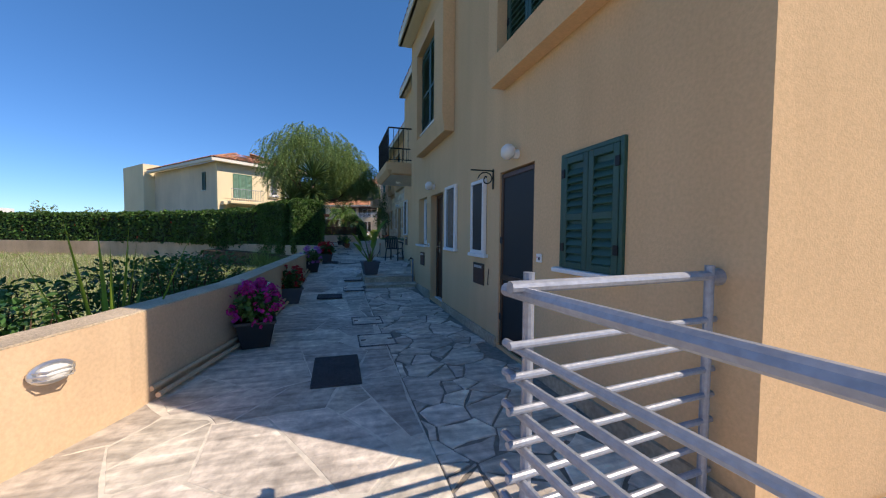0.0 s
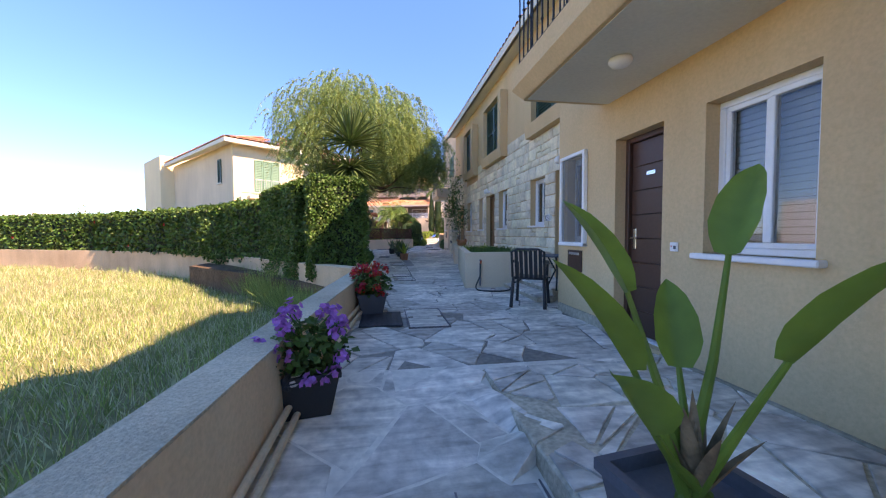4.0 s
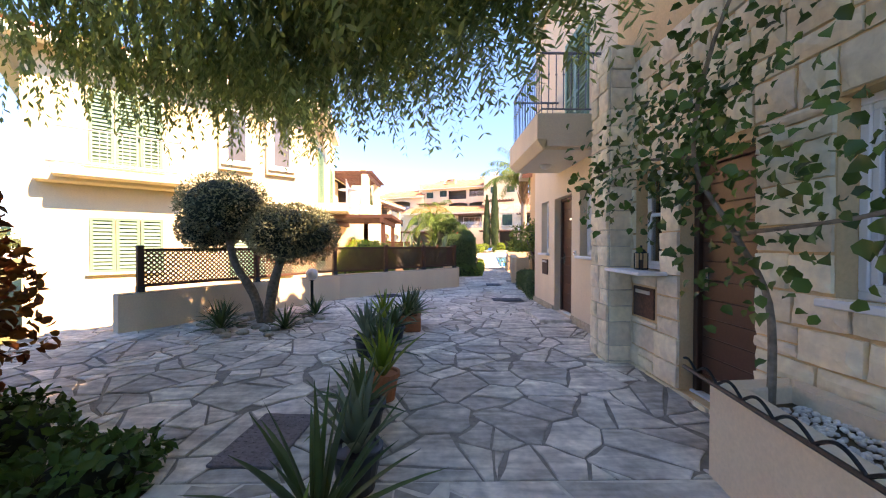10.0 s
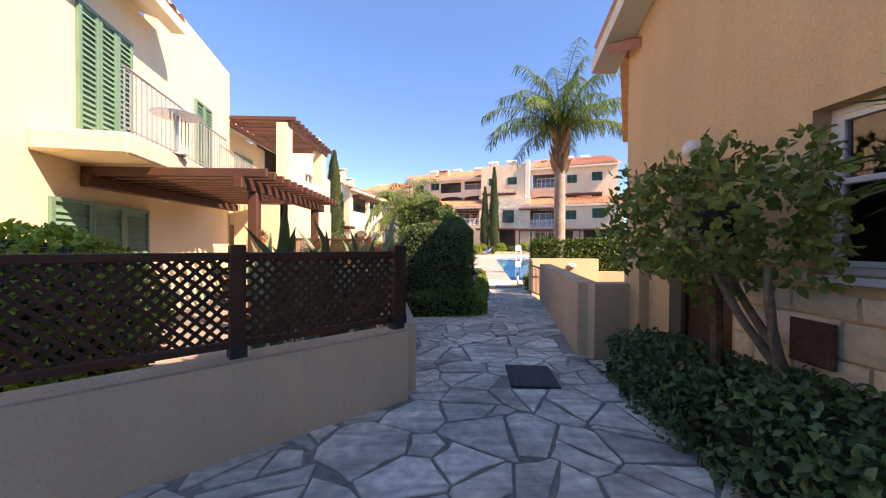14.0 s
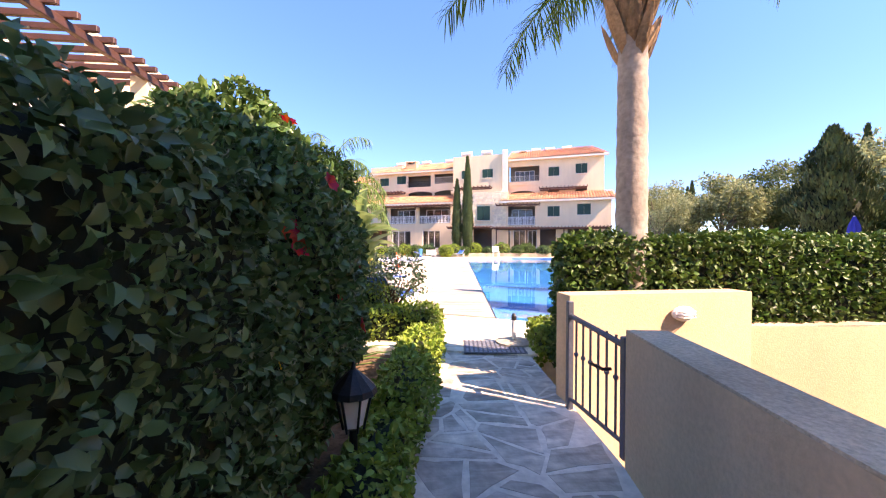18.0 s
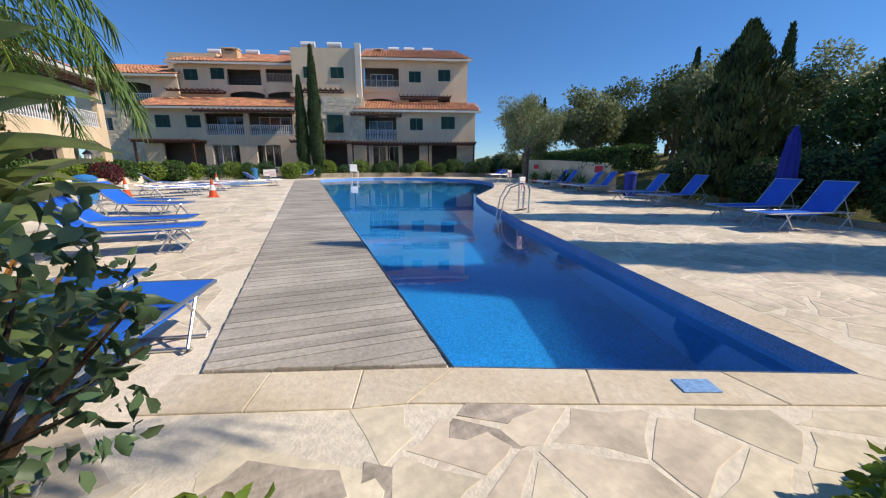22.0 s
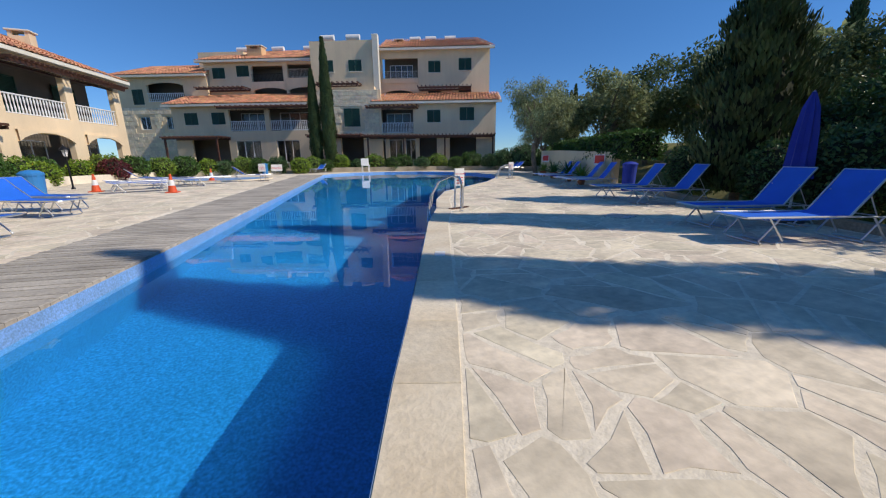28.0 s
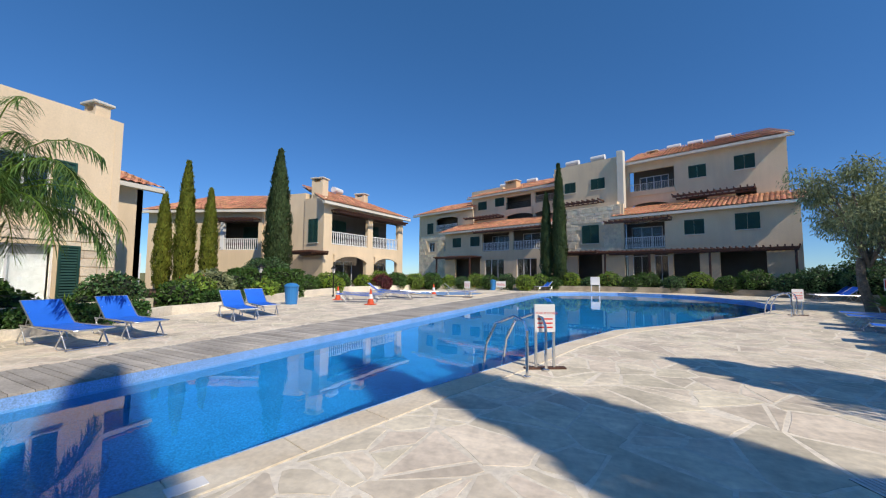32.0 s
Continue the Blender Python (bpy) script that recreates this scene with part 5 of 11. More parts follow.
# cream front under the second balcony
dy = lambda y: y - 25.8
window(DM, dy(26.4), dy(27.24), 1.65, 2.72, "white sliding window with pale curtains", 2, behind=("curtain", CURTAIN))
door(DM, dy(27.6), dy(28.52), 0.53, 2.72, REDBROWN, "closed red-brown plank front door", plate=True, knob_left=False, planks=12)
window(DM, dy(28.9), dy(29.41), 1.65, 2.74, "narrow white window with an open top light", 1, open_top=True)
mailbox(DM, dy(28.92), dy(29.3), 1.2, 1.52, "brown steel letterbox set in the wall")
intercom(DM, dy(27.43), 1.69)
balcony(2.6, 3.52, 26.45, 28.4, 3.2, 3.68, 4.55, CREAM, "cream balcony with an iron railing", RAILBLUE)
shutters(DM, dy(26.9), dy(27.9), 3.5, 5.4, "blue-green balcony door shutters", GREENL, sill=False)
ey = lambda y: y - 29.97
window(EM, ey(31.4), ey(32.0), 1.65, 2.7, "narrow white window beside the planting", 1, open_top=True)
door(EM, ey(32.6), ey(33.4), 0.53, 2.56, BROWN, "dark weathered plank door behind a shrub", planks=9)
window(EM, ey(31.3), ey(32.0), 3.9, 5.2, "white upper window in the ochre wall", 2)
lamp_ball(EM, ey(32.95), 2.68)
mailbox(EM @ Matrix.Translation((0, 0.05, 0)), ey(31.78), ey(32.06), 1.08, 1.36, "rusty steel letterbox in the stone base", RUST, False)
solid("trim", B().box(4.38, 4.497, 33.75, 34.0, 0.4, 2.6), STUCCO, "narrow ochre pilaster", "pilaster")

# ---------- steps, troughs and covers along the stone fronts ----------
door_steps = solid("steps", B().box(2.68, 3.4, 14.0, 15.44, 0.1, 0.50).box(2.38, 2.679, 13.9, 15.44, 0.1, 0.41), KERBPALE, "grey stone doorstep with wet stains", "steps")
part("tread", B().cbox(2.65, 3.4, 13.98, 15.445, 0.502, 0.535, 0.008), FLAG, door_steps, "grey weathered tread")
part("tread", B().cbox(2.35, 2.649, 13.88, 15.445, 0.412, 0.445, 0.008), FLAG, door_steps, "grey weathered tread")
solid("steps", B().cbox(2.9, 3.4, 19.1, 20.4, 0.1, 0.56, 0.012), FLAG, "grey stone doorstep between the troughs", "steps")
solid("steps", B().cbox(2.95, 3.5, 27.5, 28.6, 0.3, 0.545, 0.01), FLAG, "flat stone slab before a door", "steps")


def trough(outline, z0, z1, thick, label):
    t = thing("planter_trough", at(0, 0), label, "planter", "built planters", "structure")
    n = len(outline)
    inn = offset(outline, -thick)
    for i in range(n):
        j = (i + 1) % n
        part("side", B().prism([outline[i], outline[j], inn[j], inn[i]], z0, z1, 0.012), CREAM, t)
    part("soil", B().prism(offset(outline, -thick + 0.01), z0, z1 - 0.1), SOIL, t)
    return t


trough([(1.56, 15.46), (2.55, 15.5), (3.36, 15.5), (3.36, 19.1), (2.16, 19.1)], 0.1, 1.05, 0.16, "cream rendered planter full of succulents")
trough([(2.30, 20.4), (3.36, 20.5), (3.36, 23.5), (2.82, 23.45)], 0.2, 1.02, 0.14, "cream rendered planter with white pebbles")


def cover(x0, x1, y0, y1, label, iron=True, turn=0.0, mt=None):
    cx, cy = (x0 + x1) / 2, (y0 + y1) / 2
    z = level(cy)
    t = thing("drain_cover", at(cx, cy, z, turn), label, "drain cover", "drain covers in the path")
    w, h = (x1 - x0) / 2, (y1 - y0) / 2
    if iron:
        part("lid", B().cbox(-w, w, -h, h, -0.01, 0.012, 0.004), mt or IRON, t)
        b = B()
        n = int(2 * w / 0.06)
        for i in range(n):
            for j in range(int(2 * h / 0.06)):
                x, y = -w + 0.03 + i * 0.06, -h + 0.03 + j * 0.06
                b.box(x - 0.012, x + 0.012, y - 0.004, y + 0.004, 0.012, 0.015) if (i + j) % 2 else b.box(x - 0.004, x + 0.004, y - 0.012, y + 0.012, 0.012, 0.015)
        tagged(part("studs", b, mt or IRON, t), kind="stuff")
    else:
        part("lid", B().cbox(-w + 0.025, w - 0.025, -h + 0.025, h - 0.025, -0.01, 0.008, 0.004), FLAG, t)
        part("frame", B().box(-w, w, -h, -h + 0.011, -0.01, 0.010).box(-w, w, h - 0.011, h, -0.01, 0.010).box(-w, -w + 0.011, -h, h, -0.01, 0.010).box(w - 0.011, w, -h, h, -0.01, 0.010), WORNIRON, t)
        part("lift_slot", B().box(-w + 0.03, -w + 0.09, -0.02, 0.02, 0.006, 0.011).box(w - 0.09, w - 0.03, -0.02, 0.02, 0.006, 0.011), RUST, t)


cover(-0.06, 0.38, 3.66, 4.45, "dark cast iron drain cover set in the path")
cover(0.42, 0.87, 4.73, 5.22, "paved drain cover in an iron frame", False)
cover(0.38, 0.83, 5.79, 6.25, "paved drain cover in an iron frame", False)
cover(-0.22, 0.27, 8.0, 8.52, "dark cast iron drain cover set in the path")
cover(0.30, 0.77, 8.60, 9.2, "paved drain cover in an iron frame", False)
cover(0.33, 0.78, 9.66, 10.4, "paved drain cover in an iron frame", False)
cover(-0.30, 0.22, 12.85, 13.6, "dark cast iron drain cover set in the path")
cover(0.28, 0.78, 12.7, 13.75, "paved drain cover in an iron frame", False)
cover(0.22, 0.70, 16.65, 17.05, "paved drain cover in an iron frame", False)
cover(0.20, 0.66, 17.38, 17.9, "paved drain cover in an iron frame", False)
cover(-0.30, 0.14, 19.25, 19.95, "dark cast iron drain cover set in the path")
cover(0.20, 0.65, 20.16, 20.68, "paved drain cover in an iron frame", False)
cover(0.18, 0.62, 21.08, 21.55, "paved drain cover in an iron frame", False)
cover(-0.2, 0.22, 23.53, 24.22, "worn purple-grey iron cover with a raised grid", True, -4, WORNIRON)
cover(-0.35, 0.25, 30.5, 30.95, "dark cast iron drain cover set in the path", True, 40)
cover(2.53, 3.24, 29.85, 30.28, "large dark cast iron drain cover")
cover(2.82, 3.28, 33.04, 33.64, "dark cast iron drain cover set in the path", True, -6)
cover(3.82, 4.28, 33.45, 33.85, "paved drain cover in an iron frame", False)

# ---------- pipe railing where the walk starts ----------
rail = thing("pipe_railing", at(0, 0), "grey painted steel pipe railing beside the steps", "railing")
P1, P2 = (0.88, 1.64), (1.93, 1.74)
HEIGHTS = (1.15, 0.93, 0.81, 0.68, 0.55, 0.42, 0.29, 0.16)
part("post", B().tube([(*P1, 0.0), (*P1, 1.2)], 0.022, 12), RAILGREY, rail)
part("post", B().tube([(*P2, 0.0), (*P2, 1.2)], 0.022, 12), RAILGREY, rail)
part("wall_flange", B().tube([(1.93, 1.74, 1.14), (2.0, 1.75, 1.14)], [0.03, 0.045], 12), RAILGREY, rail)
for k, z in enumerate(HEIGHTS):
    r = 0.024 if k == 0 else 0.016
    part("rail", B().tube([(P1[0] - 0.1, P1[1] - 0.04, z), (1.8, 1.73, z), (1.98, 1.745, z)], r, 10), RAILGREY, rail)
    part("rail", B().tube([(P1[0] - 0.045, P1[1] + 0.1, z - 0.03), (0.95, 0.62, z - 0.03), (1.12, -2.4, z - 0.03)], r * 1.15, 10), RAILGREY, rail)
part("post", B().tube([(1.14, -2.38, -0.2), (1.14, -2.38, 1.18)], 0.022, 12), RAILGREY, rail)
solid("steps", B().cbox(0.98, 2.0, 1.55, 1.9, -0.3, 0.012, 0.01), KERB, "stone edge of the stair well", "step edge")


def bulkhead(x, y, z, turn, label, mt=None):
    t = thing("bulkhead_lamp", at(x, y, z, turn), label, "outdoor lamp", "bulkhead lamps on the low walls")
    part("base", B().lathe([(0.11, 0), (0.115, 0.02), (0.10, 0.035)], 20).move(Matrix.Diagonal((1, 0.6, 1, 1))).move(pose(0, 0, 0, 90)), mt or IRON, t)
    part("lens", B().ball((0, -0.04, 0), (0.085, 0.05, 0.045), 14, 8), BULB, t, smooth=True)
    b = B()
    for zz in (-0.025, 0.0, 0.025):
        b.tube([(-0.1, -0.035, zz), (-0.06, -0.085, zz), (0.06, -0.085, zz), (0.1, -0.035, zz)], 0.005, 6)
    part("guard", b, mt or IRON, t)


bulkhead(-1.45, 3.05, 0.52, 60, "grey bulkhead lamp with a wire guard", ALU)
bulkhead(-0.87, 6.35, 0.55, 84, "black bulkhead lamp with a wire guard")
bulkhead(-0.60, 10.9, 0.50, 84, "black bulkhead lamp with a wire guard")
bulkhead(5.75, 39.31, 1.28, 2, "white bulkhead lamp on the gate wall", WHITE)
# moulding and conduit at the foot of the field wall
cond = thing("wall_conduit", at(0, 0), "cream cable conduit along the wall's foot", "conduit")
for off, z in ((0.155, 0.10), (0.20, 0.045)):
    pts = [(-1.40 + off, 3.75), (-1.06 + off, 5.3), (-0.90 + off, 7.8), (-0.70 + off, 11.8), (-0.37 + off, 14.7)]
    part("duct", B().tube([(x, y, level(y) + z) for x, y in pts], 0.022, 8), STUCCO_WALL, cond)

# ---------- plants ----------
RNG = np.random.default_rng(7)


def unit(v):
    return v / np.maximum(np.linalg.norm(v, axis=-1, keepdims=True), 1e-9)


def blade_mesh(name, base, way, up, length, width, material, fold=0.25, mid=0.5):
    """Many folded leaves: each starts at base, points along way, its face turned to up."""
    n = len(base)
    way = unit(way)
    side = unit(np.cross(way, up))
    nrm = np.cross(side, way)
    L = np.broadcast_to(np.asarray(length, float).reshape(-1, 1), (n, 1))
    W = np.broadcast_to(np.asarray(width, float).reshape(-1, 1), (n, 1))
    c = base + way * L * mid
    v = np.empty((n, 4, 3))
    v[:, 0] = base
    v[:, 1] = c - side * W * 0.5 + nrm * W * fold
    v[:, 2] = base + way * L - nrm * W * fold * 0.6
    v[:, 3] = c + side * W * 0.5 + nrm * W * fold
    k = np.arange(n)[:, None] * 4
    f = np.concatenate([k + [0, 1, 2], k + [0, 2, 3]], 1).reshape(-1)
    me = bpy.data.meshes.new(name)
    me.vertices.add(4 * n)
    me.vertices.foreach_set("co", v.reshape(-1).astype(np.float32))
    me.loops.add(6 * n)
    me.loops.foreach_set("vertex_index", f.astype(np.int32))
    me.polygons.add(2 * n)
    me.polygons.foreach_set("loop_start", (np.arange(2 * n) * 3).astype(np.int32))
    me.update(calc_edges=True)
    me.materials.append(material)
    return me


def oval_mesh(name, base, way, up, length, width, material, fold=0.22):
    """Rounded leaves with a fold along the middle, for plants that are passed close by."""
    n = len(base)
    way = unit(way)
    side = unit(np.cross(way, up))
    nrm = np.cross(side, way)
    L = np.broadcast_to(np.asarray(length, float).reshape(-1, 1), (n, 1))
    W = np.broadcast_to(np.asarray(width, float).reshape(-1, 1), (n, 1))
    v = np.empty((n, 7, 3))
    v[:, 0] = base
    for k, (f, w, s) in enumerate(((0.3, 0.46, -1), (0.68, 0.40, -1))):
        v[:, 1 + k] = base + way * L * f + side * W * w * s + nrm * W * fold * 0.8
    v[:, 3] = base + way * L - nrm * W * fold
    v[:, 4] = base + way * L * 0.68 + side * W * 0.40 + nrm * W * fold * 0.8
    v[:, 5] = base + way * L * 0.3 + side * W * 0.46 + nrm * W * fold * 0.8
    v[:, 6] = base + way * L * 0.5
    k = np.arange(n)[:, None] * 7
    f = np.concatenate([k + q for q in ([0, 1, 6], [1, 2, 6], [2, 3, 6], [6, 3, 4], [6, 4, 5], [6, 5, 0])], 1).reshape(-1)
    me = bpy.data.meshes.new(name)
    me.vertices.add(7 * n)
    me.vertices.foreach_set("co", v.reshape(-1).astype(np.float32))
    me.loops.add(18 * n)
    me.loops.foreach_set("vertex_index", f.astype(np.int32))
    me.polygons.add(6 * n)
    me.polygons.foreach_set("loop_start", (np.arange(6 * n) * 3).astype(np.int32))
    me.update(calc_edges=True)
    me.materials.append(material)
    return me


def strap_mesh(name, base, way, length, width, droop, material, seg=5, cup=0.15):
    """Long curved leaves of several lengths: swords, straps and paddles. droop bends them down; width tapers to a point."""
    n = len(base)
    way = unit(way)
    up = np.tile([0.0, 0.0, 1.0], (n, 1))
    side = np.cross(way, up)
    bad = np.linalg.norm(side, axis=1) < 1e-3
    side[bad] = [1, 0, 0]
    side = unit(side)
    L = np.broadcast_to(np.asarray(length, float), (n,))
    W = np.broadcast_to(np.asarray(width, float), (n,))
    Dp = np.broadcast_to(np.asarray(droop, float), (n,))
    V, ways, p = [], way.copy(), base.copy()
    prof = [0.55, 1.0, 0.95, 0.75, 0.45, 0.02] if seg == 5 else list(np.interp(np.linspace(0, 1, seg + 1), [0, 0.2, 0.5, 0.8, 1], [0.5, 1, 0.95, 0.6, 0.02]))
    for k in range(seg + 1):
        nrm = np.cross(side, ways)
        w = (W * prof[k] * 0.5)[:, None]
        V.append(np.stack([p - side * w + nrm * w * cup * 2, p - nrm * w * cup, p + side * w + nrm * w * cup * 2], 1))
        p = p + ways * (L / seg)[:, None]
        ways = unit(ways + np.stack([0 * Dp, 0 * Dp, -Dp / seg], 1))
    v = np.stack(V, 1).reshape(-1, 3)
    m = (seg + 1) * 3
    fs = []
    for k in range(seg):
        for j in (0, 1):
            a = k * 3 + j
            fs.append([a, a + 1, a + 4, a + 3])
    f = (np.arange(n)[:, None, None] * m + np.array(fs)[None]).reshape(-1)
    me = bpy.data.meshes.new(name)
    me.vertices.add(len(v))
    me.vertices.foreach_set("co", v.reshape(-1).astype(np.float32))
    me.loops.add(len(f))
    me.loops.foreach_set("vertex_index", f.astype(np.int32))
    me.polygons.add(len(f) // 4)
    me.polygons.foreach_set("loop_start", (np.arange(len(f) // 4) * 4).astype(np.int32))
    me.update(calc_edges=True)
    me.polygons.foreach_set("use_smooth", [True] * len(me.polygons))
    me.materials.append(material)
    return me


def wobble(p, s=1.0):
    x, y, z = p[:, 0] * s, p[:, 1] * s, p[:, 2] * s
    return np.sin(x * 2.3 + 1.1 * np.sin(y * 1.7)) * 0.5 + np.sin(y * 3.1 + z * 2.2) * 0.3 + np.sin(z * 4.3 + x * 3.7) * 0.25


def box_skin(n, lx, ly, lz, rim=0.12):
    """Points and normals over the sides and the top of a box standing on z = 0."""
    areas = np.array([lx * ly, lx * lz, lx * lz, ly * lz, ly * lz])
    which = RNG.choice(5, n, p=areas / areas.sum())
    u, v = RNG.random(n), RNG.random(n)
    p, nn = np.zeros((n, 3)), np.zeros((n, 3))
    for k in range(5):
        m = which == k
        if k == 0:
            p[m] = np.stack([(u[m] - 0.5) * lx, (v[m] - 0.5) * ly, np.full(m.sum(), lz)], 1)
            nn[m] = [0, 0, 1]
        elif k < 3:
            s = 1 if k == 1 else -1
            p[m] = np.stack([(u[m] - 0.5) * lx, np.full(m.sum(), s * ly / 2), v[m] * lz], 1)
            nn[m] = [0, s, 0]
        else:
            s = 1 if k == 3 else -1
            p[m] = np.stack([np.full(m.sum(), s * lx / 2), (u[m] - 0.5) * ly, v[m] * lz], 1)
            nn[m] = [s, 0, 0]
    # round the rims off
    q = p.copy()
    for ax, half in ((0, lx / 2), (1, ly / 2)):
        over = np.clip((np.abs(p[:, ax]) - (half - rim)) / rim, 0, 1)
        top = np.clip((p[:, 2] - (lz - rim)) / rim, 0, 1)
        q[:, 2] -= over * top * rim * 0.45
        q[:, ax] -= np.sign(p[:, ax]) * over * top * rim * 0.35
    return q, nn


def hedge(name, boxes, leaf_mat, label, size=0.07, density=900, category="hedge", flowers=None, bump=0.05, loose=0.55):
    """A clipped hedge of one or more boxes (x, y, z, lx, ly, lz, turn): a core painted near-black as inner shade and a
    skin of leaves.
    """
    x0, y0, z0 = boxes[0][:3]
    t = thing(name, at(x0, y0, z0), label, category)
    core = B()
    P, Nn = [], []
    for x, y, z, lx, ly, lz, turn in boxes:
        m = pose(x - x0, y - y0, z - z0, 0, 0, turn)
        core.join(B().cbox(-lx / 2 + 0.09, lx / 2 - 0.09, -ly / 2 + 0.09, ly / 2 - 0.09, 0.0, lz - 0.09, 0.08), m)
        n = int((lx * ly + 2 * lz * (lx + ly)) * density * (0.72 if y0 < 46 else 1.0))
        p, nn = box_skin(n, lx, ly, lz)
        R = np.array(m.to_3x3())
        p = p @ R.T + np.array(m.translation)
        nn = nn @ R.T
        P.append(p + nn * (wobble(p + [x, y, z], 1.6) * bump)[:, None])
        Nn.append(nn)
    P, Nn = np.concatenate(P), np.concatenate(Nn)
    n = len(P)
    P = P - Nn * (RNG.random(n) ** 1.5 * 0.12)[:, None]
    way = unit(Nn * 0.35 + RNG.normal(size=(n, 3)) * loose + [0, 0, -0.15])
    up = unit(Nn + RNG.normal(size=(n, 3)) * 0.45)
    sz = size * RNG.uniform(0.6, 1.3, n)
    # plain box core, its near-black colour painted as the hedge's inner shade
    part("inner_growth", core, CORE, t, "near-black core painted as shade inside the foliage")
    part("foliage", (oval_mesh if y0 < 46 else blade_mesh)("foliage", P, way, up, sz * 1.1, sz * 0.68, leaf_mat), leaf_mat, t)
    for k, (fm, count, fs) in enumerate(flowers or ()):
        i = RNG.choice(n, count, replace=False)
        blossoms(t, P[i] + Nn[i] * 0.04, Nn[i], fs, fm)
    return t


def blossoms(t, P, Nn, size, mt, petals=6):
    n = len(P)
    base = np.repeat(P, petals, 0)
    nn = np.repeat(unit(Nn + RNG.normal(size=(n, 3)) * 0.2), petals, 0)
    ang = np.tile(np.arange(petals) * 2 * np.pi / petals, n) + np.repeat(RNG.random(n) * 6, petals)
    a = unit(np.cross(nn, [0.3, 0.5, 0.81]))
    b = np.cross(nn, a)
    way = a * np.cos(ang)[:, None] + b * np.sin(ang)[:, None] + nn * 0.45
    part("blossom", blade_mesh("blossom", base, way, nn, size, size * 0.8, mt, 0.1, 0.6), mt, t)


def ball_bush(name, x, y, z, r, leaf_mat, label, size=0.06, density=1000, category="bush", trunk=None, flowers=None, clump=0.08, inner=0.85):
    """A rounded bush, radii r, its middle at z above its foot."""
    rx, ry, rz = r
    t = thing(name, at(x, y, z), label, category)
    area = 4 * math.pi * ((rx * ry) ** 1.6 / 3 + (rx * rz) ** 1.6 / 3 + (ry * rz) ** 1.6 / 3) ** (1 / 1.6)
    n = int(area * density)
    d = unit(RNG.normal(size=(n, 3)))
    k = 1 + wobble(d * 2.2 + [x, y, 0], 1.4) * clump
    depth = 1 - RNG.random(n) ** 2 * 0.22
    P = d * np.array(r) * (k * depth)[:, None] + [0, 0, rz]
    way = unit(d * 0.5 + RNG.normal(size=(n, 3)) * 0.6)
    up = unit(d + RNG.normal(size=(n, 3)) * 0.5)
    sz = size * RNG.uniform(0.6, 1.3, n)
    off = trunk or 0.0
    P[:, 2] += off
    if inner:
        # near-black ball, painted shade behind the leaves
        part("inner_growth", B().ball((0, 0, rz + off), (rx * inner, ry * inner, rz * inner), 16, 10), CORE, t, "near-black core painted as shade inside the foliage")
    part("foliage", (oval_mesh if y < 46 else blade_mesh)("foliage", P, way, up, sz * 1.1, sz * 0.66, leaf_mat), leaf_mat, t)
    if trunk:
        part("trunk", B().tube([(0, 0, -0.05), (0.03, 0.02, off * 0.5), (0, 0, off + rz * 0.5)], [0.05, 0.04, 0.035], 8), BARK, t)
    for fm, count, fs in flowers or ():
        i = RNG.choice(n, count, replace=False)
        blossoms(t, P[i] + d[i] * 0.03, d[i], fs, fm)
    return t


def rosette(count, length, width, tilt=(0.1, 1.2), droop=0.5, mt=None, centre=(0, 0, 0), name="blades", cup=0.2):
    """Sword leaves round a centre: tilt is how far they lean from upright, in radians."""
    ang = np.arange(count) * 2.39996 + RNG.random(count) * 0.3
    f = np.linspace(0, 1, count)
    lean = tilt[0] + (tilt[1] - tilt[0]) * f + RNG.normal(size=count) * 0.08
    way = np.stack([np.sin(lean) * np.cos(ang), np.sin(lean) * np.sin(ang), np.cos(lean)], 1)
    base = np.array(centre) + way * [0.03, 0.03, 0.0]
    L = length * RNG.uniform(0.75, 1.1, count)
    return strap_mesh(name, base, way, L, width * RNG.uniform(0.8, 1.1, count), droop * RNG.uniform(0.6, 1.4, count), mt, cup=cup)


def limb(b, pts, r0, r1, n=9):
    """A tapering branch through points, with small bends."""
    pts = [Vector(p) for p in pts]
    out, rr = [], []
    m = len(pts) - 1
    steps = 5
    for i in range(m):
        p0, p1, p2, p3 = pts[max(i - 1, 0)], pts[i], pts[i + 1], pts[min(i + 2, m)]
        for s in range(steps + (i == m - 1)):
            t = s / steps
            q = 0.5 * ((2 * p1) + (p2 - p0) * t + (2 * p0 - 5 * p1 + 4 * p2 - p3) * t * t + (3 * p1 - p0 - 3 * p2 + p3) * t ** 3)
            f = (i + t) / m
            out.append(q)
            rr.append(r0 + (r1 - r0) * f + 0.06 * r0 * math.sin(f * 19))
    return b.tube(out, rr, n)


def set_nearer(y):
    """The beds at the pool's far end lie before the flats."""
    return y if y < 60 else 60 + (y - 60) * 0.69


# --- field hedge and its high end ---
hedge("hedge", [(-1.12, 17.34, 0.46, 1.22, 1.4, 2.24, 15), (-2.15, 18.85, 0.26, 1.35, 2.7, 2.44, 33)], LEAF_HEDGE, "tall clipped green hedge end beside the path", 0.06, 2500, bump=0.07)
hp = [(-2.9, 19.9), (-5.4, 22.7), (-8.9, 26.2), (-14.3, 30.2), (-24.3, 34.8)]
hb_ = []
for (x0, y0), (x1, y1) in zip(hp, hp[1:]):
    hb_.append(((x0 + x1) / 2, (y0 + y1) / 2, 0.62, math.hypot(x1 - x0, y1 - y0) + 0.3, 0.9, 1.85, math.degrees(math.atan2(y1 - y0, x1 - x0))))
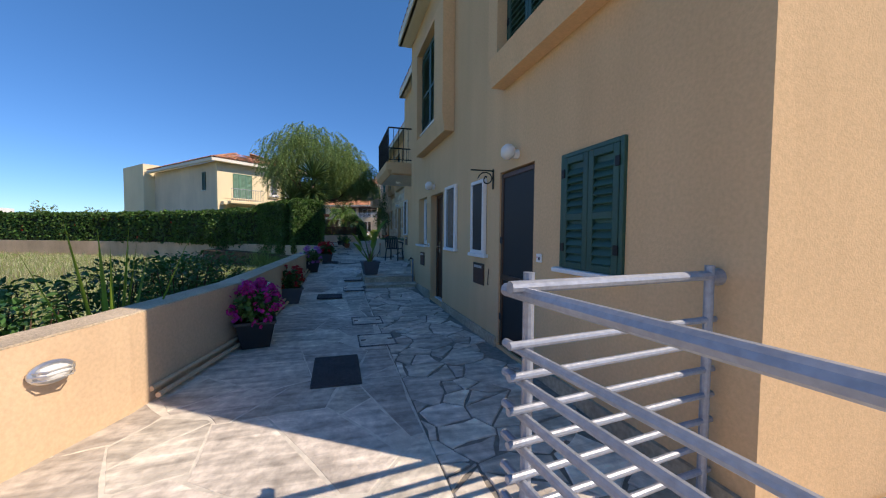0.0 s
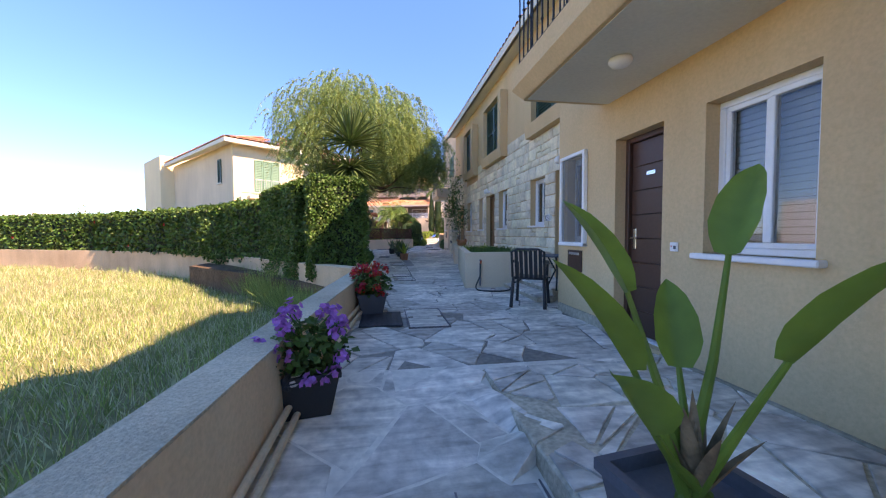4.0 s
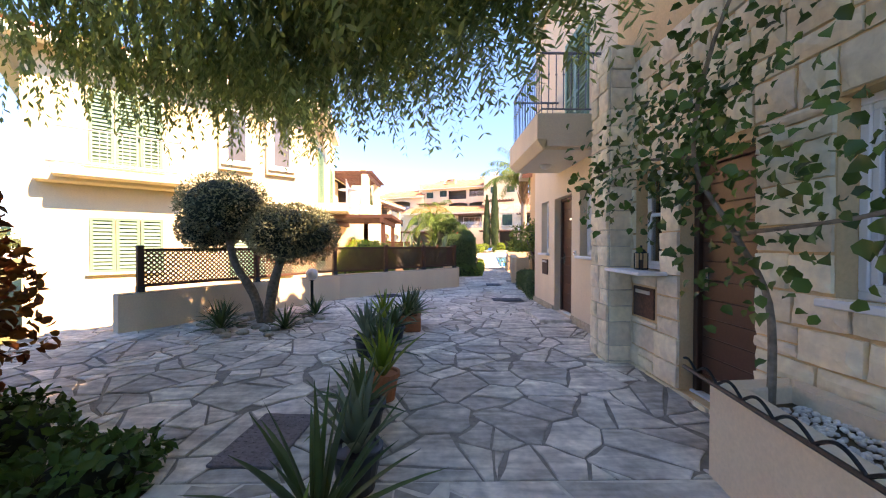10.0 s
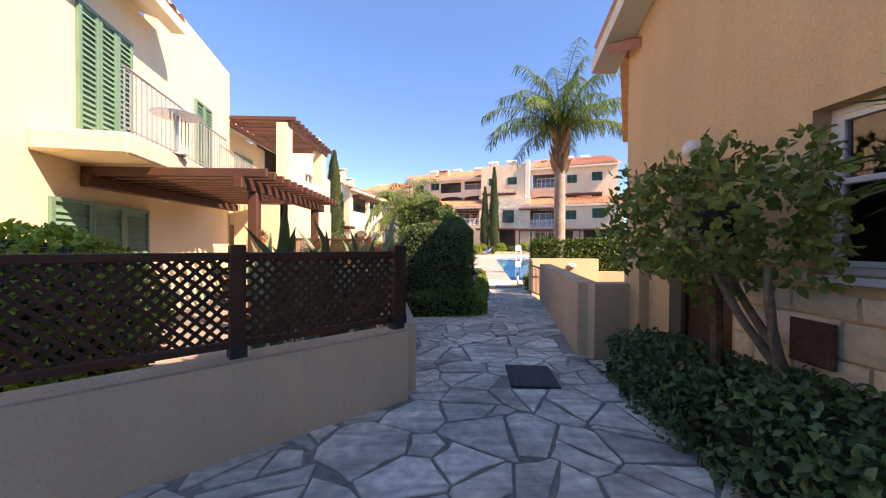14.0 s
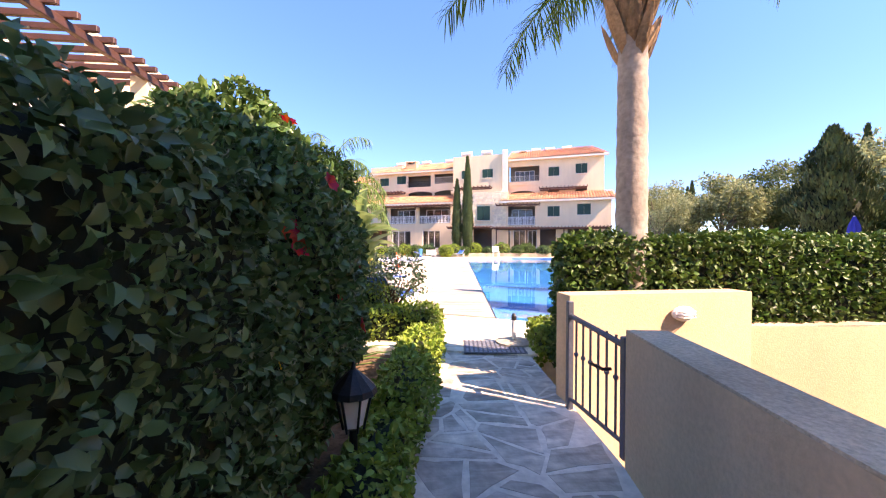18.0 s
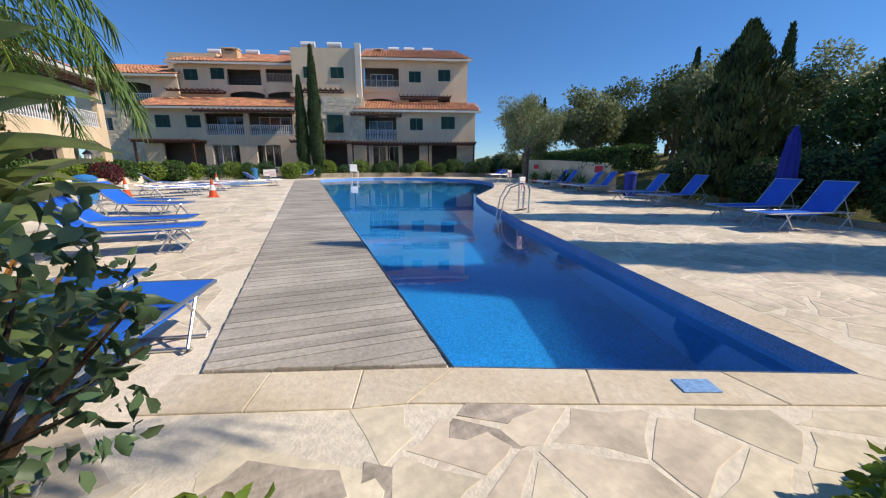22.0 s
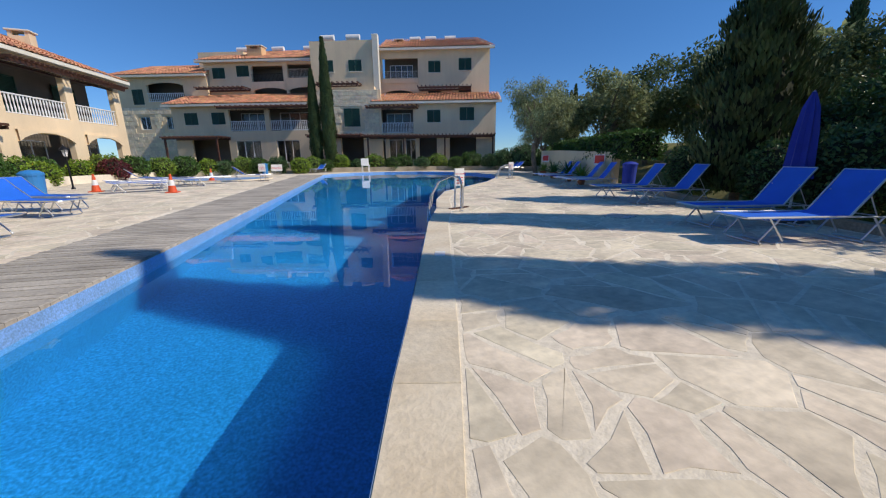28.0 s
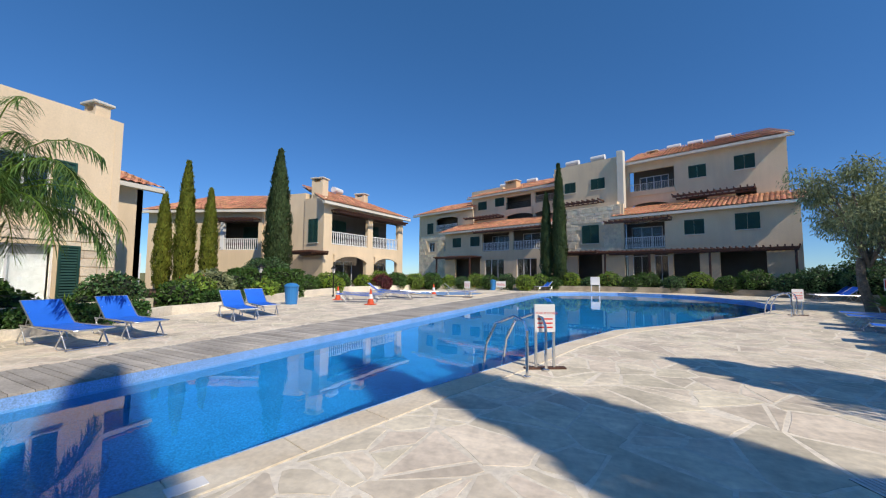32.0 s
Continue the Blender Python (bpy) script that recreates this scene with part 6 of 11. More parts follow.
hedge("hedge", hb_[:2], LEAF_HEDGE, "long clipped green hedge above the field wall", 0.11, 420, bump=0.06)
hedge("hedge", hb_[2:], LEAF_HEDGE, "distant clipped hedge with orange flowers", 0.15, 200, bump=0.06, flowers=((RED, 40, 0.08),))

# --- pepper tree ---
pepper = thing("pepper_tree", at(-1.25, 22.8, 0.3), "weeping pepper tree with a crooked dark trunk", "tree")
tb = B()
limb(tb, [(0, 0, -0.1), (0.03, 0, 0.6), (0.0, -0.02, 1.15), (0.1, -0.05, 1.5)], 0.16, 0.14, 12)
limb(tb, [(0.05, -0.04, 1.4), (0.45, -0.1, 1.65), (0.62, -0.1, 1.98), (0.35, 0, 2.35), (0.0, 0.1, 2.65), (-0.1, 0.2, 3.3), (0.1, 0.3, 4.2), (0.0, 0.3, 5.4)], 0.13, 0.04, 10)
limb(tb, [(0.02, -0.02, 1.35), (-0.35, 0, 1.75), (-0.5, 0.05, 2.4), (-0.4, 0.1, 3.2), (-0.9, 0.2, 4.4), (-1.4, 0.1, 5.4)], 0.12, 0.035, 10)
limb(tb, [(-0.05, 0.15, 2.8), (0.6, 0.3, 3.0), (1.3, 0.45, 2.95), (2.0, 0.6, 3.5), (2.9, 0.7, 4.0), (3.5, 0.8, 3.8)], 0.085, 0.02, 8)
limb(tb, [(0.6, 0.3, 3.0), (1.1, 0.1, 2.75), (1.7, -0.1, 2.9), (2.3, -0.3, 2.85)], 0.045, 0.012, 7)
limb(tb, [(-0.1, 0.2, 3.3), (0.5, -0.5, 4.2), (1.2, -1.0, 5.0), (1.6, -1.4, 5.6)], 0.06, 0.015, 7)
limb(tb, [(-0.4, 0.1, 3.2), (-0.9, -0.4, 3.9), (-1.4, -0.6, 4.6), (-1.8, -0.8, 4.9)], 0.06, 0.015, 7)
limb(tb, [(-0.5, 0.05, 2.4), (-0.9, 0.6, 3.1), (-1.4, 1.1, 3.8), (-1.8, 1.5, 4.2)], 0.055, 0.015, 7)
limb(tb, [(0.1, 0.3, 4.2), (0.9, 1.2, 4.9), (1.4, 2.0, 5.2)], 0.045, 0.012, 7)
part("trunk", tb, BARK, pepper, smooth=True)
cl = []
for cx, cy, cz, rx, rz, cnt in ((0.4, 0.2, 5.7, 1.9, 1.5, 520), (2.3, 0.3, 4.6, 1.4, 1.0, 420), (1.5, -1.3, 5.0, 1.5, 1.2, 360), (-1.3, -0.4, 5.3, 1.4, 1.3, 330), (-1.5, 1.4, 4.6, 1.2, 1.0, 200), (1.4, 1.7, 5.0, 1.6, 1.2, 420),
                               (-0.4, 0.3, 6.5, 1.2, 0.9, 260), (0.9, 0.4, 4.0, 1.6, 0.6, 220),
                               (0.5, 2.3, 4.0, 1.2, 0.5, 240), (1.9, 2.1, 4.0, 1.2, 0.5, 260), (-1.0, 2.6, 4.0, 1.1, 0.5, 200), (2.9, 1.2, 4.1, 0.9, 0.5, 160), (0.2, 3.4, 3.9, 0.9, 0.4, 120)):
    d = unit(RNG.normal(size=(cnt, 3)))
    rad = RNG.random(cnt) ** 0.5
    cl.append(np.array([cx, cy, cz]) + d * np.array([rx, rx, rz]) * rad[:, None])
anchor = np.concatenate(cl)
ns, nl = len(anchor), 20
out = unit(np.stack([anchor[:, 0], anchor[:, 1], 0 * anchor[:, 0]], 1)) * 0.35 + RNG.normal(size=(ns, 3)) * [0.25, 0.25, 0.05]
length = RNG.uniform(0.5, 1.35, ns)
P_, W_ = [], []
for k in range(nl):
    s = (k + 0.5) / nl
    p = anchor + out * (s * length)[:, None] + np.stack([0 * length, 0 * length, 0.25 * s * length - 1.05 * s ** 1.6 * length], 1)
    for sgn in (-1, 1):
        sd = unit(np.cross(out + [0, 0, -1.0], RNG.normal(size=(ns, 3)) * 0.2 + [0.5, 0.5, 0.1])) * sgn
        P_.append(p)
        W_.append(unit(sd * 0.8 + [0, 0, -0.75] + RNG.normal(size=(ns, 3)) * 0.15))
P_, W_ = np.concatenate(P_), np.concatenate(W_)
sz = 0.115 * RNG.uniform(0.7, 1.2, len(P_))
part("foliage", blade_mesh("foliage", P_, W_, unit(RNG.normal(size=(len(P_), 3))), sz, sz * 0.26, LEAF_PEPPER, 0.1), LEAF_PEPPER, pepper, "hanging feathery leaves")

# --- yuccas ---
yuc = thing("yucca_tree", at(-1.2, 19.15, 0.25), "tall yucca with spiky heads on a brown trunk", "yucca")
part("trunk", limb(B(), [(0, 0, -0.1), (0.12, 0.1, 0.9), (0.25, 0.1, 2.0), (0.3, 0.05, 3.3)], 0.095, 0.07, 12), BARK, yuc, smooth=True)
for hx, hy, hz, cnt, tilt in ((0.3, 0.05, 3.7, 150, (0.05, 1.6)), (0.28, 0.0, 3.0, 130, (1.0, 2.4)), (0.25, 0.05, 2.5, 90, (1.7, 2.8)), (0.24, 0.05, 2.15, 80, (2.2, 2.95))):
    part("leaf_head", rosette(cnt, 1.12, 0.07, tilt, 0.5, LEAF_YUCCA, (hx, hy, hz)), LEAF_YUCCA, yuc)
yuc2 = thing("yucca_tree", at(-2.25, 22.1, 0.25), "leaning yucca behind the pepper tree", "yucca")
part("trunk", limb(B(), [(0, 0, -0.1), (0.05, 0, 1.0), (0.1, 0, 2.5)], 0.1, 0.08, 10), BARK, yuc2)
part("leaf_head", rosette(230, 1.25, 0.075, (0.1, 2.8), 0.55, LEAF_YUCCA, (0.1, 0, 2.75)), LEAF_YUCCA, yuc2)
dry = thing("dry_shrub", at(-2.95, 23.7, 0.3), "dead orange-brown shrub in the bed", "shrub")
for k in range(5):
    a = k * 1.257
    part("branch", limb(B(), [(0, 0, 0), (0.15 * math.cos(a), 0.15 * math.sin(a), 0.5), (0.42 * math.cos(a), 0.42 * math.sin(a), 1.1)], 0.022, 0.008, 6), BARK, dry)
    part("dead_leaves", rosette(70, 0.55, 0.045, (0.1, 2.4), 0.5, LEAF_DRY, (0.32 * math.cos(a), 0.32 * math.sin(a), 0.55 + 0.13 * k)), LEAF_DRY, dry)
hedge("hedge", [(-3.3, 22.1, 0.25, 2.4, 1.2, 2.35, 38)], LEAF_DARK, "dark untrimmed hedge behind the bed", 0.085, 620, bump=0.16)
ball_bush("dry_shrub", -2.75, 23.75, 0.35, (0.8, 0.75, 1.05), LEAF_DRY, "dead orange-brown shrub with hanging foliage", 0.10, 520, "shrub", clump=0.3, inner=0.55)
ball_bush("shrub", -5.2, 23.2, 0.0, (1.4, 1.2, 1.3), LEAF_HEDGE, "green shrub at the back of the bed", 0.1, 350)

# --- garden bed beside the path ---
solid("garden_bed", B().prism([(-0.45, 16.1), (-0.42, 23.6), (-2.1, 24.6), (-6.5, 24.4), (-6.5, 22.0), (-3.2, 18.6), (-1.0, 15.9)], -0.5, 0.36), SOIL, "dry brown soil bed under the trees", "garden bed")
solid("kerb", B().cbox(-0.47, -0.36, 15.8, 23.6, 0.2, 0.425, 0.01), KERB, "thin cement edge of the bed", "kerb")
for x, y, r, lm, lab in ((-0.75, 18.6, 0.32, LEAF_LOW, "low green plant at the bed's edge"), (-0.72, 19.7, 0.30, LEAF_LOW, "low green plant at the bed's edge"), (-0.75, 20.6, 0.30, LEAF_HEDGE, "low green plant at the bed's edge"),
                         (-0.72, 21.5, 0.28, LEAF_LOW, "low green plant at the bed's edge"), (-0.75, 22.4, 0.30, LEAF_HEDGE, "low green plant at the bed's edge"), (-0.72, 23.3, 0.30, LEAF_LOW, "low green plant at the corner of the bed"),
                         (-1.6, 23.6, 0.36, LEAF_HEDGE, "small round bush under the tree"), (-2.3, 21.0, 0.4, LEAF_DARK, "dark bush under the tree"), (-1.55, 21.8, 0.34, LEAF_DARK, "dark bush under the tree"),
                         (-3.4, 23.8, 0.4, LEAF_HEDGE, "green bush in the bed")):
    ball_bush("groundcover_plant", x, y, 0.33, (r, r * 1.2, r * 0.7), lm, lab, 0.075, 650, "plant", inner=0.7, clump=0.2)
for x, y, s in ((-0.42, 16.35, 0.62), (-0.62, 16.95, 0.55), (-0.70, 17.7, 0.5), (-0.62, 18.2, 0.4)):
    ag = thing("agave", at(x, y, 0.36), "striped agave with pale yellow leaf edges", "agave", "agaves along the bed")
    part("leaf_rosette", rosette(18, s, 0.10, (0.3, 1.25), 0.5, AGAVE_EDGE, (0, 0, 0.0)), AGAVE_EDGE, ag, "pale leaf edges")
    part("leaf_middle", rosette(18, s * 0.97, 0.07, (0.3, 1.25), 0.5, LEAF_AGAVE, (0, 0, 0.012)), LEAF_AGAVE, ag, "blue-green leaf middles")

# --- clipped olive with two stems ---
oliv = thing("olive_tree", at(-1.75, 27.6, 0.5), "clipped olive tree with two cloud-shaped crowns", "tree")
ob_ = B()
limb(ob_, [(0.05, 0, -0.05), (0.12, 0, 0.5), (0.25, 0, 1.0), (0.35, 0, 1.25)], 0.10, 0.06, 10)
limb(ob_, [(-0.02, 0, -0.05), (-0.2, 0, 0.5), (-0.5, 0, 1.0), (-0.7, 0.1, 1.6)], 0.09, 0.05, 10)
part("trunk", ob_, BARKGREY, oliv, smooth=True)
for cx, cy, cz, r in ((-0.72, 0.1, 1.98, (0.74, 0.7, 0.56)), (-1.05, 0.2, 1.6, (0.5, 0.5, 0.38)), (0.52, -0.05, 1.5, (0.76, 0.66, 0.5)), (0.05, 0.2, 1.62, (0.55, 0.5, 0.4))):
    n = int(2300 * r[0] / 0.6 * 1.9)
    d = unit(RNG.normal(size=(n, 3)))
    P = np.array([cx, cy, cz]) + d * np.array(r) * (1 + wobble(d * 3, 1.5) * 0.06 - RNG.random(n) ** 2 * 0.2)[:, None]
    sz = 0.055 * RNG.uniform(0.6, 1.3, n)
    cr = part("crown", blade_mesh("crown", P, unit(d * 0.6 + RNG.normal(size=(n, 3)) * 0.6), unit(d + RNG.normal(size=(n, 3)) * 0.5), sz, sz * 0.45, LEAF_OLIVE), LEAF_OLIVE, oliv)
    # ball filling the crown, painted near-black for the shade within
    part("twig_clump", B().ball((cx, cy, cz), (r[0] * 0.84, r[1] * 0.84, r[2] * 0.82), 14, 9), CORE, cr)
rb_ = B()
for k in range(46):
    a, rr = k * 2.4, 0.35 + 0.75 * RNG.random()
    rb_.ball((rr * math.cos(a), rr * math.sin(a), 0.02), (0.05 + 0.07 * RNG.random(), 0.05 + 0.06 * RNG.random(), 0.045), 7, 5)
st_ = tagged(part("stones", rb_, ROCK), "ring of small garden stones round the olive", "stones", kind="stuff")
st_.matrix_world = at(-1.7, 27.6, 0.5)
for x, y, s, n in ((-2.15, 27.0, 0.5, 40), (-1.2, 27.1, 0.42, 34), (-1.05, 28.1, 0.45, 34), (-2.5, 27.7, 0.45, 34)):
    ag = thing("spiky_plant", at(x, y, 0.5), "small green spiky plant among stones", "plant", "spiky plants round the olive")
    part("leaf_rosette", rosette(n, s, 0.035, (0.1, 1.4), 0.6, LEAF_YUCCA), LEAF_YUCCA, ag)


def pot(x, y, z, r, h, mt, label, plant=None, size=0.5, group="potted plants along the path"):
    t = thing("potted_plant", at(x, y, z), label, "potted plant", group)
    part("pot", B().lathe([(r * 0.72, 0), (r * 0.95, h * 0.85), (r * 1.06, h * 0.86), (r * 1.06, h), (r * 0.9, h), (r * 0.88, h * 0.9), (0.01, h * 0.88)], 18), mt, t, smooth=False)
    part("soil", B().lathe([(r * 0.88, h * 0.80), (r * 0.87, h * 0.87)], 14), SOIL, t)
    if plant:
        kind, cnt, w, tilt, mt2 = plant
        part("leaf_rosette", rosette(cnt, size, w, tilt, 0.5, mt2, (0, 0, h * 0.85)), mt2, t)
    return t


for k, (x, y, s, w, cnt) in enumerate(((0.74, 22.25, 0.55, 0.04, 46), (0.70, 22.8, 0.6, 0.045, 46), (0.74, 23.35, 0.55, 0.05, 40), (0.66, 23.9, 0.5, 0.05, 36), (0.72, 24.5, 0.62, 0.045, 44), (0.62, 25.1, 0.5, 0.055, 34),
                                       (0.36, 25.7, 0.6, 0.05, 44), (0.62, 26.2, 0.45, 0.06, 30), (0.40, 26.75, 0.6, 0.04, 50), (0.72, 27.0, 0.55, 0.05, 40), (0.80, 27.6, 0.5, 0.04, 44))):
    pot(x, y, level(y), 0.14 if k % 3 else 0.16, 0.24, CLAY if k in (0, 4, 9) else BLACKPL, "spiky green plant in a terracotta pot" if k in (0, 4, 9) else "spiky green plant in a dark pot",
        ("s", (cnt * 3) // 5 if k % 2 else 16, w if k % 2 else w * 1.5, (0.05, 1.35) if k % 2 else (0.05, 0.75), (LEAF_LIME, LEAF_YUCCA, LEAF_AGAVE, LEAF_YUCCA)[k % 4]), s * (0.8, 1.0, 0.85, 0.9)[k % 4])
trg = thing("planter_box", at(0.80, 27.25, 0.5, 4), "long terracotta trough with aloes", "planter")
part("box", B().cbox(-0.12, 0.12, -0.42, 0.42, 0, 0.22, 0.015), CLAY, trg)
part("leaf_rosette", rosette(40, 0.4, 0.05, (0.1, 1.3), 0.5, LEAF_AGAVE, (0, 0, 0.2)), LEAF_AGAVE, trg)


# --- geranium pots by the low wall ---
def geranium(x, y, z, r, h, mt, petal, label, spread=0.34, count=26, square=True, long=0.8):
    t = thing("flower_pot", at(x, y, z, 10), label, "flower pot", "flower pots along the low wall")
    if square:
        b = B()
        k = 0.72
        ring = lambda s, zz: [(-s, -s * long, zz), (s, -s * long, zz), (s, s * long, zz), (-s, s * long, zz)]
        b.add(ring(r * k, 0) + ring(r, h) + ring(r * 1.08, h) + ring(r * 1.08, h + 0.03) + ring(r * 0.92, h + 0.03) + ring(r * 0.9, h - 0.03),
              [(3, 2, 1, 0)] + [(a * 4 + i, a * 4 + (i + 1) % 4, a * 4 + 4 + (i + 1) % 4, a * 4 + 4 + i) for a in range(5) for i in range(4)] + [(20, 21, 22, 23)])
        part("pot", b, mt, t)
    else:
        part("pot", B().lathe([(r * 0.7, 0), (r * 0.97, h * 0.9), (r * 1.05, h * 0.9), (r * 1.05, h), (r * 0.9, h), (r * 0.85, h * 0.85)], 20), mt, t)
    n = 620
    d = unit(RNG.normal(size=(n, 3)))
    P = d * [spread, spread * max(1, long), 0.2] * RNG.uniform(0.5, 1.0, (n, 1)) + [0, 0, h + 0.15]
    P = P[P[:, 2] > h - 0.02]
    n = len(P)
    sz = 0.065 * RNG.uniform(0.6, 1.2, n)
    part("foliage", blade_mesh("foliage", P, unit(RNG.normal(size=(n, 3)) + [0, 0, 0.3]), unit(RNG.normal(size=(n, 3)) * 0.5 + [0, 0, 1]), sz, sz * 0.9, LEAF_HEDGE, 0.1), LEAF_HEDGE, t)
    d = unit(RNG.normal(size=(count, 3)) + [0, 0, 0.6])
    C = d * [spread * 1.0, spread * max(1, long), 0.26] + [0, 0, h + 0.17]
    C = C[C[:, 2] > h]
    heads = np.repeat(C, 9, 0) + RNG.normal(size=(len(C) * 9, 3)) * 0.024
    blossoms(t, heads, unit(heads - np.repeat(C, 9, 0) + [0, 0, 0.02]), 0.03, petal, 5)
    stems = B()
    for c in C:
        stems.tube([(0, 0, h), tuple(c * [0.6, 0.6, 0.9]), tuple(c)], 0.004, 4)
    part("stem_clump", stems, LEAF_LOW, t)
    return t


geranium(-0.78, 5.25, 0.0, 0.20, 0.30, BLACKPL, PINK, "pink geraniums in a long black trough", 0.27, 60, long=1.9)
geranium(-0.72, 7.8, 0.0, 0.24, 0.27, GREYPL, RED, "red geraniums in a grey square pot", 0.28, 24)
geranium(-0.50, 11.0, 0.24, 0.19, 0.26, BLACKPL, LILAC, "lilac geraniums in a dark pot", 0.30, 26)
geranium(-0.18, 13.6, 0.33, 0.19, 0.25, GREYPL, RED, "dark red geraniums in a grey pot", 0.28, 24)

ban = thing("potted_palm", at(0.95, 9.45, 0.325, 8), "bird of paradise plant in a grey square pot", "potted plant")
ring = lambda s, zz: [(-s, -s, zz), (s, -s, zz), (s, s, zz), (-s, s, zz)]
part("pot", B().add(ring(0.14, 0) + ring(0.19, 0.28) + ring(0.205, 0.28) + ring(0.205, 0.32) + ring(0.17, 0.32) + ring(0.165, 0.27),
                    [(3, 2, 1, 0)] + [(a * 4 + i, a * 4 + (i + 1) % 4, a * 4 + 4 + (i + 1) % 4, a * 4 + 4 + i) for a in range(5) for i in range(4)] + [(20, 21, 22, 23)]), GREYPL, ban)
for k, (ax, ay_, hh, ll) in enumerate(((0.30, 0.1, 0.75, 0.45), (-0.28, 0.05, 0.42, 0.42), (0.05, -0.28, 0.5, 0.38), (-0.12, 0.25, 0.62, 0.42), (0.14, 0.2, 0.35, 0.35), (-0.35, -0.12, 0.3, 0.3))):
    part("stalk", B().tube([(0.02 * k - 0.05, 0, 0.27), (ax * 0.4, ay_ * 0.4, 0.27 + hh * 0.55), (ax * 0.75, ay_ * 0.75, 0.27 + hh)], [0.022, 0.014, 0.009], 8), LEAF_BANANA, ban)
    part("leaf", strap_mesh("leaf", np.array([[ax * 0.75, ay_ * 0.75, 0.27 + hh]]), np.array([[ax, ay_, 0.55]]), ll, 0.15, 0.7, LEAF_BANANA, 8, 0.25), LEAF_BANANA, ban)
part("dry_sheaths", rosette(12, 0.3, 0.06, (0.05, 0.5), 0.3, HUSK, (0, 0, 0.28)), HUSK, ban, "dry brown leaf sheaths")

# --- troughs' planting ---
n = 6000
sp = np.stack([RNG.uniform(1.95, 3.25, n), RNG.uniform(15.7, 18.95, n), np.full(n, 0.88)], 1)
sp = sp[sp[:, 0] > 1.87 + (sp[:, 1] - 15.5) * 0.165]
n = len(sp)
suc = thing("trough_succulents", at(0, 0), "dense green finger-leaved succulents filling the trough", "plants", kind="stuff")
part("leaf_rosette", strap_mesh("blades", sp, RNG.normal(size=(n, 3)) * 0.5 + [0, 0, 1.0], RNG.uniform(0.10, 0.25, n), 0.02, 0.4, LEAF_LOW, 3), LEAF_LOW, suc)
for x, y in ((2.3, 18.5), (2.7, 18.2), (2.5, 17.6)):
    fern = thing("trough_fern", at(x, y, 0.88), "pale feathery plant in the trough", "plant")
    part("leaf_rosette", rosette(30, 0.34, 0.03, (0.2, 1.3), 0.8, LEAF_LIME), LEAF_LIME, fern)
pbb = B()
for k in range(2400):
    x, y = RNG.uniform(2.55, 3.3), RNG.uniform(20.75, 23.3)
    if x < 2.48 + (y - 20.5) * 0.17:
        continue
    pbb.ball((x, y, 0.925 + 0.01 * RNG.random()), (0.017, 0.014, 0.011), 5, 4)
tagged(part("pebbles", pbb, PEBBLE), "white pebbles filling the second trough", "pebbles", kind="stuff")
bird = thing("clay_hen", at(2.95, 22.3, 0.93, 30), "weathered clay hen figure on the pebbles", "ornament")
part("body", B().ball((0, 0, 0.13), (0.2, 0.13, 0.13), 14, 9).ball((0.2, 0, 0.22), (0.055, 0.045, 0.08), 10, 7).tube([(0.24, 0, 0.25), (0.3, 0, 0.235)], [0.02, 0.004], 6)
     .tube([(-0.15, 0, 0.2), (-0.26, 0, 0.27)], [0.06, 0.02], 8), CLAY, bird, smooth=True)
orn = thing("iron_scroll_rail", at(2.62, 22.8, 1.02, 82), "black wrought iron scroll ornament on the trough", "ornament")
part("bar", B().tube([(-0.75, 0, 0.06), (0.75, 0, 0.06)], 0.012, 6), BLACKIRON, orn)
part("scroll", B().tube([(-0.75 + 0.013 * k, 0, 0.07 + 0.05 * abs(math.sin(k * 0.21))) for k in range(116)], 0.008, 5), BLACKIRON, orn)
bin_ = thing("trough_letterbox", at(2.78, 20.37, 0.62), "dark bronze letterbox on the trough end", "mailbox")
part("box", B().cbox(-0.17, 0.17, -0.05, 0.06, 0, 0.3, 0.02), BROWNBOX, bin_)
part("lid", B().cbox(-0.18, 0.18, -0.07, 0.06, 0.3, 0.335, 0.01), IRON, bin_)

# --- vine on the stone wall ---
vine = thing("climbing_vine", at(3.2, 23.35, 0.9), "green grape vine trained over the stone wall", "vine")
vb = B()
limb(vb, [(-0.1, 0.0, 0.0), (-0.12, 0.0, 0.6), (-0.2, 0.15, 1.0), (-0.35, 0.3, 1.5), (-0.3, 0.2, 2.2), (-0.15, -0.1, 2.9)], 0.022, 0.010, 7)
limb(vb, [(-0.2, 0.15, 1.0), (-0.2, -0.5, 1.05), (-0.15, -1.0, 1.15), (-0.2, -1.6, 0.95)], 0.014, 0.005, 6)
limb(vb, [(-0.35, 0.3, 1.5), (-0.4, 0.9, 1.6), (-0.55, 1.3, 1.55), (-0.5, 1.7, 1.4)], 0.014, 0.005, 6)
part("stem", vb, BARKGREY, vine)
vp = []
for cx, cy, cz, r, cnt in ((-0.3, 0.25, 1.75, 0.40, 150), (-0.3, 0.5, 1.45, 0.38, 120), (-0.25, 0.0, 2.3, 0.35, 80), (-0.2, -0.9, 1.1, 0.35, 70), (-0.5, 1.35, 1.55, 0.35, 80), (-0.15, -0.3, 1.3, 0.4, 60), (-0.2, -0.1, 2.85, 0.2, 16), (-0.25, 0.1, 0.9, 0.4, 60),
                          (-0.2, 0.9, 2.0, 0.4, 70)):
    d = RNG.normal(size=(int(cnt * 1.6), 3)) * [0.35, 0.62, 0.6]
    vp.append(np.array([cx, cy, cz]) + d * r)
vp = np.concatenate(vp)
sz = 0.07 * RNG.uniform(0.6, 1.25, len(vp))
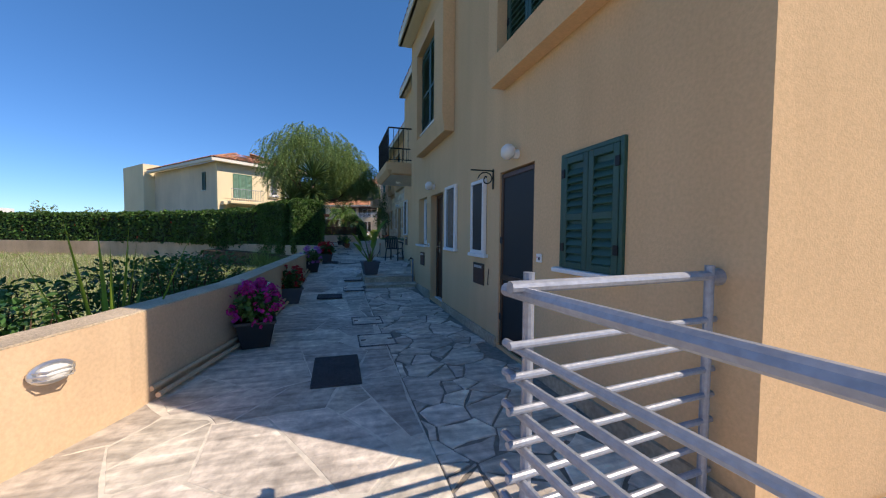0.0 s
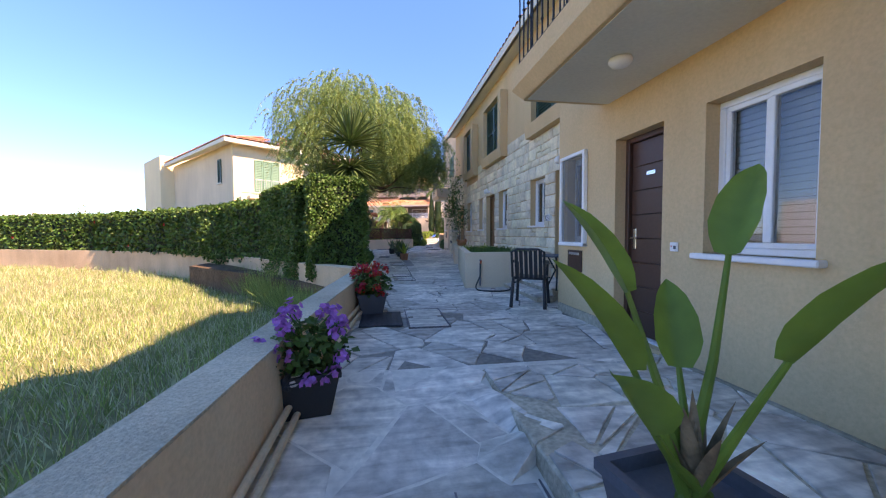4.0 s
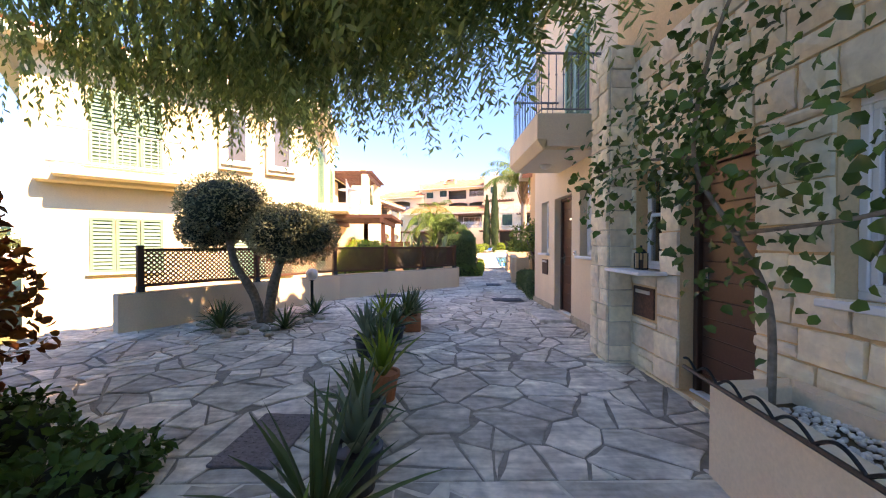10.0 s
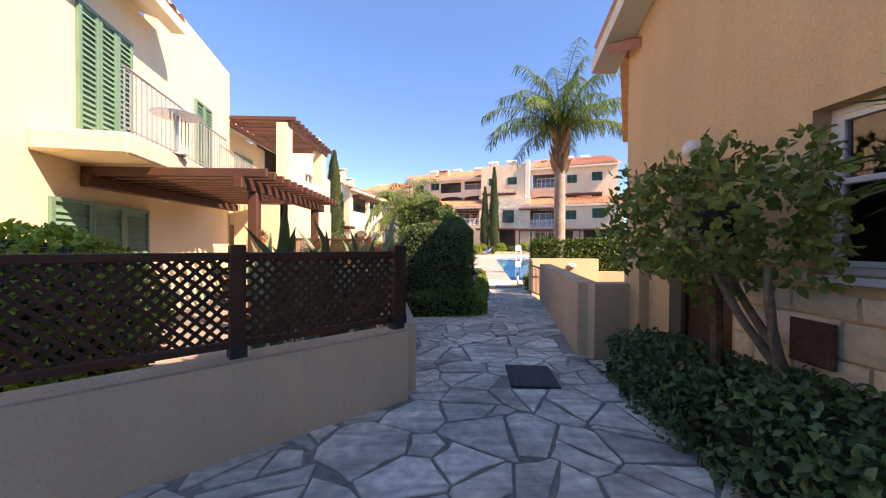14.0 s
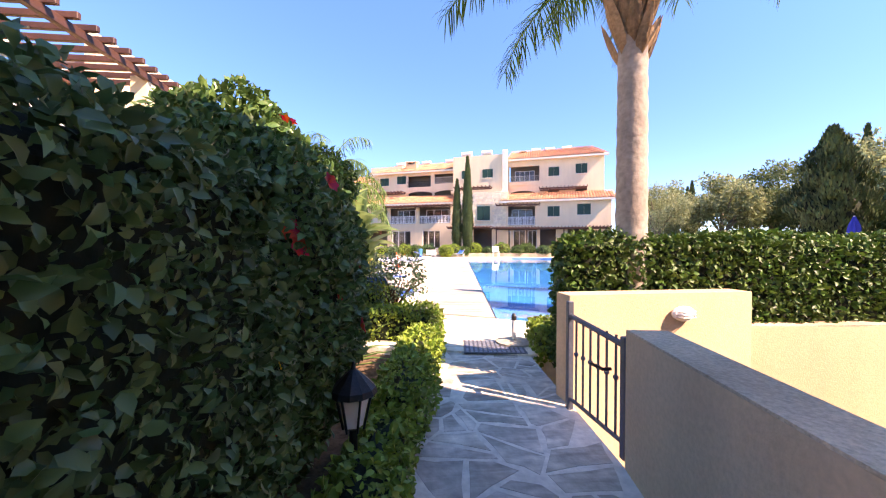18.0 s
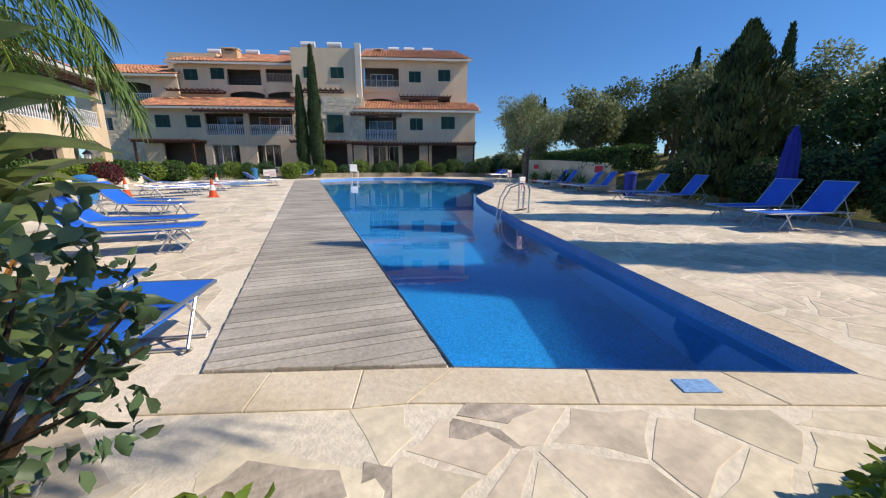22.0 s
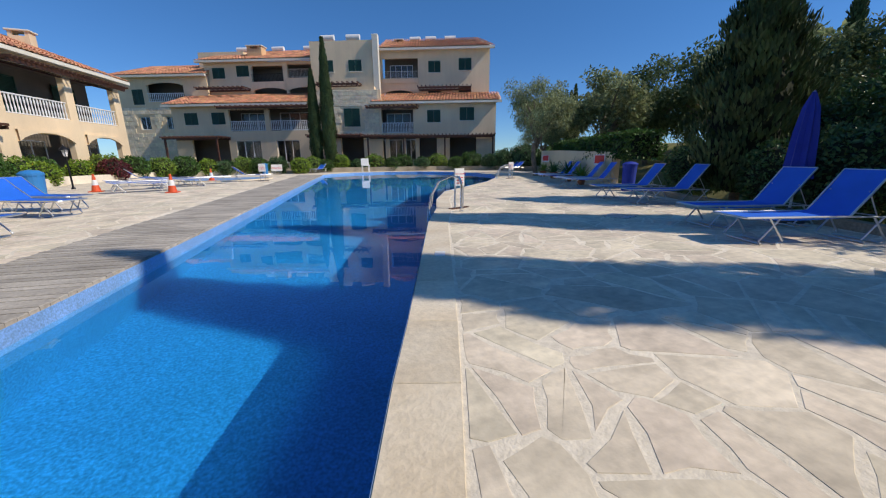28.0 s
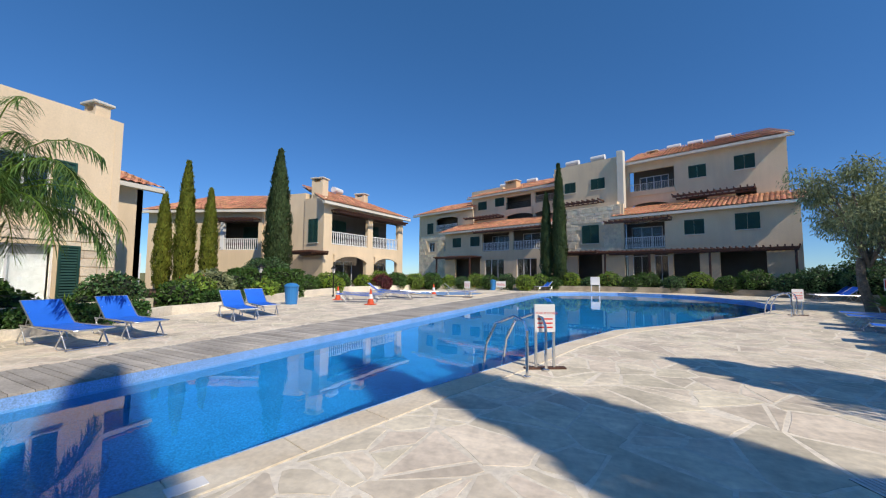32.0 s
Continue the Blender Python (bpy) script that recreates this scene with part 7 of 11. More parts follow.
part("foliage", oval_mesh("foliage", vp, unit(RNG.normal(size=(len(vp), 3)) * 0.6 + [-0.3, 0, -0.5]), unit(RNG.normal(size=(len(vp), 3)) * 0.5 + [-1, 0, 0.6]), sz * 1.1, sz * 0.95, LEAF_HEDGE), LEAF_HEDGE, vine)

# --- planting before the shaded front ---
hedge("hedge", [(3.95, 31.0, 0.45, 0.75, 2.0, 0.62, -8), (4.1, 32.6, 0.45, 0.75, 1.4, 0.55, -8)], LEAF_DARK, "low dark clipped hedge along the house", 0.05, 1500, bump=0.04)
ball_bush("round_tree", 4.08, 32.25, 0.5, (0.58, 0.70, 0.46), LEAF_ROUND, "small round-headed tree with leaning stems by the door", 0.066, 620, "tree", trunk=1.05, clump=0.4, inner=0.3)
round_tree = [o for o in scene.objects if o.name.startswith("round_tree")][-1]
for pts in ([(0.24, -0.42, -0.05), (0.2, -0.34, 0.45), (-0.02, -0.2, 0.9), (-0.2, -0.05, 1.45)], [(0.26, -0.4, -0.05), (0.3, -0.22, 0.5), (0.18, 0.02, 1.0), (0.1, 0.25, 1.5)], [(0.2, -0.38, 0.3), (0.05, -0.4, 0.75), (-0.1, -0.5, 1.2)]):
    part("trunk", limb(B(), pts, 0.04, 0.018, 8), BARKGREY, round_tree, smooth=True)

yc = thing("yucca", at(4.28, 31.25, 0.5), "leaning yucca against the ochre wall", "yucca")
part("trunk", limb(B(), [(0, 0.05, -0.05), (-0.08, 0.0, 0.45), (0.03, -0.25, 0.85), (0.06, -0.48, 1.55)], 0.095, 0.06, 10), BARK, yc)
part("leaf_head", rosette(90, 0.78, 0.06, (0.1, 2.0), 0.3, LEAF_YUCCA, (0.06, -0.48, 1.75)), LEAF_YUCCA, yc)

# --- garden behind the lattice ---
ball_bush("round_bush", -0.95, 32.4, 0.45, (0.9, 0.8, 0.75), LEAF_LIME, "clipped round bush behind the lattice fence", 0.05, 1300)
for x, y, s in ((0.35, 33.6, 1.6), (0.9, 33.7, 1.7), (1.2, 34.4, 1.6), (0.2, 34.4, 1.5), (1.0, 35.3, 1.6)):
    sr = thing("strelitzia", at(x, y, 0.3), "tall grey-green paddle leaves behind the fence", "plant", "paddle-leaved plants")
    part("leaf_rosette", strap_mesh("blades", RNG.normal(size=(14, 3)) * [0.12, 0.12, 0] + [0, 0, 0.45], RNG.normal(size=(14, 3)) * [0.42, 0.42, 0] + [0, 0, 1], RNG.uniform(0.8, s, 14), 0.17, 0.25, LEAF_STREL, 6, 0.3), LEAF_STREL, sr)
    part("stalk_clump", strap_mesh("stalks", RNG.normal(size=(10, 3)) * [0.1, 0.1, 0], RNG.normal(size=(10, 3)) * [0.2, 0.2, 0] + [0, 0, 1], 0.8, 0.035, 0.1, LEAF_STREL, 3), LEAF_STREL, sr)

# --- dark hedges and hibiscus before the pool ---
dark_h = hedge("hedge", [(2.15, 37.12, 0.86, 1.42, 0.95, 1.33, -6)], LEAF_DARK, "tall dark clipped hedge on bare stems beside the path", 0.035, 4600, bump=0.07, flowers=((YELLOW, 6, 0.03),))
for k in range(7):
    x_, y_ = -0.55 + 0.18 * k, 0.25 * math.sin(k * 2.1)
    part("stem", B().tube([(x_ * 0.8, y_, -0.45), (x_ * 0.9, y_ * 0.6, -0.1), (x_, y_, 0.3)], [0.03, 0.022, 0.018], 7), BARK, dark_h)
ball_bush("hibiscus", 2.36, 38.45, 0.5, (0.62, 0.95, 1.09), LEAF_HIB, "glossy dark hibiscus bush with red flowers", 0.046, 3400, "bush", flowers=((RED, 50, 0.06),), clump=0.10)
hedge("hedge", [(2.06, 36.55, 0.42, 1.6, 0.5, 0.52, 6)], LEAF_LOW, "low clipped hedge at the path corner", 0.05, 1500)
hedge("hedge", [(3.02, 37.6, 0.42, 0.42, 2.2, 0.48, -8), (3.35, 39.9, 0.42, 0.42, 2.3, 0.48, -8)], LEAF_MID, "low clipped hedge along the path", 0.05, 1500)
solid("garden_bed", B().prism([(0.6, 37.0), (1.4, 36.3), (2.85, 36.3), (3.78, 41.9), (3.3, 43.0), (1.2, 43.6), (-3.5, 44.5), (-4.0, 40.0), (0.2, 38.4)], -0.5, 0.44), SOIL, "brown soil of the pool garden", "garden bed")
hedge("hedge", [(2.85, 41.75, 0.46, 1.8, 0.75, 0.54, -12), (1.4, 42.1, 0.46, 1.4, 0.8, 0.62, -12), (1.95, 42.55, 0.46, 2.1, 0.6, 0.80, -14)], LEAF_MID, "low clipped hedge at the pool entrance", 0.055, 1300)
hedge("hedge", [(5.75, 40.75, 0.46, 1.75, 0.75, 0.5, -6)], LEAF_MID, "low clipped hedge beside the pool steps", 0.055, 1400, flowers=((RED, 8, 0.025),))
hedge("hedge", [(6.68, 39.80, 0.6, 3.7, 0.42, 1.42, -3), (10.2, 39.75, 0.6, 3.6, 0.6, 1.42, -3)], LEAF_HEDGE, "tall clipped hedge above the terrace wall", 0.055, 2200, bump=0.04)
tall_h = hedge("hedge", [(1.66, 41.8, 1.72, 1.35, 1.0, 1.40, 8), (1.35, 41.9, 1.45, 0.7, 0.8, 0.5, 8)], LEAF_HEDGE, "tall leafy hedge raised on bare trunks", 0.06, 1900, bump=0.2)
for k in (3, 4):
    part("stem", limb(B(), [(-0.5 + 0.22 * k, 0.25, -1.3), (-0.45 + 0.25 * k, 0.15, -0.6), (-0.5 + 0.32 * k, 0.1, 0.3)], 0.018, 0.014, 8), BARKGREY, tall_h)
run_wall("wall_villa_bed", [(1.42, 42.75), (-0.6, 43.5)], -0.3, 1.28, 0.25, PALE, "low pale wall of the raised villa bed", COPING)
fl = thing("spiky_flax", at(2.35, 40.35, 0.44), "arching green flax leaves by the hibiscus", "plant")
part("leaf_rosette", rosette(56, 1.1, 0.045, (0.1, 1.25), 0.9, LEAF_PALM), LEAF_PALM, fl)
ob_s = ball_bush("dark_shrub", 3.05, 42.2, 0.5, (0.5, 0.5, 0.36), LEAF_STREL, "loose grey-green shrub at the pool edge", 0.055, 430, "shrub", trunk=0.5, clump=0.35, inner=0.0)
vb = B()
for k in range(16):
    a = k * 2.4
    vb.tube([(0, 0, 0.3), (0.25 * math.cos(a), 0.25 * math.sin(a), 0.65), (0.5 * math.cos(a), 0.45 * math.sin(a), 0.75 + 0.3 * RNG.random())], [0.018, 0.01, 0.004], 5)
part("twig_clump", vb, BARK, ob_s)
for x, y, s in ((1.72, 44.0, 2.15), (1.3, 44.1, 2.3), (2.1, 44.45, 1.7), (1.0, 44.9, 1.6), (2.4, 43.6, 1.15), (1.85, 42.75, 0.8), (2.3, 42.85, 0.7)):
    bn = thing("banana_plant", at(x, y, 0.44), "tall paddle-leaved plant with torn grey-green leaves and yellow stems", "plant", "paddle-leaved plants by the pool")
    for k in range(4):
        a = k * 1.7 + x
        part("stem", limb(B(), [(0.10 * math.cos(a), 0.10 * math.sin(a), 0), (0.14 * math.cos(a), 0.14 * math.sin(a), 0.5 * s), (0.2 * math.cos(a), 0.2 * math.sin(a), (0.8 + 0.12 * k) * s)], 0.06, 0.035, 7), YELLOWSTEM, bn)
    n = 32
    part("leaf_crown", strap_mesh("leaf_blades", RNG.normal(size=(n, 3)) * [0.13, 0.13, 0] + np.stack([np.zeros(n), np.zeros(n), RNG.uniform(0.35, 1.12, n) * s], 1), RNG.normal(size=(n, 3)) * [0.75, 0.7, 0] + [0.15, -0.1, 1], RNG.uniform(0.5, 0.85, n) * s ** 0.6, RNG.uniform(0.2, 0.34, n), 1.0, LEAF_PADDLE, 8, 0.22), LEAF_PADDLE, bn, "broad arching paddle leaves")
    part("dead_leaves", strap_mesh("dead_sheaths", RNG.normal(size=(12, 3)) * [0.16, 0.16, 0] + [0, 0, 0.25], RNG.normal(size=(12, 3)) * [0.3, 0.3, 0] + [0, 0, 1], RNG.uniform(0.4, 0.75, 12), 0.07, 0.5, DEADSHEATH, 4, 0.3), DEADSHEATH, bn, "dry orange leaf sheaths")


# --- feather palms ---
def palm(x, y, z, trunk_h, r, frond, count, label, lean=(0, 0), boots=0.9, sag=1.0):
    t = thing("palm_tree", at(x, y, z), label, "palm tree")
    rings = []
    n = max(8, int(trunk_h / 0.11))
    for k in range(n + 1):
        f = k / n
        rings.append((r * (1.0 - 0.18 * f) * (1.03 if k % 2 else 0.98), f * trunk_h))
    part("trunk", B().lathe(rings, 18), PALMBARK, t, smooth=True)
    top = np.array([0, 0, trunk_h])
    m = 46
    ang = np.arange(m) * 2.4
    zz = trunk_h - boots + boots * np.linspace(0, 1, m)
    bp = np.stack([np.cos(ang) * r * 0.75, np.sin(ang) * r * 0.75, zz], 1)
    part("husk", strap_mesh("leaf_bases", bp, np.stack([np.cos(ang) * 0.45, np.sin(ang) * 0.45, 0 * ang + 1], 1), RNG.uniform(0.35, 0.7, m), 0.15, -0.5, HUSK, 4, 0.3), HUSK, t, "dry brown leaf bases")
    PB, WB, LB = [], [], []
    stems = B()
    for k in range(count):
        a = k * 2.39996
        f = k / (count - 1)
        el = 1.45 - (0.9 + 0.15 * sag) * f
        d = np.array([math.cos(a) * math.cos(el), math.sin(a) * math.cos(el), math.sin(el)])
        p = top + d * 0.1
        pts = [tuple(p)]
        L = frond * RNG.uniform(0.85, 1.05)
        seg = 16
        for s in range(seg):
            d = d + np.array([0, 0, (-0.055 - 0.012 * s * (1 - 0.3 * f)) * sag])
            d = d / np.linalg.norm(d)
            q = p + d * L / seg
            if s > 1:
                side = np.cross(d, [0, 0, 1])
                side = side / max(np.linalg.norm(side), 1e-6)
                for u in range(5):
                    base = p + (q - p) * u / 5
                    for sg in (-1, 1):
                        PB.append(base)
                        WB.append(side * sg * 0.85 + d * 0.5 + np.array([0, 0, -0.6]) + RNG.normal(size=3) * 0.28)
                        LB.append((0.56 if s > 3 else 0.36) * (1.15 - 0.6 * s / seg))
            p = q
            pts.append(tuple(p))
        stems.tube(pts[::2] + [pts[-1]], [0.022 - 0.018 * i / 9 for i in range(len(pts[::2]) + 1)], 5)
    part("frond_skeleton", stems, LEAF_LIME, t)
    PB, WB, LB = np.array(PB), np.array(WB), np.array(LB)
    part("frond_foliage", strap_mesh("leaflets", PB, WB, LB * frond / 2.1, 0.019, 1.5, LEAF_PALM, 3), LEAF_PALM, t, "drooping feathery leaflets")
    return t


palm(5.60, 39.85, 0.3, 4.6, 0.165, 2.3, 28, "tall feather palm with a ringed grey trunk", boots=1.15, sag=0.8)
palm(0.95, 46.9, 0.4, 2.65, 0.14, 2.5, 26, "feather palm with drooping fronds by the pool", sag=1.3)


# --- cypresses and far trees ---
def cypress(x, y, z, h, r, mt, label, density=1.0, ragged=0.12, group="cypress trees"):
    t = thing("cypress", at(x, y, z), label, "cypress", group)
    part("trunk", B().tube([(0, 0, -0.2), (0, 0, h * 0.5)], [0.12, 0.05], 8), BARKGREY, t)
    n = int(900 * h * r * 2.2 * density)
    f = RNG.random(n) ** 0.8
    prof = np.interp(f, [0, 0.06, 0.25, 0.55, 0.85, 1.0], [0.25, 0.75, 1.0, 0.85, 0.4, 0.02])
    ang = RNG.random(n) * 2 * np.pi
    lump = 1 + ragged * np.sin(ang * 3 + f * 25) + ragged * 0.7 * np.sin(ang * 5 - f * 41)
    rad = r * prof * lump * np.sqrt(RNG.uniform(0.55, 1.0, n))
    P = np.stack([rad * np.cos(ang), rad * np.sin(ang), 0.25 + f * (h - 0.3)], 1)
    way = np.stack([np.cos(ang) * 0.35, np.sin(ang) * 0.35, np.full(n, 1.0)], 1) + RNG.normal(size=(n, 3)) * 0.2
    L = RNG.uniform(0.10, 0.26, n) * (0.7 + 0.3 * min(h / 5, 2))
    part("foliage", blade_mesh("foliage", P, way, np.stack([np.cos(ang), np.sin(ang), 0.3 + 0 * ang], 1), L, L * 0.35, mt, 0.2), mt, t)
    core = []
    for k in range(9):
        ff = k / 8
        core.append((max(0.01, 0.7 * r * float(np.interp(ff, [0, 0.06, 0.25, 0.55, 0.85, 1.0], [0.25, 0.75, 1.0, 0.85, 0.4, 0.02]))), 0.3 + ff * (h - 0.5)))
    # turned near-black core, the shade between the sprays painted in
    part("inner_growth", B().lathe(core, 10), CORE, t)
    return t


def tree(x, y, z, h, spread, mt, label, seed=0, size=0.16, count=3600, category="tree", group="", droop=0.0, bark=None):
    """A broad tree: trunk, limbs, and clumps of leaves with gaps between."""
    rr = np.random.default_rng(seed + 100)
    t = thing("tree", at(x, y, z), label, category, group)
    b = B()
    tips = []
    th = h * 0.32
    limb(b, [(0, 0, -0.3), (0.1 * spread * rr.normal(), 0.1, th * 0.5), (0.1 * rr.normal(), 0.1 * rr.normal(), th)], 0.05 * h * 0.6, 0.035 * h * 0.6, 9)
    k_ = 11
    for k in range(k_):
        a = k * 2.4 + rr.random()
        rad = spread * rr.uniform(0.35, 0.8)
        top = (rad * math.cos(a), rad * math.sin(a), th + (h - th) * rr.uniform(0.2, 0.85) * (1 - 0.35 * rad / spread))
        limb(b, [(0, 0, th * 0.8), (top[0] * 0.45, top[1] * 0.45, th + (top[2] - th) * 0.55), top], 0.018 * h * 0.6, 0.006 * h, 6)
        tips.append(top)
    tips.append((0, 0, h * 0.86))
    part("trunk", b, bark or BARKGREY, t)
    tips = np.array(tips)
    per = count // len(tips)
    P, D = [], []
    for c in tips:
        for _ in range(3):
            cc = c + rr.normal(size=3) * spread * 0.14
            d = unit(rr.normal(size=(per // 3, 3)))
            r_ = spread * rr.uniform(0.22, 0.36)
            P.append(cc + d * [r_, r_, r_ * 0.75] * (rr.random((len(d), 1)) ** 0.4))
            D.append(d)
    P, D = np.concatenate(P), np.concatenate(D)
    n = len(P)
    L = size * rr.uniform(0.6, 1.4, n)
    part("foliage", blade_mesh("foliage", P, unit(D * 0.5 + rr.normal(size=(n, 3)) * 0.6 + [0, 0, -droop]), unit(D + rr.normal(size=(n, 3)) * 0.5), L, L * (0.5 if droop < 0.5 else 0.25), mt), mt, t)
    return t

# ---------- buildings round the pool ----------
def house(name, label, category="house"):
    return thing(name, at(0, 0), label, category)


def hpart(h, name, b, mt, m=None, label="", smooth=False):
    ob = part(name, b, mt, h, label, smooth)
    if m is not None:
        ob.matrix_basis = m
    return ob


def front(h, p0, p1, z0, z1, mt, holes=(), thick=0.25, label=""):
    """A wall of a house with openings; a dark backing added behind some stands for the unlit rooms."""
    m, length = wall_frame(p0, p1)
    w = hpart(h, "wall", wall_bag(length, z0, z1, thick, holes), mt, m, label)
    return m


# added wall and ceiling behind openings, the room's shade put into their colour
def dark_backing(h, m, length, z0, z1, depth=1.6):
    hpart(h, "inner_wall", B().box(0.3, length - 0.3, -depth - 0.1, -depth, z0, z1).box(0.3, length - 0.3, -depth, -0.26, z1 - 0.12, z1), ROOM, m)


def far_shutter(h, m, x0, x1, z0, z1, mt=None, leaves=2, y=0.0):
    """A closed louvred shutter seen from afar: frame, leaves and slats."""
    mt = mt or GREEN
    b = B()
    w = (x1 - x0) / leaves
    for k in range(leaves):
        a, c = x0 + k * w + 0.01, x0 + (k + 1) * w - 0.01
        b.box(a, a + 0.06, y, y + 0.05, z0, z1).box(c - 0.06, c, y, y + 0.05, z0, z1).box(a + 0.06, c - 0.06, y, y + 0.05, z0, z0 + 0.06).box(a + 0.06, c - 0.06, y, y + 0.05, z1 - 0.06, z1)
        b.box(a + 0.06, c - 0.06, y, y + 0.008, z0 + 0.06, z1 - 0.06)
        n = int((z1 - z0 - 0.12) / 0.09)
        for i in range(n):
            zz = z0 + 0.08 + i * 0.09
            b.add([(a + 0.06, y + 0.01, zz + 0.06), (c - 0.06, y + 0.01, zz + 0.06), (c - 0.06, y + 0.045, zz), (a + 0.06, y + 0.045, zz)], [(3, 2, 1, 0)])
    s = hpart(h, "shutter", b, mt, m, "closed green louvred shutter")
    part("sill", B().box(x0 - 0.06, x1 + 0.06, y - 0.02, y + 0.09, z0 - 0.06, z0 - 0.005), EAVE, s)
    return s


def far_window(h, m, x0, x1, z0, z1, panes=2, y=-0.1):
    w = hpart(h, "window", B().box(x0, x1, y - 0.05, y, z0, z0 + 0.06).box(x0, x1, y - 0.05, y, z1 - 0.06, z1), WHITE, m, "white framed window")
    step = (x1 - x0) / panes
    part("frame", sum_boxes([(x0 + k * step - 0.025, x0 + k * step + 0.025, y - 0.05, y, z0 + 0.06, z1 - 0.06) for k in range(1, panes)] + [(x0, x0 + 0.05, y - 0.05, y, z0 + 0.06, z1 - 0.06), (x1 - 0.05, x1, y - 0.05, y, z0 + 0.06, z1 - 0.06)]), WHITE, w)
    for k in range(panes):
        p = part("pane", B().box(x0 + k * step + 0.03, x0 + (k + 1) * step - 0.03, y - 0.03, y - 0.022, z0 + 0.06, z1 - 0.06), GLASS, w)
        p.visible_shadow = False


def sum_boxes(rows):
    b = B()
    for r in rows:
        b.box(*r)
    return b


def balustrade(h, m, x0, x1, y, z0, z1, mt=None, pitch=0.16, label="white balustrade"):
    """Turned white balusters between two rails."""
    mt = mt or WHITE
    r = hpart(h, "balustrade", B().cbox(x0, x1, y - 0.05, y + 0.05, z1 - 0.07, z1, 0.01).cbox(x0, x1, y - 0.05, y + 0.05, z0, z0 + 0.06, 0.01), mt, m, label)
    hh = z1 - z0 - 0.13
    me = B().lathe([(0.03, 0), (0.045, hh * 0.25), (0.022, hh * 0.5), (0.045, hh * 0.75), (0.03, hh)], 6).mesh("baluster", mt)
    n = int((x1 - x0) / pitch)
    for k in range(n):
        s = part("baluster", me, mt, r)
        s.location = (x0 + (k + 0.5) * (x1 - x0) / n, y, z0 + 0.06)
    return r


def thin_rail(h, m, x0, x1, y, z0, z1, mt=None):
    mt = mt or EAVE
    rl = hpart(h, "railing", B().tube([(x0, y, z1), (x1, y, z1)], 0.02, 6), mt, m, "thin metal balcony railing")
    part("bottom_rail", B().tube([(x0, y, z0 + 0.06), (x1, y, z0 + 0.06)], 0.014, 5), mt, rl)
    me = B().box(-0.008, 0.008, -0.008, 0.008, z0, z1).mesh("bar", mt)
    for k in range(int((x1 - x0) / 0.13) + 1):
        part("bar", me, mt, rl).location = (x0 + k * 0.13, y, 0)
    return rl


def beams(h, m, x0, x1, y0, y1, z, pitch=0.42, mt=None, posts=()):
    """A timber pergola: two bearers, cross beams and posts."""
    p = hpart(h, "pergola", B().cbox(x0, x1, y1 - 0.18, y1 - 0.06, z - 0.16, z, 0.01).cbox(x0, x1, y0, y0 + 0.1, z - 0.16, z, 0.01), mt or DARKWOOD, m, "dark timber pergola")
    n = int((x1 - x0) / pitch)
    me = B().cbox(-0.04, 0.04, y0 - 0.02, y1 + 0.15, 0.0, 0.12, 0.01).mesh("beam", mt or DARKWOOD)
    for k in range(n + 1):
        s = part("beam", me, mt or DARKWOOD, p)
        s.location = (x0 + (x1 - x0) * k / n, 0, z)
    for x, y, zb in posts:
        part("post", B().cbox(x - 0.07, x + 0.07, y - 0.07, y + 0.07, zb, z - 0.16, 0.01), mt or DARKWOOD, p)
    return p


def arch_front(b, x0, x1, z0, z1, y0, y1, rise):
    """A wall strip above an arched opening, from the crown up to z1."""
    n = 12
    vs = []
    for k in range(n + 1):
        x, z = x0 + (x1 - x0) * k / n, z0 + rise * max(0.0, math.sin(math.pi * k / n)) ** 0.7
        vs += [(x, y0, z), (x, y0, z1), (x, y1, z1), (x, y1, z)]
    fs = []
    for k in range(n):
        o = 4 * k
        fs += [(o, o + 4, o + 5, o + 1), (o + 3, o + 2, o + 6, o + 7), (o, o + 3, o + 7, o + 4), (o + 1, o + 5, o + 6, o + 2)]
    return b.add(vs, fs)


def tile_roof(h, m, x0, x1, y_eave, y_ridge, z_eave, z_ridge, hip0=0.0, hip1=0.0):
    b = ribbed_roof(B(), (x0, y_eave, z_eave), (x1, y_eave, z_eave), (x0 + hip0, y_ridge, z_ridge), (x1 - hip1, y_ridge, z_ridge), 0.3, 0.07)
    r = hpart(h, "roof", b, TILE, m, "terracotta tiled roof slope")
    part("fascia", B().box(x0, x1, y_eave - 0.25, y_eave + 0.02, z_eave - 0.22, z_eave - 0.02), EAVE, r)
    part("soffit", B().add([(x0, y_eave - 0.2, z_eave - 0.05), (x1, y_eave - 0.2, z_eave - 0.05), (x1 - hip1, y_ridge, z_ridge - 0.12), (x0 + hip0, y_ridge, z_ridge - 0.12)], [(3, 2, 1, 0)]), EAVE, r)
    return r


def stones_on(h, m, x0, x1, z0, z1, holes=(), y=0.0, seed=3, hmin=0.2, mt=None):
    """Rough stone cladding joined into one piece, where it stays far off."""
    rr = random.Random(seed)
    b = B()
    z = z0
    while z < z1 - 0.08:
        dz = min(rr.uniform(hmin, hmin * 1.5), z1 - z)
        x = x0
        while x < x1 - 0.05:
            dx = min(rr.uniform(0.28, 0.6), x1 - x)
            if not any(a < x + dx and c > x and e < z + dz and g > z for a, c, e, g in holes):
                b.cbox(x + 0.008, x + dx - 0.008, y - 0.02, y + 0.03 + rr.random() * 0.03, z + 0.008, z + dz - 0.008, 0.012)
            x += dx
        z += dz
    return tagged(hpart(h, "stone_cladding", b, mt or STONE_J, m, "rough pale stone cladding"), kind="stuff")


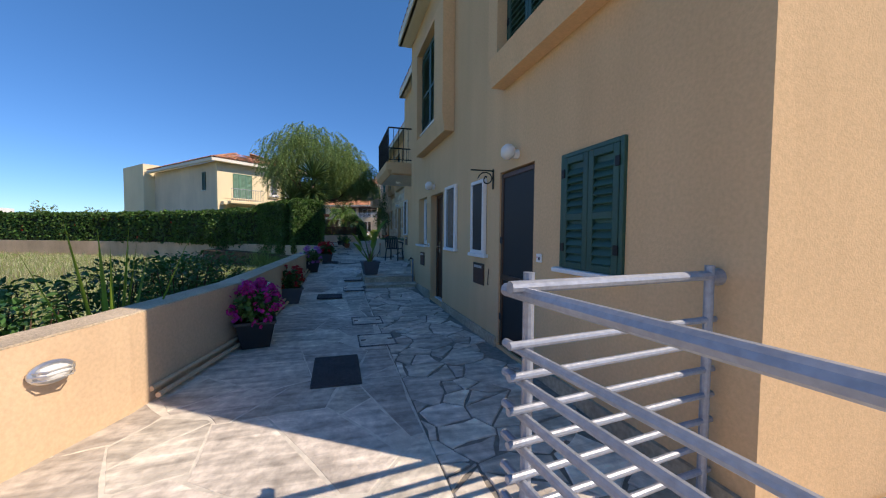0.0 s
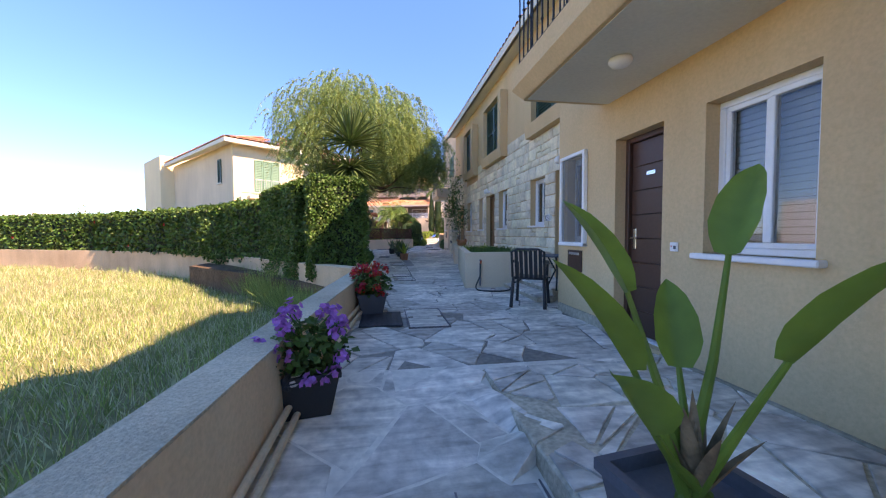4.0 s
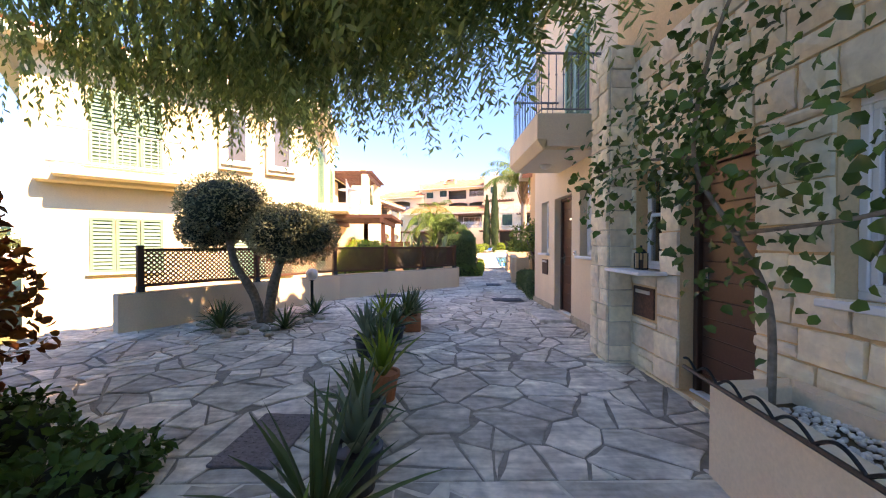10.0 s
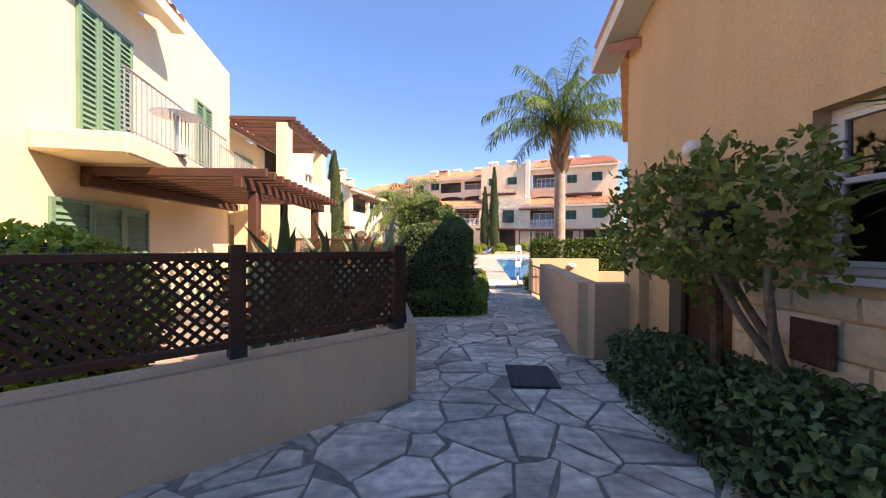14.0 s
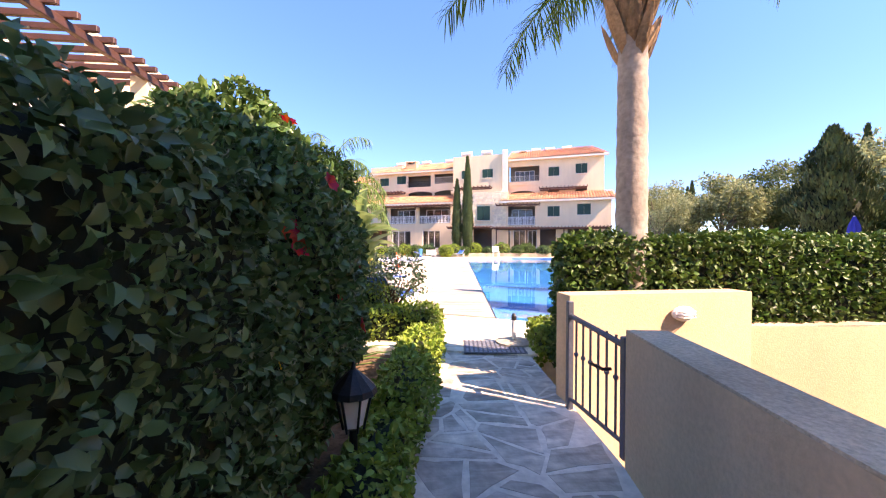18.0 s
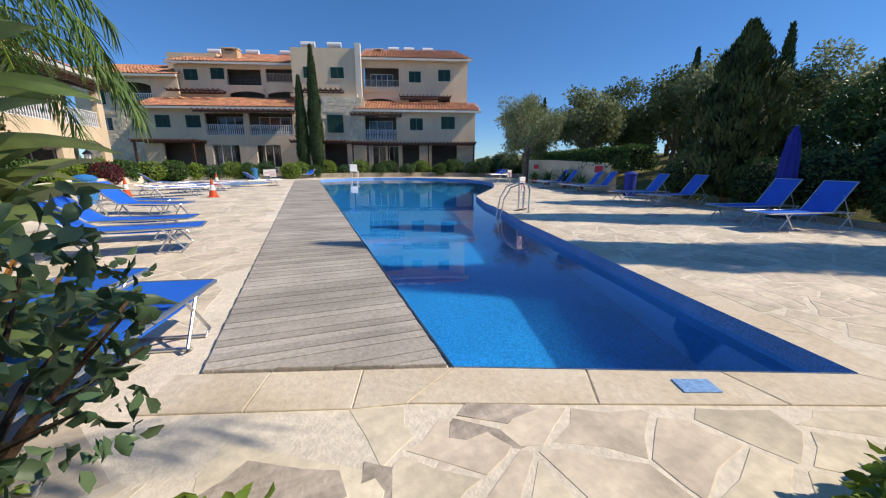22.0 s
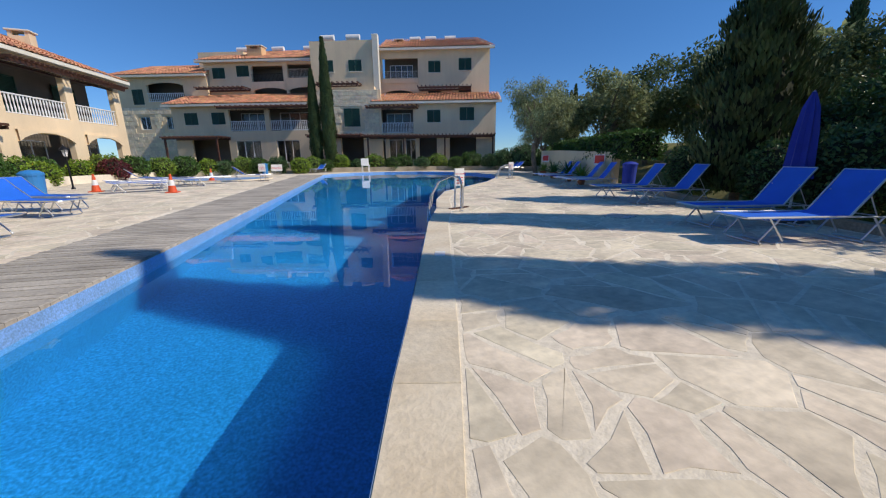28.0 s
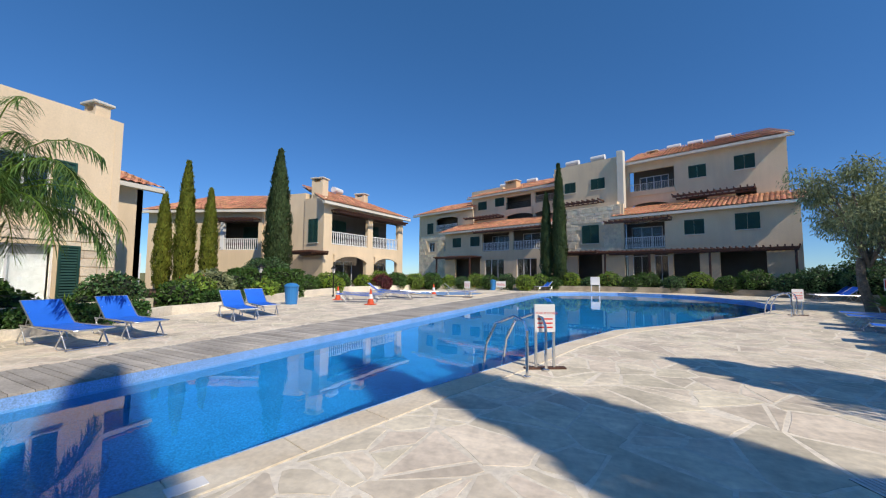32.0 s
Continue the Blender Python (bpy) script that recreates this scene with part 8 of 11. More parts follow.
def solar(h, x, y, z, turn=180):
    t = hpart(h, "water_tank", B().tube([(-0.6, 0, 0.55), (0.6, 0, 0.55)], 0.26, 12), WHITE, pose(x, y, z, 0, 0, turn), "white rooftop water tank")
    part("stand", B().box(-0.5, -0.45, -0.2, 0.2, 0, 0.4).box(0.45, 0.5, -0.2, 0.2, 0, 0.4), ALU, t)


def chimney(h, x, y, z0, z1, w=0.42, mt=None):
    c = hpart(h, "chimney", B().box(x - w, x + w, y - w * 0.7, y + w * 0.7, z0, z1 - 0.35).box(x - w, x - w * 0.6, y - w * 0.7, y + w * 0.7, z1 - 0.35, z1 - 0.1).box(x + w * 0.6, x + w, y - w * 0.7, y + w * 0.7, z1 - 0.35, z1 - 0.1), mt or STUCCO)
    part("cap", B().cbox(x - w - 0.1, x + w + 0.1, y - w * 0.7 - 0.1, y + w * 0.7 + 0.1, z1 - 0.1, z1, 0.02), EAVE, c)


# --- four-storey flats across the pool: the front faces the walker ---
G0 = 0.3
flats = house("apartment_building", "four-storey ochre apartment block with terracotta roofs", "apartment building")
FLATS_TURN = radians(24)
POOL_HEAD = (7.5, 42.0)
placed = set()


def swing(cx, cy, behind):
    """Turns the wing just built, centred on (cx, cy), to the block's slanting front; behind is how far it stands back from the upper front."""
    away = Vector((math.sin(FLATS_TURN), math.cos(FLATS_TURN)))
    ray = Vector((cx - POOL_HEAD[0], cy - POOL_HEAD[1]))
    k = (behind + (Vector((21.0, 78.4)) - Vector(POOL_HEAD)).dot(away)) / ray.dot(away)
    az = math.atan2(ray.x, ray.y)
    wide = k * math.cos(az) / math.cos(FLATS_TURN - az)
    m = Matrix.Translation((POOL_HEAD[0] + ray.x * k, POOL_HEAD[1] + ray.y * k, 1.9)) @ Matrix.Rotation(-FLATS_TURN, 4, "Z") @ Matrix.Diagonal((wide, 1, k, 1)) @ Matrix.Translation((-cx, -cy, -1.9))
    for o in flats.children:
        if o.name not in placed:
            placed.add(o.name)
            o.matrix_basis = m @ o.matrix_basis


# walls run towards smaller x so that they face the pool
fx = lambda xr: (lambda x: xr - x)
u = fx(26.85)
Rm = front(flats, (26.85, 78.4), (15.1, 78.4), G0, 12.05, FLATS,
           [(u(19.3), u(15.5), 9.45, 11.35), (u(18.9), u(15.5), 7.0, 8.45), (u(21.7), u(20.35), 7.3, 8.45), (u(24.95), u(23.6), 7.3, 8.6)])
dark_backing(flats, Rm, 11.7, 6.9, 11.9)
for a, c, e, g in ((21.7, 20.4, 10.0, 11.05), (24.95, 23.6, 10.15, 11.25)):
    far_shutter(flats, Rm, u(a), u(c), e, g)
far_window(flats, Rm, u(18.6), u(16.1), 9.5, 11.0, 4, -1.2)
hpart(flats, "parapet", B().box(u(19.35), u(15.4), 0.002, 0.14, 9.05, 9.5), FLATS, Rm)
thin_rail(flats, Rm, u(19.3), u(15.5), 0.07, 9.5, 10.15)
hpart(flats, "arch", arch_front(B(), u(18.9), u(15.5), 8.1, 8.5, -0.2, -0.02, 0.32), FLATS, Rm)
hpart(flats, "parapet", B().box(u(26.85), u(15.1), 0.003, 1.2, 7.15, 7.62), FLATS, Rm)
beams(flats, Rm, u(24.9), u(19.4), 0.05, 1.6, 8.45)
tile_roof(flats, Rm, u(27.3), u(15.1), 0.7, -4.5, 12.15, 14.3, 1.5, 0.0)
hpart(flats, "flank_wall", B().box(26.6, 26.85, 78.65, 90.0, G0, 12.05), FLATS)
swing(20.97, 78.4, 0.0)
ul = fx(26.0)
Rl = front(flats, (26.0, 75.4), (13.9, 75.4), G0, 6.75, FLATS,
           [(ul(17.75), ul(14.0), 4.1, 6.2), (ul(14.85), ul(13.95), 1.2, 3.6), (ul(17.95), ul(16.9), 1.2, 3.6), (ul(16.6), ul(15.2), 1.2, 3.6), (ul(20.1), ul(18.3), 1.0, 3.65), (ul(24.1), ul(21.4), 1.0, 3.65)])
dark_backing(flats, Rl, 12.0, 0.9, 6.6)
for a, c, e, g in ((20.5, 19.15, 5.02, 6.12), (23.85, 22.4, 5.15, 6.3)):
    far_shutter(flats, Rl, ul(a), ul(c), e, g)
balustrade(flats, Rl, ul(17.75), ul(14.0), -0.1, 4.15, 5.05)
far_window(flats, Rl, ul(17.3), ul(14.8), 4.2, 6.0, 3, -1.3)
for a, c in ((14.85, 13.95), (17.95, 16.9), (16.6, 15.2)):
    far_window(flats, Rl, ul(a), ul(c), 1.2, 3.5, 2, -0.1)
tile_roof(flats, Rl, ul(26.5), ul(13.6), 0.6, -3.0, 6.85, 8.05, 0.0, 0.0)
beams(flats, Rl, ul(18.3), ul(13.3), -0.1, 1.3, 6.35)
beams(flats, Rl, ul(25.8), ul(13.2), 0.05, 2.0, 3.75, 0.36, None, [(ul(25.6), 1.85, 0.5), (ul(21.0), 1.85, 0.5), (ul(17.0), 1.85, 0.5), (ul(13.5), 1.85, 0.5)])
hpart(flats, "flank_wall", B().box(25.75, 26.0, 75.65, 78.4, G0, 6.75), FLATS)
thin_rail(flats, Rl, ul(25.6), ul(13.5), 2.1, 0.7, 1.6, RAILGREY)
swing(19.95, 75.4, -3.0)
# stone tower and the block above it
um = fx(15.1)
Mm = front(flats, (15.1, 77.0), (9.3, 77.0), G0, 7.7, FLATS, [(um(13.2), um(11.8), 4.6, 6.15), (um(13.4), um(11.4), 1.0, 3.7)])
dark_backing(flats, Mm, 5.6, 0.9, 7.4)
stones_on(flats, Mm, um(14.9), um(9.4), 3.9, 7.7, [(um(13.3), um(11.7), 4.5, 6.25)], 0.0, 5, 0.24)
far_shutter(flats, Mm, um(13.2), um(11.8), 4.6, 6.15)
beams(flats, Mm, um(13.6), um(9.0), 0.05, 2.0, 3.75, 0.36)
swing(12.2, 77.0, -3.1)
Mu = front(flats, (15.0, 78.2), (9.3, 78.2), 7.5, 12.0, FLATS, [])
far_shutter(flats, Mu, um(13.9), um(12.75), 9.45, 10.4)
far_shutter(flats, Mu, um(11.4), um(10.4), 9.45, 10.4)
hpart(flats, "parapet", B().box(9.3, 15.0, 77.2, 78.2, 7.7, 8.0), FLATS)
beams(flats, Mu, um(13.8), um(9.9), 0.05, 1.5, 8.25)
hpart(flats, "pilaster", B().cbox(14.85, 15.35, 77.9, 78.5, 7.5, 12.4, 0.02), EAVE, None, "white pilaster with a cap")
hpart(flats, "flank_wall", B().box(9.3, 9.55, 78.45, 90.0, G0, 12.0), FLATS)
for x in (10.6, 12.9):
    solar(flats, x, 79.4, 12.0)
swing(12.15, 78.2, -1.3)
for x in (18.6, 20.4, 22.6):
    solar(flats, x, 82.4, 13.6)
chimney(flats, 16.9, 81.5, 12.6, 13.9)
swing(20.97, 78.4, 0.0)
# left block
ulb = fx(11.0)
Lm = front(flats, (11.0, 87.0), (-0.7, 87.0), G0, 11.7, FLATS,
           [(ulb(6.9), ulb(3.9), 9.75, 11.3), (ulb(7.1), ulb(3.9), 7.7, 9.2), (ulb(10.8), ulb(7.35), 10.1, 11.4), (ulb(10.7), ulb(7.35), 8.2, 9.7)])
dark_backing(flats, Lm, 11.6, 7.6, 11.5)
for a, c, e, g in ((1.3, 0.1, 10.15, 11.2), (3.65, 2.45, 10.3, 11.35)):
    far_shutter(flats, Lm, ulb(a), ulb(c), e, g)
thin_rail(flats, Lm, ulb(6.9), ulb(3.9), 0.07, 9.75, 10.5, BLACKIRON)
thin_rail(flats, Lm, ulb(10.8), ulb(7.35), 0.07, 10.1, 10.9)
for a, c in ((7.1, 3.9), (10.7, 7.35)):
    hpart(flats, "arch", arch_front(B(), ulb(a), ulb(c), 8.85, 9.75, 0.0, 0.12, 0.3), FLATS, Lm)
beams(flats, Lm, ulb(3.6), ulb(-0.9), 0.05, 1.5, 9.0)
tile_roof(flats, Lm, ulb(11.2), ulb(-1.2), 0.6, -4.5, 11.85, 13.9, 0, 1.5)
chimney(flats, 3.9, 88.5, 11.9, 13.6, 0.7)
for x in (8.2, 4.9, 1.2):
    solar(flats, x, 91.2, 13.5)
swing(5.15, 87.0, 0.0)
ull = fx(9.0)
Ll = front(flats, (9.0, 83.5), (-3.3, 83.5), G0, 6.9, FLATS,
           [(ull(4.8), ull(1.7), 4.5, 6.45), (ull(8.75), ull(5.2), 4.5, 6.5), (ull(1.4), ull(-1.9), 1.0, 3.8), (ull(4.2), ull(2.0), 1.4, 3.6), (ull(7.6), ull(5.6), 1.4, 3.6)])
dark_backing(flats, Ll, 12.2, 0.9, 6.8)
for a, c in ((-1.05, -2.2), (1.35, 0.2)):
    far_shutter(flats, Ll, ull(a), ull(c), 5.15, 6.25)
for a, c in ((4.8, 1.7), (8.75, 5.2)):
    balustrade(flats, Ll, ull(a), ull(c), -0.1, 4.55, 5.45)
    far_window(flats, Ll, ull(a) + 0.5, ull(c) - 0.4, 4.6, 6.3, 3, -1.3)
for a, c in ((4.2, 2.0), (7.6, 5.6)):
    far_window(flats, Ll, ull(a), ull(c), 1.4, 3.6, 3)
tile_roof(flats, Ll, ull(9.3), ull(-3.8), 0.6, -3.4, 7.0, 8.4)
beams(flats, Ll, ull(9.0), ull(1.4), -0.1, 1.3, 6.6)
beams(flats, Ll, ull(1.6), ull(-3.2), 0.05, 2.0, 3.85, 0.36, None, [(ull(1.4), 1.85, 0.5), (ull(-3.0), 1.85, 0.5)])
thin_rail(flats, Ll, ull(8.6), ull(-3.0), 2.1, 0.7, 1.5, RAILGREY)
hpart(flats, "flank_wall", B().box(-3.3, -3.05, 83.75, 90.0, G0, 6.9).box(-0.7, -0.45, 87.25, 95.0, 6.0, 11.7), FLATS)
swing(2.85, 83.5, -3.4)
# far left block
uq = fx(-1.0)
Qm = front(flats, (-1.0, 90.0), (-9.0, 90.0), G0, 10.2, FLATS, [(uq(-3.1), uq(-6.3), 7.8, 9.7), (uq(-6.5), uq(-7.45), 5.0, 6.3), (uq(-4.3), uq(-5.1), 5.0, 6.3)])
dark_backing(flats, Qm, 7.9, 0.9, 10.0)
far_shutter(flats, Qm, uq(-6.7), uq(-7.65), 7.5, 9.0)
balustrade(flats, Qm, uq(-3.1), uq(-6.3), 0.05, 7.75, 8.6)
hpart(flats, "arch", arch_front(B(), uq(-3.1), uq(-6.3), 9.3, 9.9, 0.0, 0.12, 0.3), FLATS, Qm)
for a, c in ((-6.5, -7.45), (-4.3, -5.1)):
    far_window(flats, Qm, uq(a), uq(c), 5.0, 6.3)
stones_on(flats, Qm, uq(-3.8), uq(-9.0), 1.0, 7.2, [(uq(-4.2), uq(-5.2), 4.9, 6.4), (uq(-6.4), uq(-7.6), 4.9, 6.4)], 0.0, 9, 0.3)
tile_roof(flats, Qm, uq(-0.8), uq(-9.6), 0.6, -4.0, 10.3, 12.1, 0, 1.5)
hpart(flats, "flank_wall", B().box(-9.0, -8.75, 90.25, 98, G0, 10.2).box(-2.5, 1.5, 92, 98, 11.0, 12.9), FLATS)
swing(-5.0, 90.0, -0.4)
# the block stands a little farther off than its own plan: set it back as a whole
flats.matrix_world = Matrix.Translation((7.75, 42.0, 1.9)) @ Matrix.Scale(1.1, 4) @ Matrix.Translation((-8.0, -42.0, -1.9))

# --- two-storey house beside the pool's far end ---
mid = house("pool_house", "two-storey ochre house with white balustrades and arches")
Hm, Hl = wall_frame((-4.2, 75.4), (-6.1, 65.9))
holes = [(0.7, 4.3, 4.1, 6.5), (4.9, 8.9, 4.1, 6.5), (0.9, 4.1, 0.7, 3.2), (5.1, 8.7, 0.7, 3.2)]
hpart(mid, "wall", wall_bag(Hl, G0, 7.1, 0.3, holes), FLATS, Hm)
dark_backing(mid, Hm, Hl, 0.6, 6.9, 1.8)
for a, c in ((0.7, 4.3), (4.9, 8.9)):
    balustrade(mid, Hm, a, c, -0.12, 4.12, 5.1, None, 0.2)
    far_shutter(mid, Hm, a + 0.9, c - 0.9, 4.4, 6.3, None, 2, -1.7)
    hpart(mid, "arch", arch_front(B(), a + 0.2, c - 0.2, 2.75, 3.35, 0.0, 0.12, 0.5), FLATS, Hm)
    far_window(mid, Hm, a + 0.6, c - 0.6, 0.8, 2.9, 3, -1.2)
tile_roof(mid, Hm, -0.4, Hl + 0.5, 0.6, -4.5, 7.2, 9.3, 2.5, 2.0)
beams(mid, Hm, 0.5, 9.0, -0.1, 0.8, 6.6, 0.3)
chimney(mid, -7.3, 66.9, 7.5, 9.3, 0.5, FLATS)
chimney(mid, -8.0, 74.0, 8.0, 9.6, 0.5, FLATS)
solar(mid, -9.0, 71.5, 8.9, 90)
Km = front(mid, (-6.1, 65.9), (-8.2, 66.3), G0, 7.6, FLATS, [])
far_shutter(mid, Km, 0.6, 1.6, 4.2, 6.0)
beams(mid, Km, -0.6, 2.4, 0.05, 1.6, 3.4, 0.3)
hpart(mid, "tower", B().box(-12.0, -8.2, 66.4, 71.0, G0, 8.1), FLATS, None, "flat-topped link between the houses")
Jm = front(mid, (-11.6, 65.6), (-20.8, 63.2), G0, 6.7, FLATS, [(0.3, 3.4, 3.7, 5.9)])
dark_backing(mid, Jm, 9.2, 0.6, 6.5, 2.0)
balustrade(mid, Jm, 0.3, 3.4, -0.1, 3.7, 4.6)
far_shutter(mid, Jm, 0.9, 2.6, 3.8, 5.7, None, 2, -1.7)
hpart(mid, "column", B().cbox(3.1, 3.4, -0.25, 0.05, 3.7, 5.9, 0.02), WHITE, Jm)
beams(mid, Jm, 0.2, 3.6, -0.1, 0.9, 6.0, 0.3)
tile_roof(mid, Jm, -0.7, 9.9, 0.6, -4.5, 6.8, 8.9, 2.4, 2.4)
hpart(mid, "flank_wall", B().box(-11.8, -11.55, 65.7, 67.0, G0, 6.7), FLATS)

# --- near house between path and pool ---
near = house("villa", "pale yellow two-storey villa with green shutters and pergola")
F1 = front(near, (-3.03, 33.5), (-7.8, 29.37), -0.3, 6.25, PALE, [])
stepb = B()
stepb.box(0.45, 1.35, 0.002, 0.12, 3.95, 5.95).box(1.7, 2.6, 0.002, 0.12, 3.95, 5.95)
hpart(near, "window_surround", stepb, PALE, F1)
for a, c in ((0.62, 1.2), (1.87, 2.45)):
    w = hpart(near, "window", B().box(a, c, 0.121, 0.15, 4.17, 4.23).box(a, c, 0.121, 0.15, 5.63, 5.7).box(a, a + 0.06, 0.121, 0.15, 4.23, 5.63).box(c - 0.06, c, 0.121, 0.15, 4.23, 5.63), WHITE, F1, "white framed upper window")
    part("pane", B().box(a + 0.06, c - 0.06, 0.122, 0.13, 4.23, 5.63), DARKPANE, w, "dim glass pane")
    part("sill", B().box(a - 0.1, c + 0.1, 0.121, 0.2, 4.08, 4.165), WHITE, w)
far_shutter(near, F1, 0.58, 2.35, 0.9, 2.48, GREENL, 3, 0.01)
far_shutter(near, F1, 3.85, 5.25, 1.15, 2.45, GREENL, 3, 0.01)
far_shutter(near, F1, 3.85, 5.25, 3.75, 5.5, GREENL, 3, 0.01)
hpart(near, "ledge", B().cbox(3.4, 6.1, 0.002, 0.4, 3.2, 3.45, 0.03), PALE, F1)
tile_roof(near, F1, -0.5, 6.9, 0.6, -3.5, 6.35, 7.6, 1.5, 3.6)
hpart(near, "flank_wall", B().box(6.05, 6.30, -10.5, -0.005, -0.3, 6.25), CREAM, F1)
hpart(near, "flank_block", B().box(0.5, 7.1, -15.0, -10.51, -0.3, 6.9), PALE, F1, "taller flat-roofed rear block")
FK = F1 @ Matrix(((0, 1, 0, 6.30), (-1, 0, 0, 0), (0, 0, 1, 0), (0, 0, 0, 1)))
tile_roof(near, FK, -0.6, 10.4, 0.6, -3.0, 6.35, 7.6, 3.6, 3.6)
far_shutter(near, FK, 1.6, 2.1, 4.3, 5.6, None, 1, 0.01)
hpart(near, "balcony_slab", B().cbox(3.3, 5.8, 0.003, 0.75, 3.3, 3.5, 0.03), PALE, F1)
thin_rail(near, F1, 3.35, 5.75, 0.7, 3.5, 4.35, RAILGREY)
hpart(near, "wall_light", B().lathe([(0.04, -0.1), (0.08, 0.0), (0.10, 0.08)], 10).move(pose(0.42, 0.12, 2.75)), WHITE, F1, "white bell-shaped wall light")
F2 = front(near, (-4.45, 41.6), (-3.03, 33.5), -0.3, 6.25, PALE, [])
f2u = lambda y: (41.6 - y) / 0.985
far_shutter(near, F2, f2u(36.7), f2u(35.4), 3.35, 5.5, GREENL, 3, 0.01)
far_shutter(near, F2, f2u(40.2), f2u(39.2), 3.35, 5.5, GREENL, 2, 0.01)
far_shutter(near, F2, f2u(37.2), f2u(34.9), 0.9, 2.45, GREENL, 3, 0.01)
tile_roof(near, F2, f2u(37.4), f2u(33.0), 0.6, -3.5, 6.35, 7.6, 0.2, 1.0)
hpart(near, "parapet", B().box(f2u(41.6), f2u(37.6), -0.24, -0.002, 6.25, 7.2), PALE, F2)
hpart(near, "balcony_slab", B().cbox(f2u(38.2), f2u(34.6), 0.003, 1.15, 3.02, 3.32, 0.03).cbox(f2u(41.2), f2u(38.2), 0.003, 1.0, 3.02, 3.32, 0.03), PALE, F2)
thin_rail(near, F2, f2u(38.2), f2u(34.6), 1.1, 3.32, 4.2, RAILGREY)
thin_rail(near, F2, f2u(41.2), f2u(38.25), 0.95, 3.32, 4.1, RAILGREY)
hpart(near, "wall_light", B().lathe([(0.04, -0.08), (0.08, 0.0), (0.10, 0.07)], 10).move(pose(f2u(37.6), 0.14, 2.75)), WHITE, F2)
# pergola over the terrace
pg = thing("pergola", at(-0.95, 35.9, 0), "dark stained timber pergola over the terrace", "pergola")
for y in (0.05, 3.2):
    part("post", B().cbox(-0.08, 0.08, y - 0.08, y + 0.08, 0.3, 2.66, 0.012), DARKWOOD, pg)
part("bearer", B().cbox(-0.07, 0.07, -0.5, 3.8, 2.66, 2.84, 0.012), DARKWOOD, pg)
part("bearer", B().cbox(-2.35, -2.22, -0.5, 3.8, 2.66, 2.84, 0.012), DARKWOOD, pg)
bm_ = B().cbox(-2.4, 0.42, -0.04, 0.04, 2.84, 2.98, 0.012).mesh("beam", DARKWOOD)
for k in range(14):
    s = part("beam", bm_, DARKWOOD, pg)
    s.location = (0, -0.4 + k * 0.31, 0)
tbl = thing("balcony_table", at(-2.4, 36.2, 3.33), "round glass table on the balcony", "table")
part("top", B().lathe([(0.38, 0.68), (0.39, 0.69), (0.38, 0.70)], 20), PALEMOS, tbl)
part("stand", B().tube([(0, 0, 0), (0, 0, 0.68)], 0.03, 8).lathe([(0.2, 0), (0.2, 0.02)], 12), ALU, tbl)
solid("terrace", B().prism([(-3.0, 33.6), (1.7, 33.1), (1.2, 36.8), (0.3, 38.6), (-4.0, 41.5)], -0.5, 0.3), GROUT, "pale terrace floor of the villa", "terrace")

# veranda and pool-side end of the same row
vr = house("pool_villa", "pale stucco villa with white parapets and a stone-clad end")
V1 = front(vr, (-5.6, 46.6), (-5.6, 41.4), -0.3, 6.0, PALE, [])
far_shutter(vr, V1, 1.2, 2.6, 3.3, 5.3, GREENL, 2, 0.01)
hpart(vr, "terrace_slab", B().box(-5.35, -2.62, 41.62, 46.6, 2.9, 3.2), PALE)
front(vr, (-2.6, 41.6), (-5.6, 41.6), -0.3, 3.2, PALE, [(1.7, 2.5, 0.3, 2.4)])
Vs, Vl = wall_frame((-2.6, 46.6), (-2.6, 41.6))
hpart(vr, "wall", wall_bag(Vl, -0.3, 3.2, 0.25, [(0.9, 3.9, 0.4, 2.1)]), PALE, Vs)
hpart(vr, "arch", arch_front(B(), 0.9, 3.9, 1.6, 2.12, -0.2, -0.01, 0.45), PALE, Vs)
for y_ in (41.6, 45.2):
    hpart(vr, "column", B().cbox(-2.98, -2.6, y_, y_ + 0.38, 3.2, 5.7, 0.015), PALE)
hpart(vr, "parapet", B().cbox(-2.80, -2.64, 41.98, 45.2, 3.2, 4.12, 0.02), WHITE)
hpart(vr, "parapet", B().cbox(-2.80, -2.64, 45.58, 46.6, 3.2, 4.7, 0.02), PALE)
balustrade(vr, wall_frame((-2.98, 41.8), (-5.4, 41.8))[0], 0.0, 2.4, 0.0, 3.2, 4.12, None, 0.22)
beams(vr, wall_frame((-4.6, 45.9), (-4.6, 41.5))[0], 0.0, 4.3, 0.0, 2.1, 5.75, 0.36)
tile_roof(vr, wall_frame((-5.2, 46.8), (-5.2, 41.2))[0], 0, 5.6, 0.3, -3.0, 6.1, 7.2)
bx = thing("flower_box", at(-3.4, 41.45, 1.75), "clay flower pot hanging on the villa wall", "flower pot")
part("pot", B().lathe([(0.12, 0), (0.17, 0.26), (0.18, 0.3), (0.15, 0.3)], 14), CLAY, bx)
part("leaf_rosette", rosette(40, 0.32, 0.07, (0.2, 1.7), 0.9, LEAF_AGAVE, (0, 0, 0.28)), LEAF_AGAVE, bx)
PW, PL = wall_frame((-4.4, 52.0), (-4.75, 46.6))
ph = [(1.6, 3.6, 0.55, 2.75), (1.8, 3.0, 4.0, 5.5)]
hpart(vr, "wall", wall_bag(PL, -0.3, 7.35, 0.3, ph), FLATS, PW)
dark_backing(vr, PW, PL, 0.4, 6.8, 1.5)
stones_on(vr, PW, 0.02, PL, 0.4, 3.3, [(1.5, 3.7, 0.3, 2.85)], 0.0, 12, 0.22)
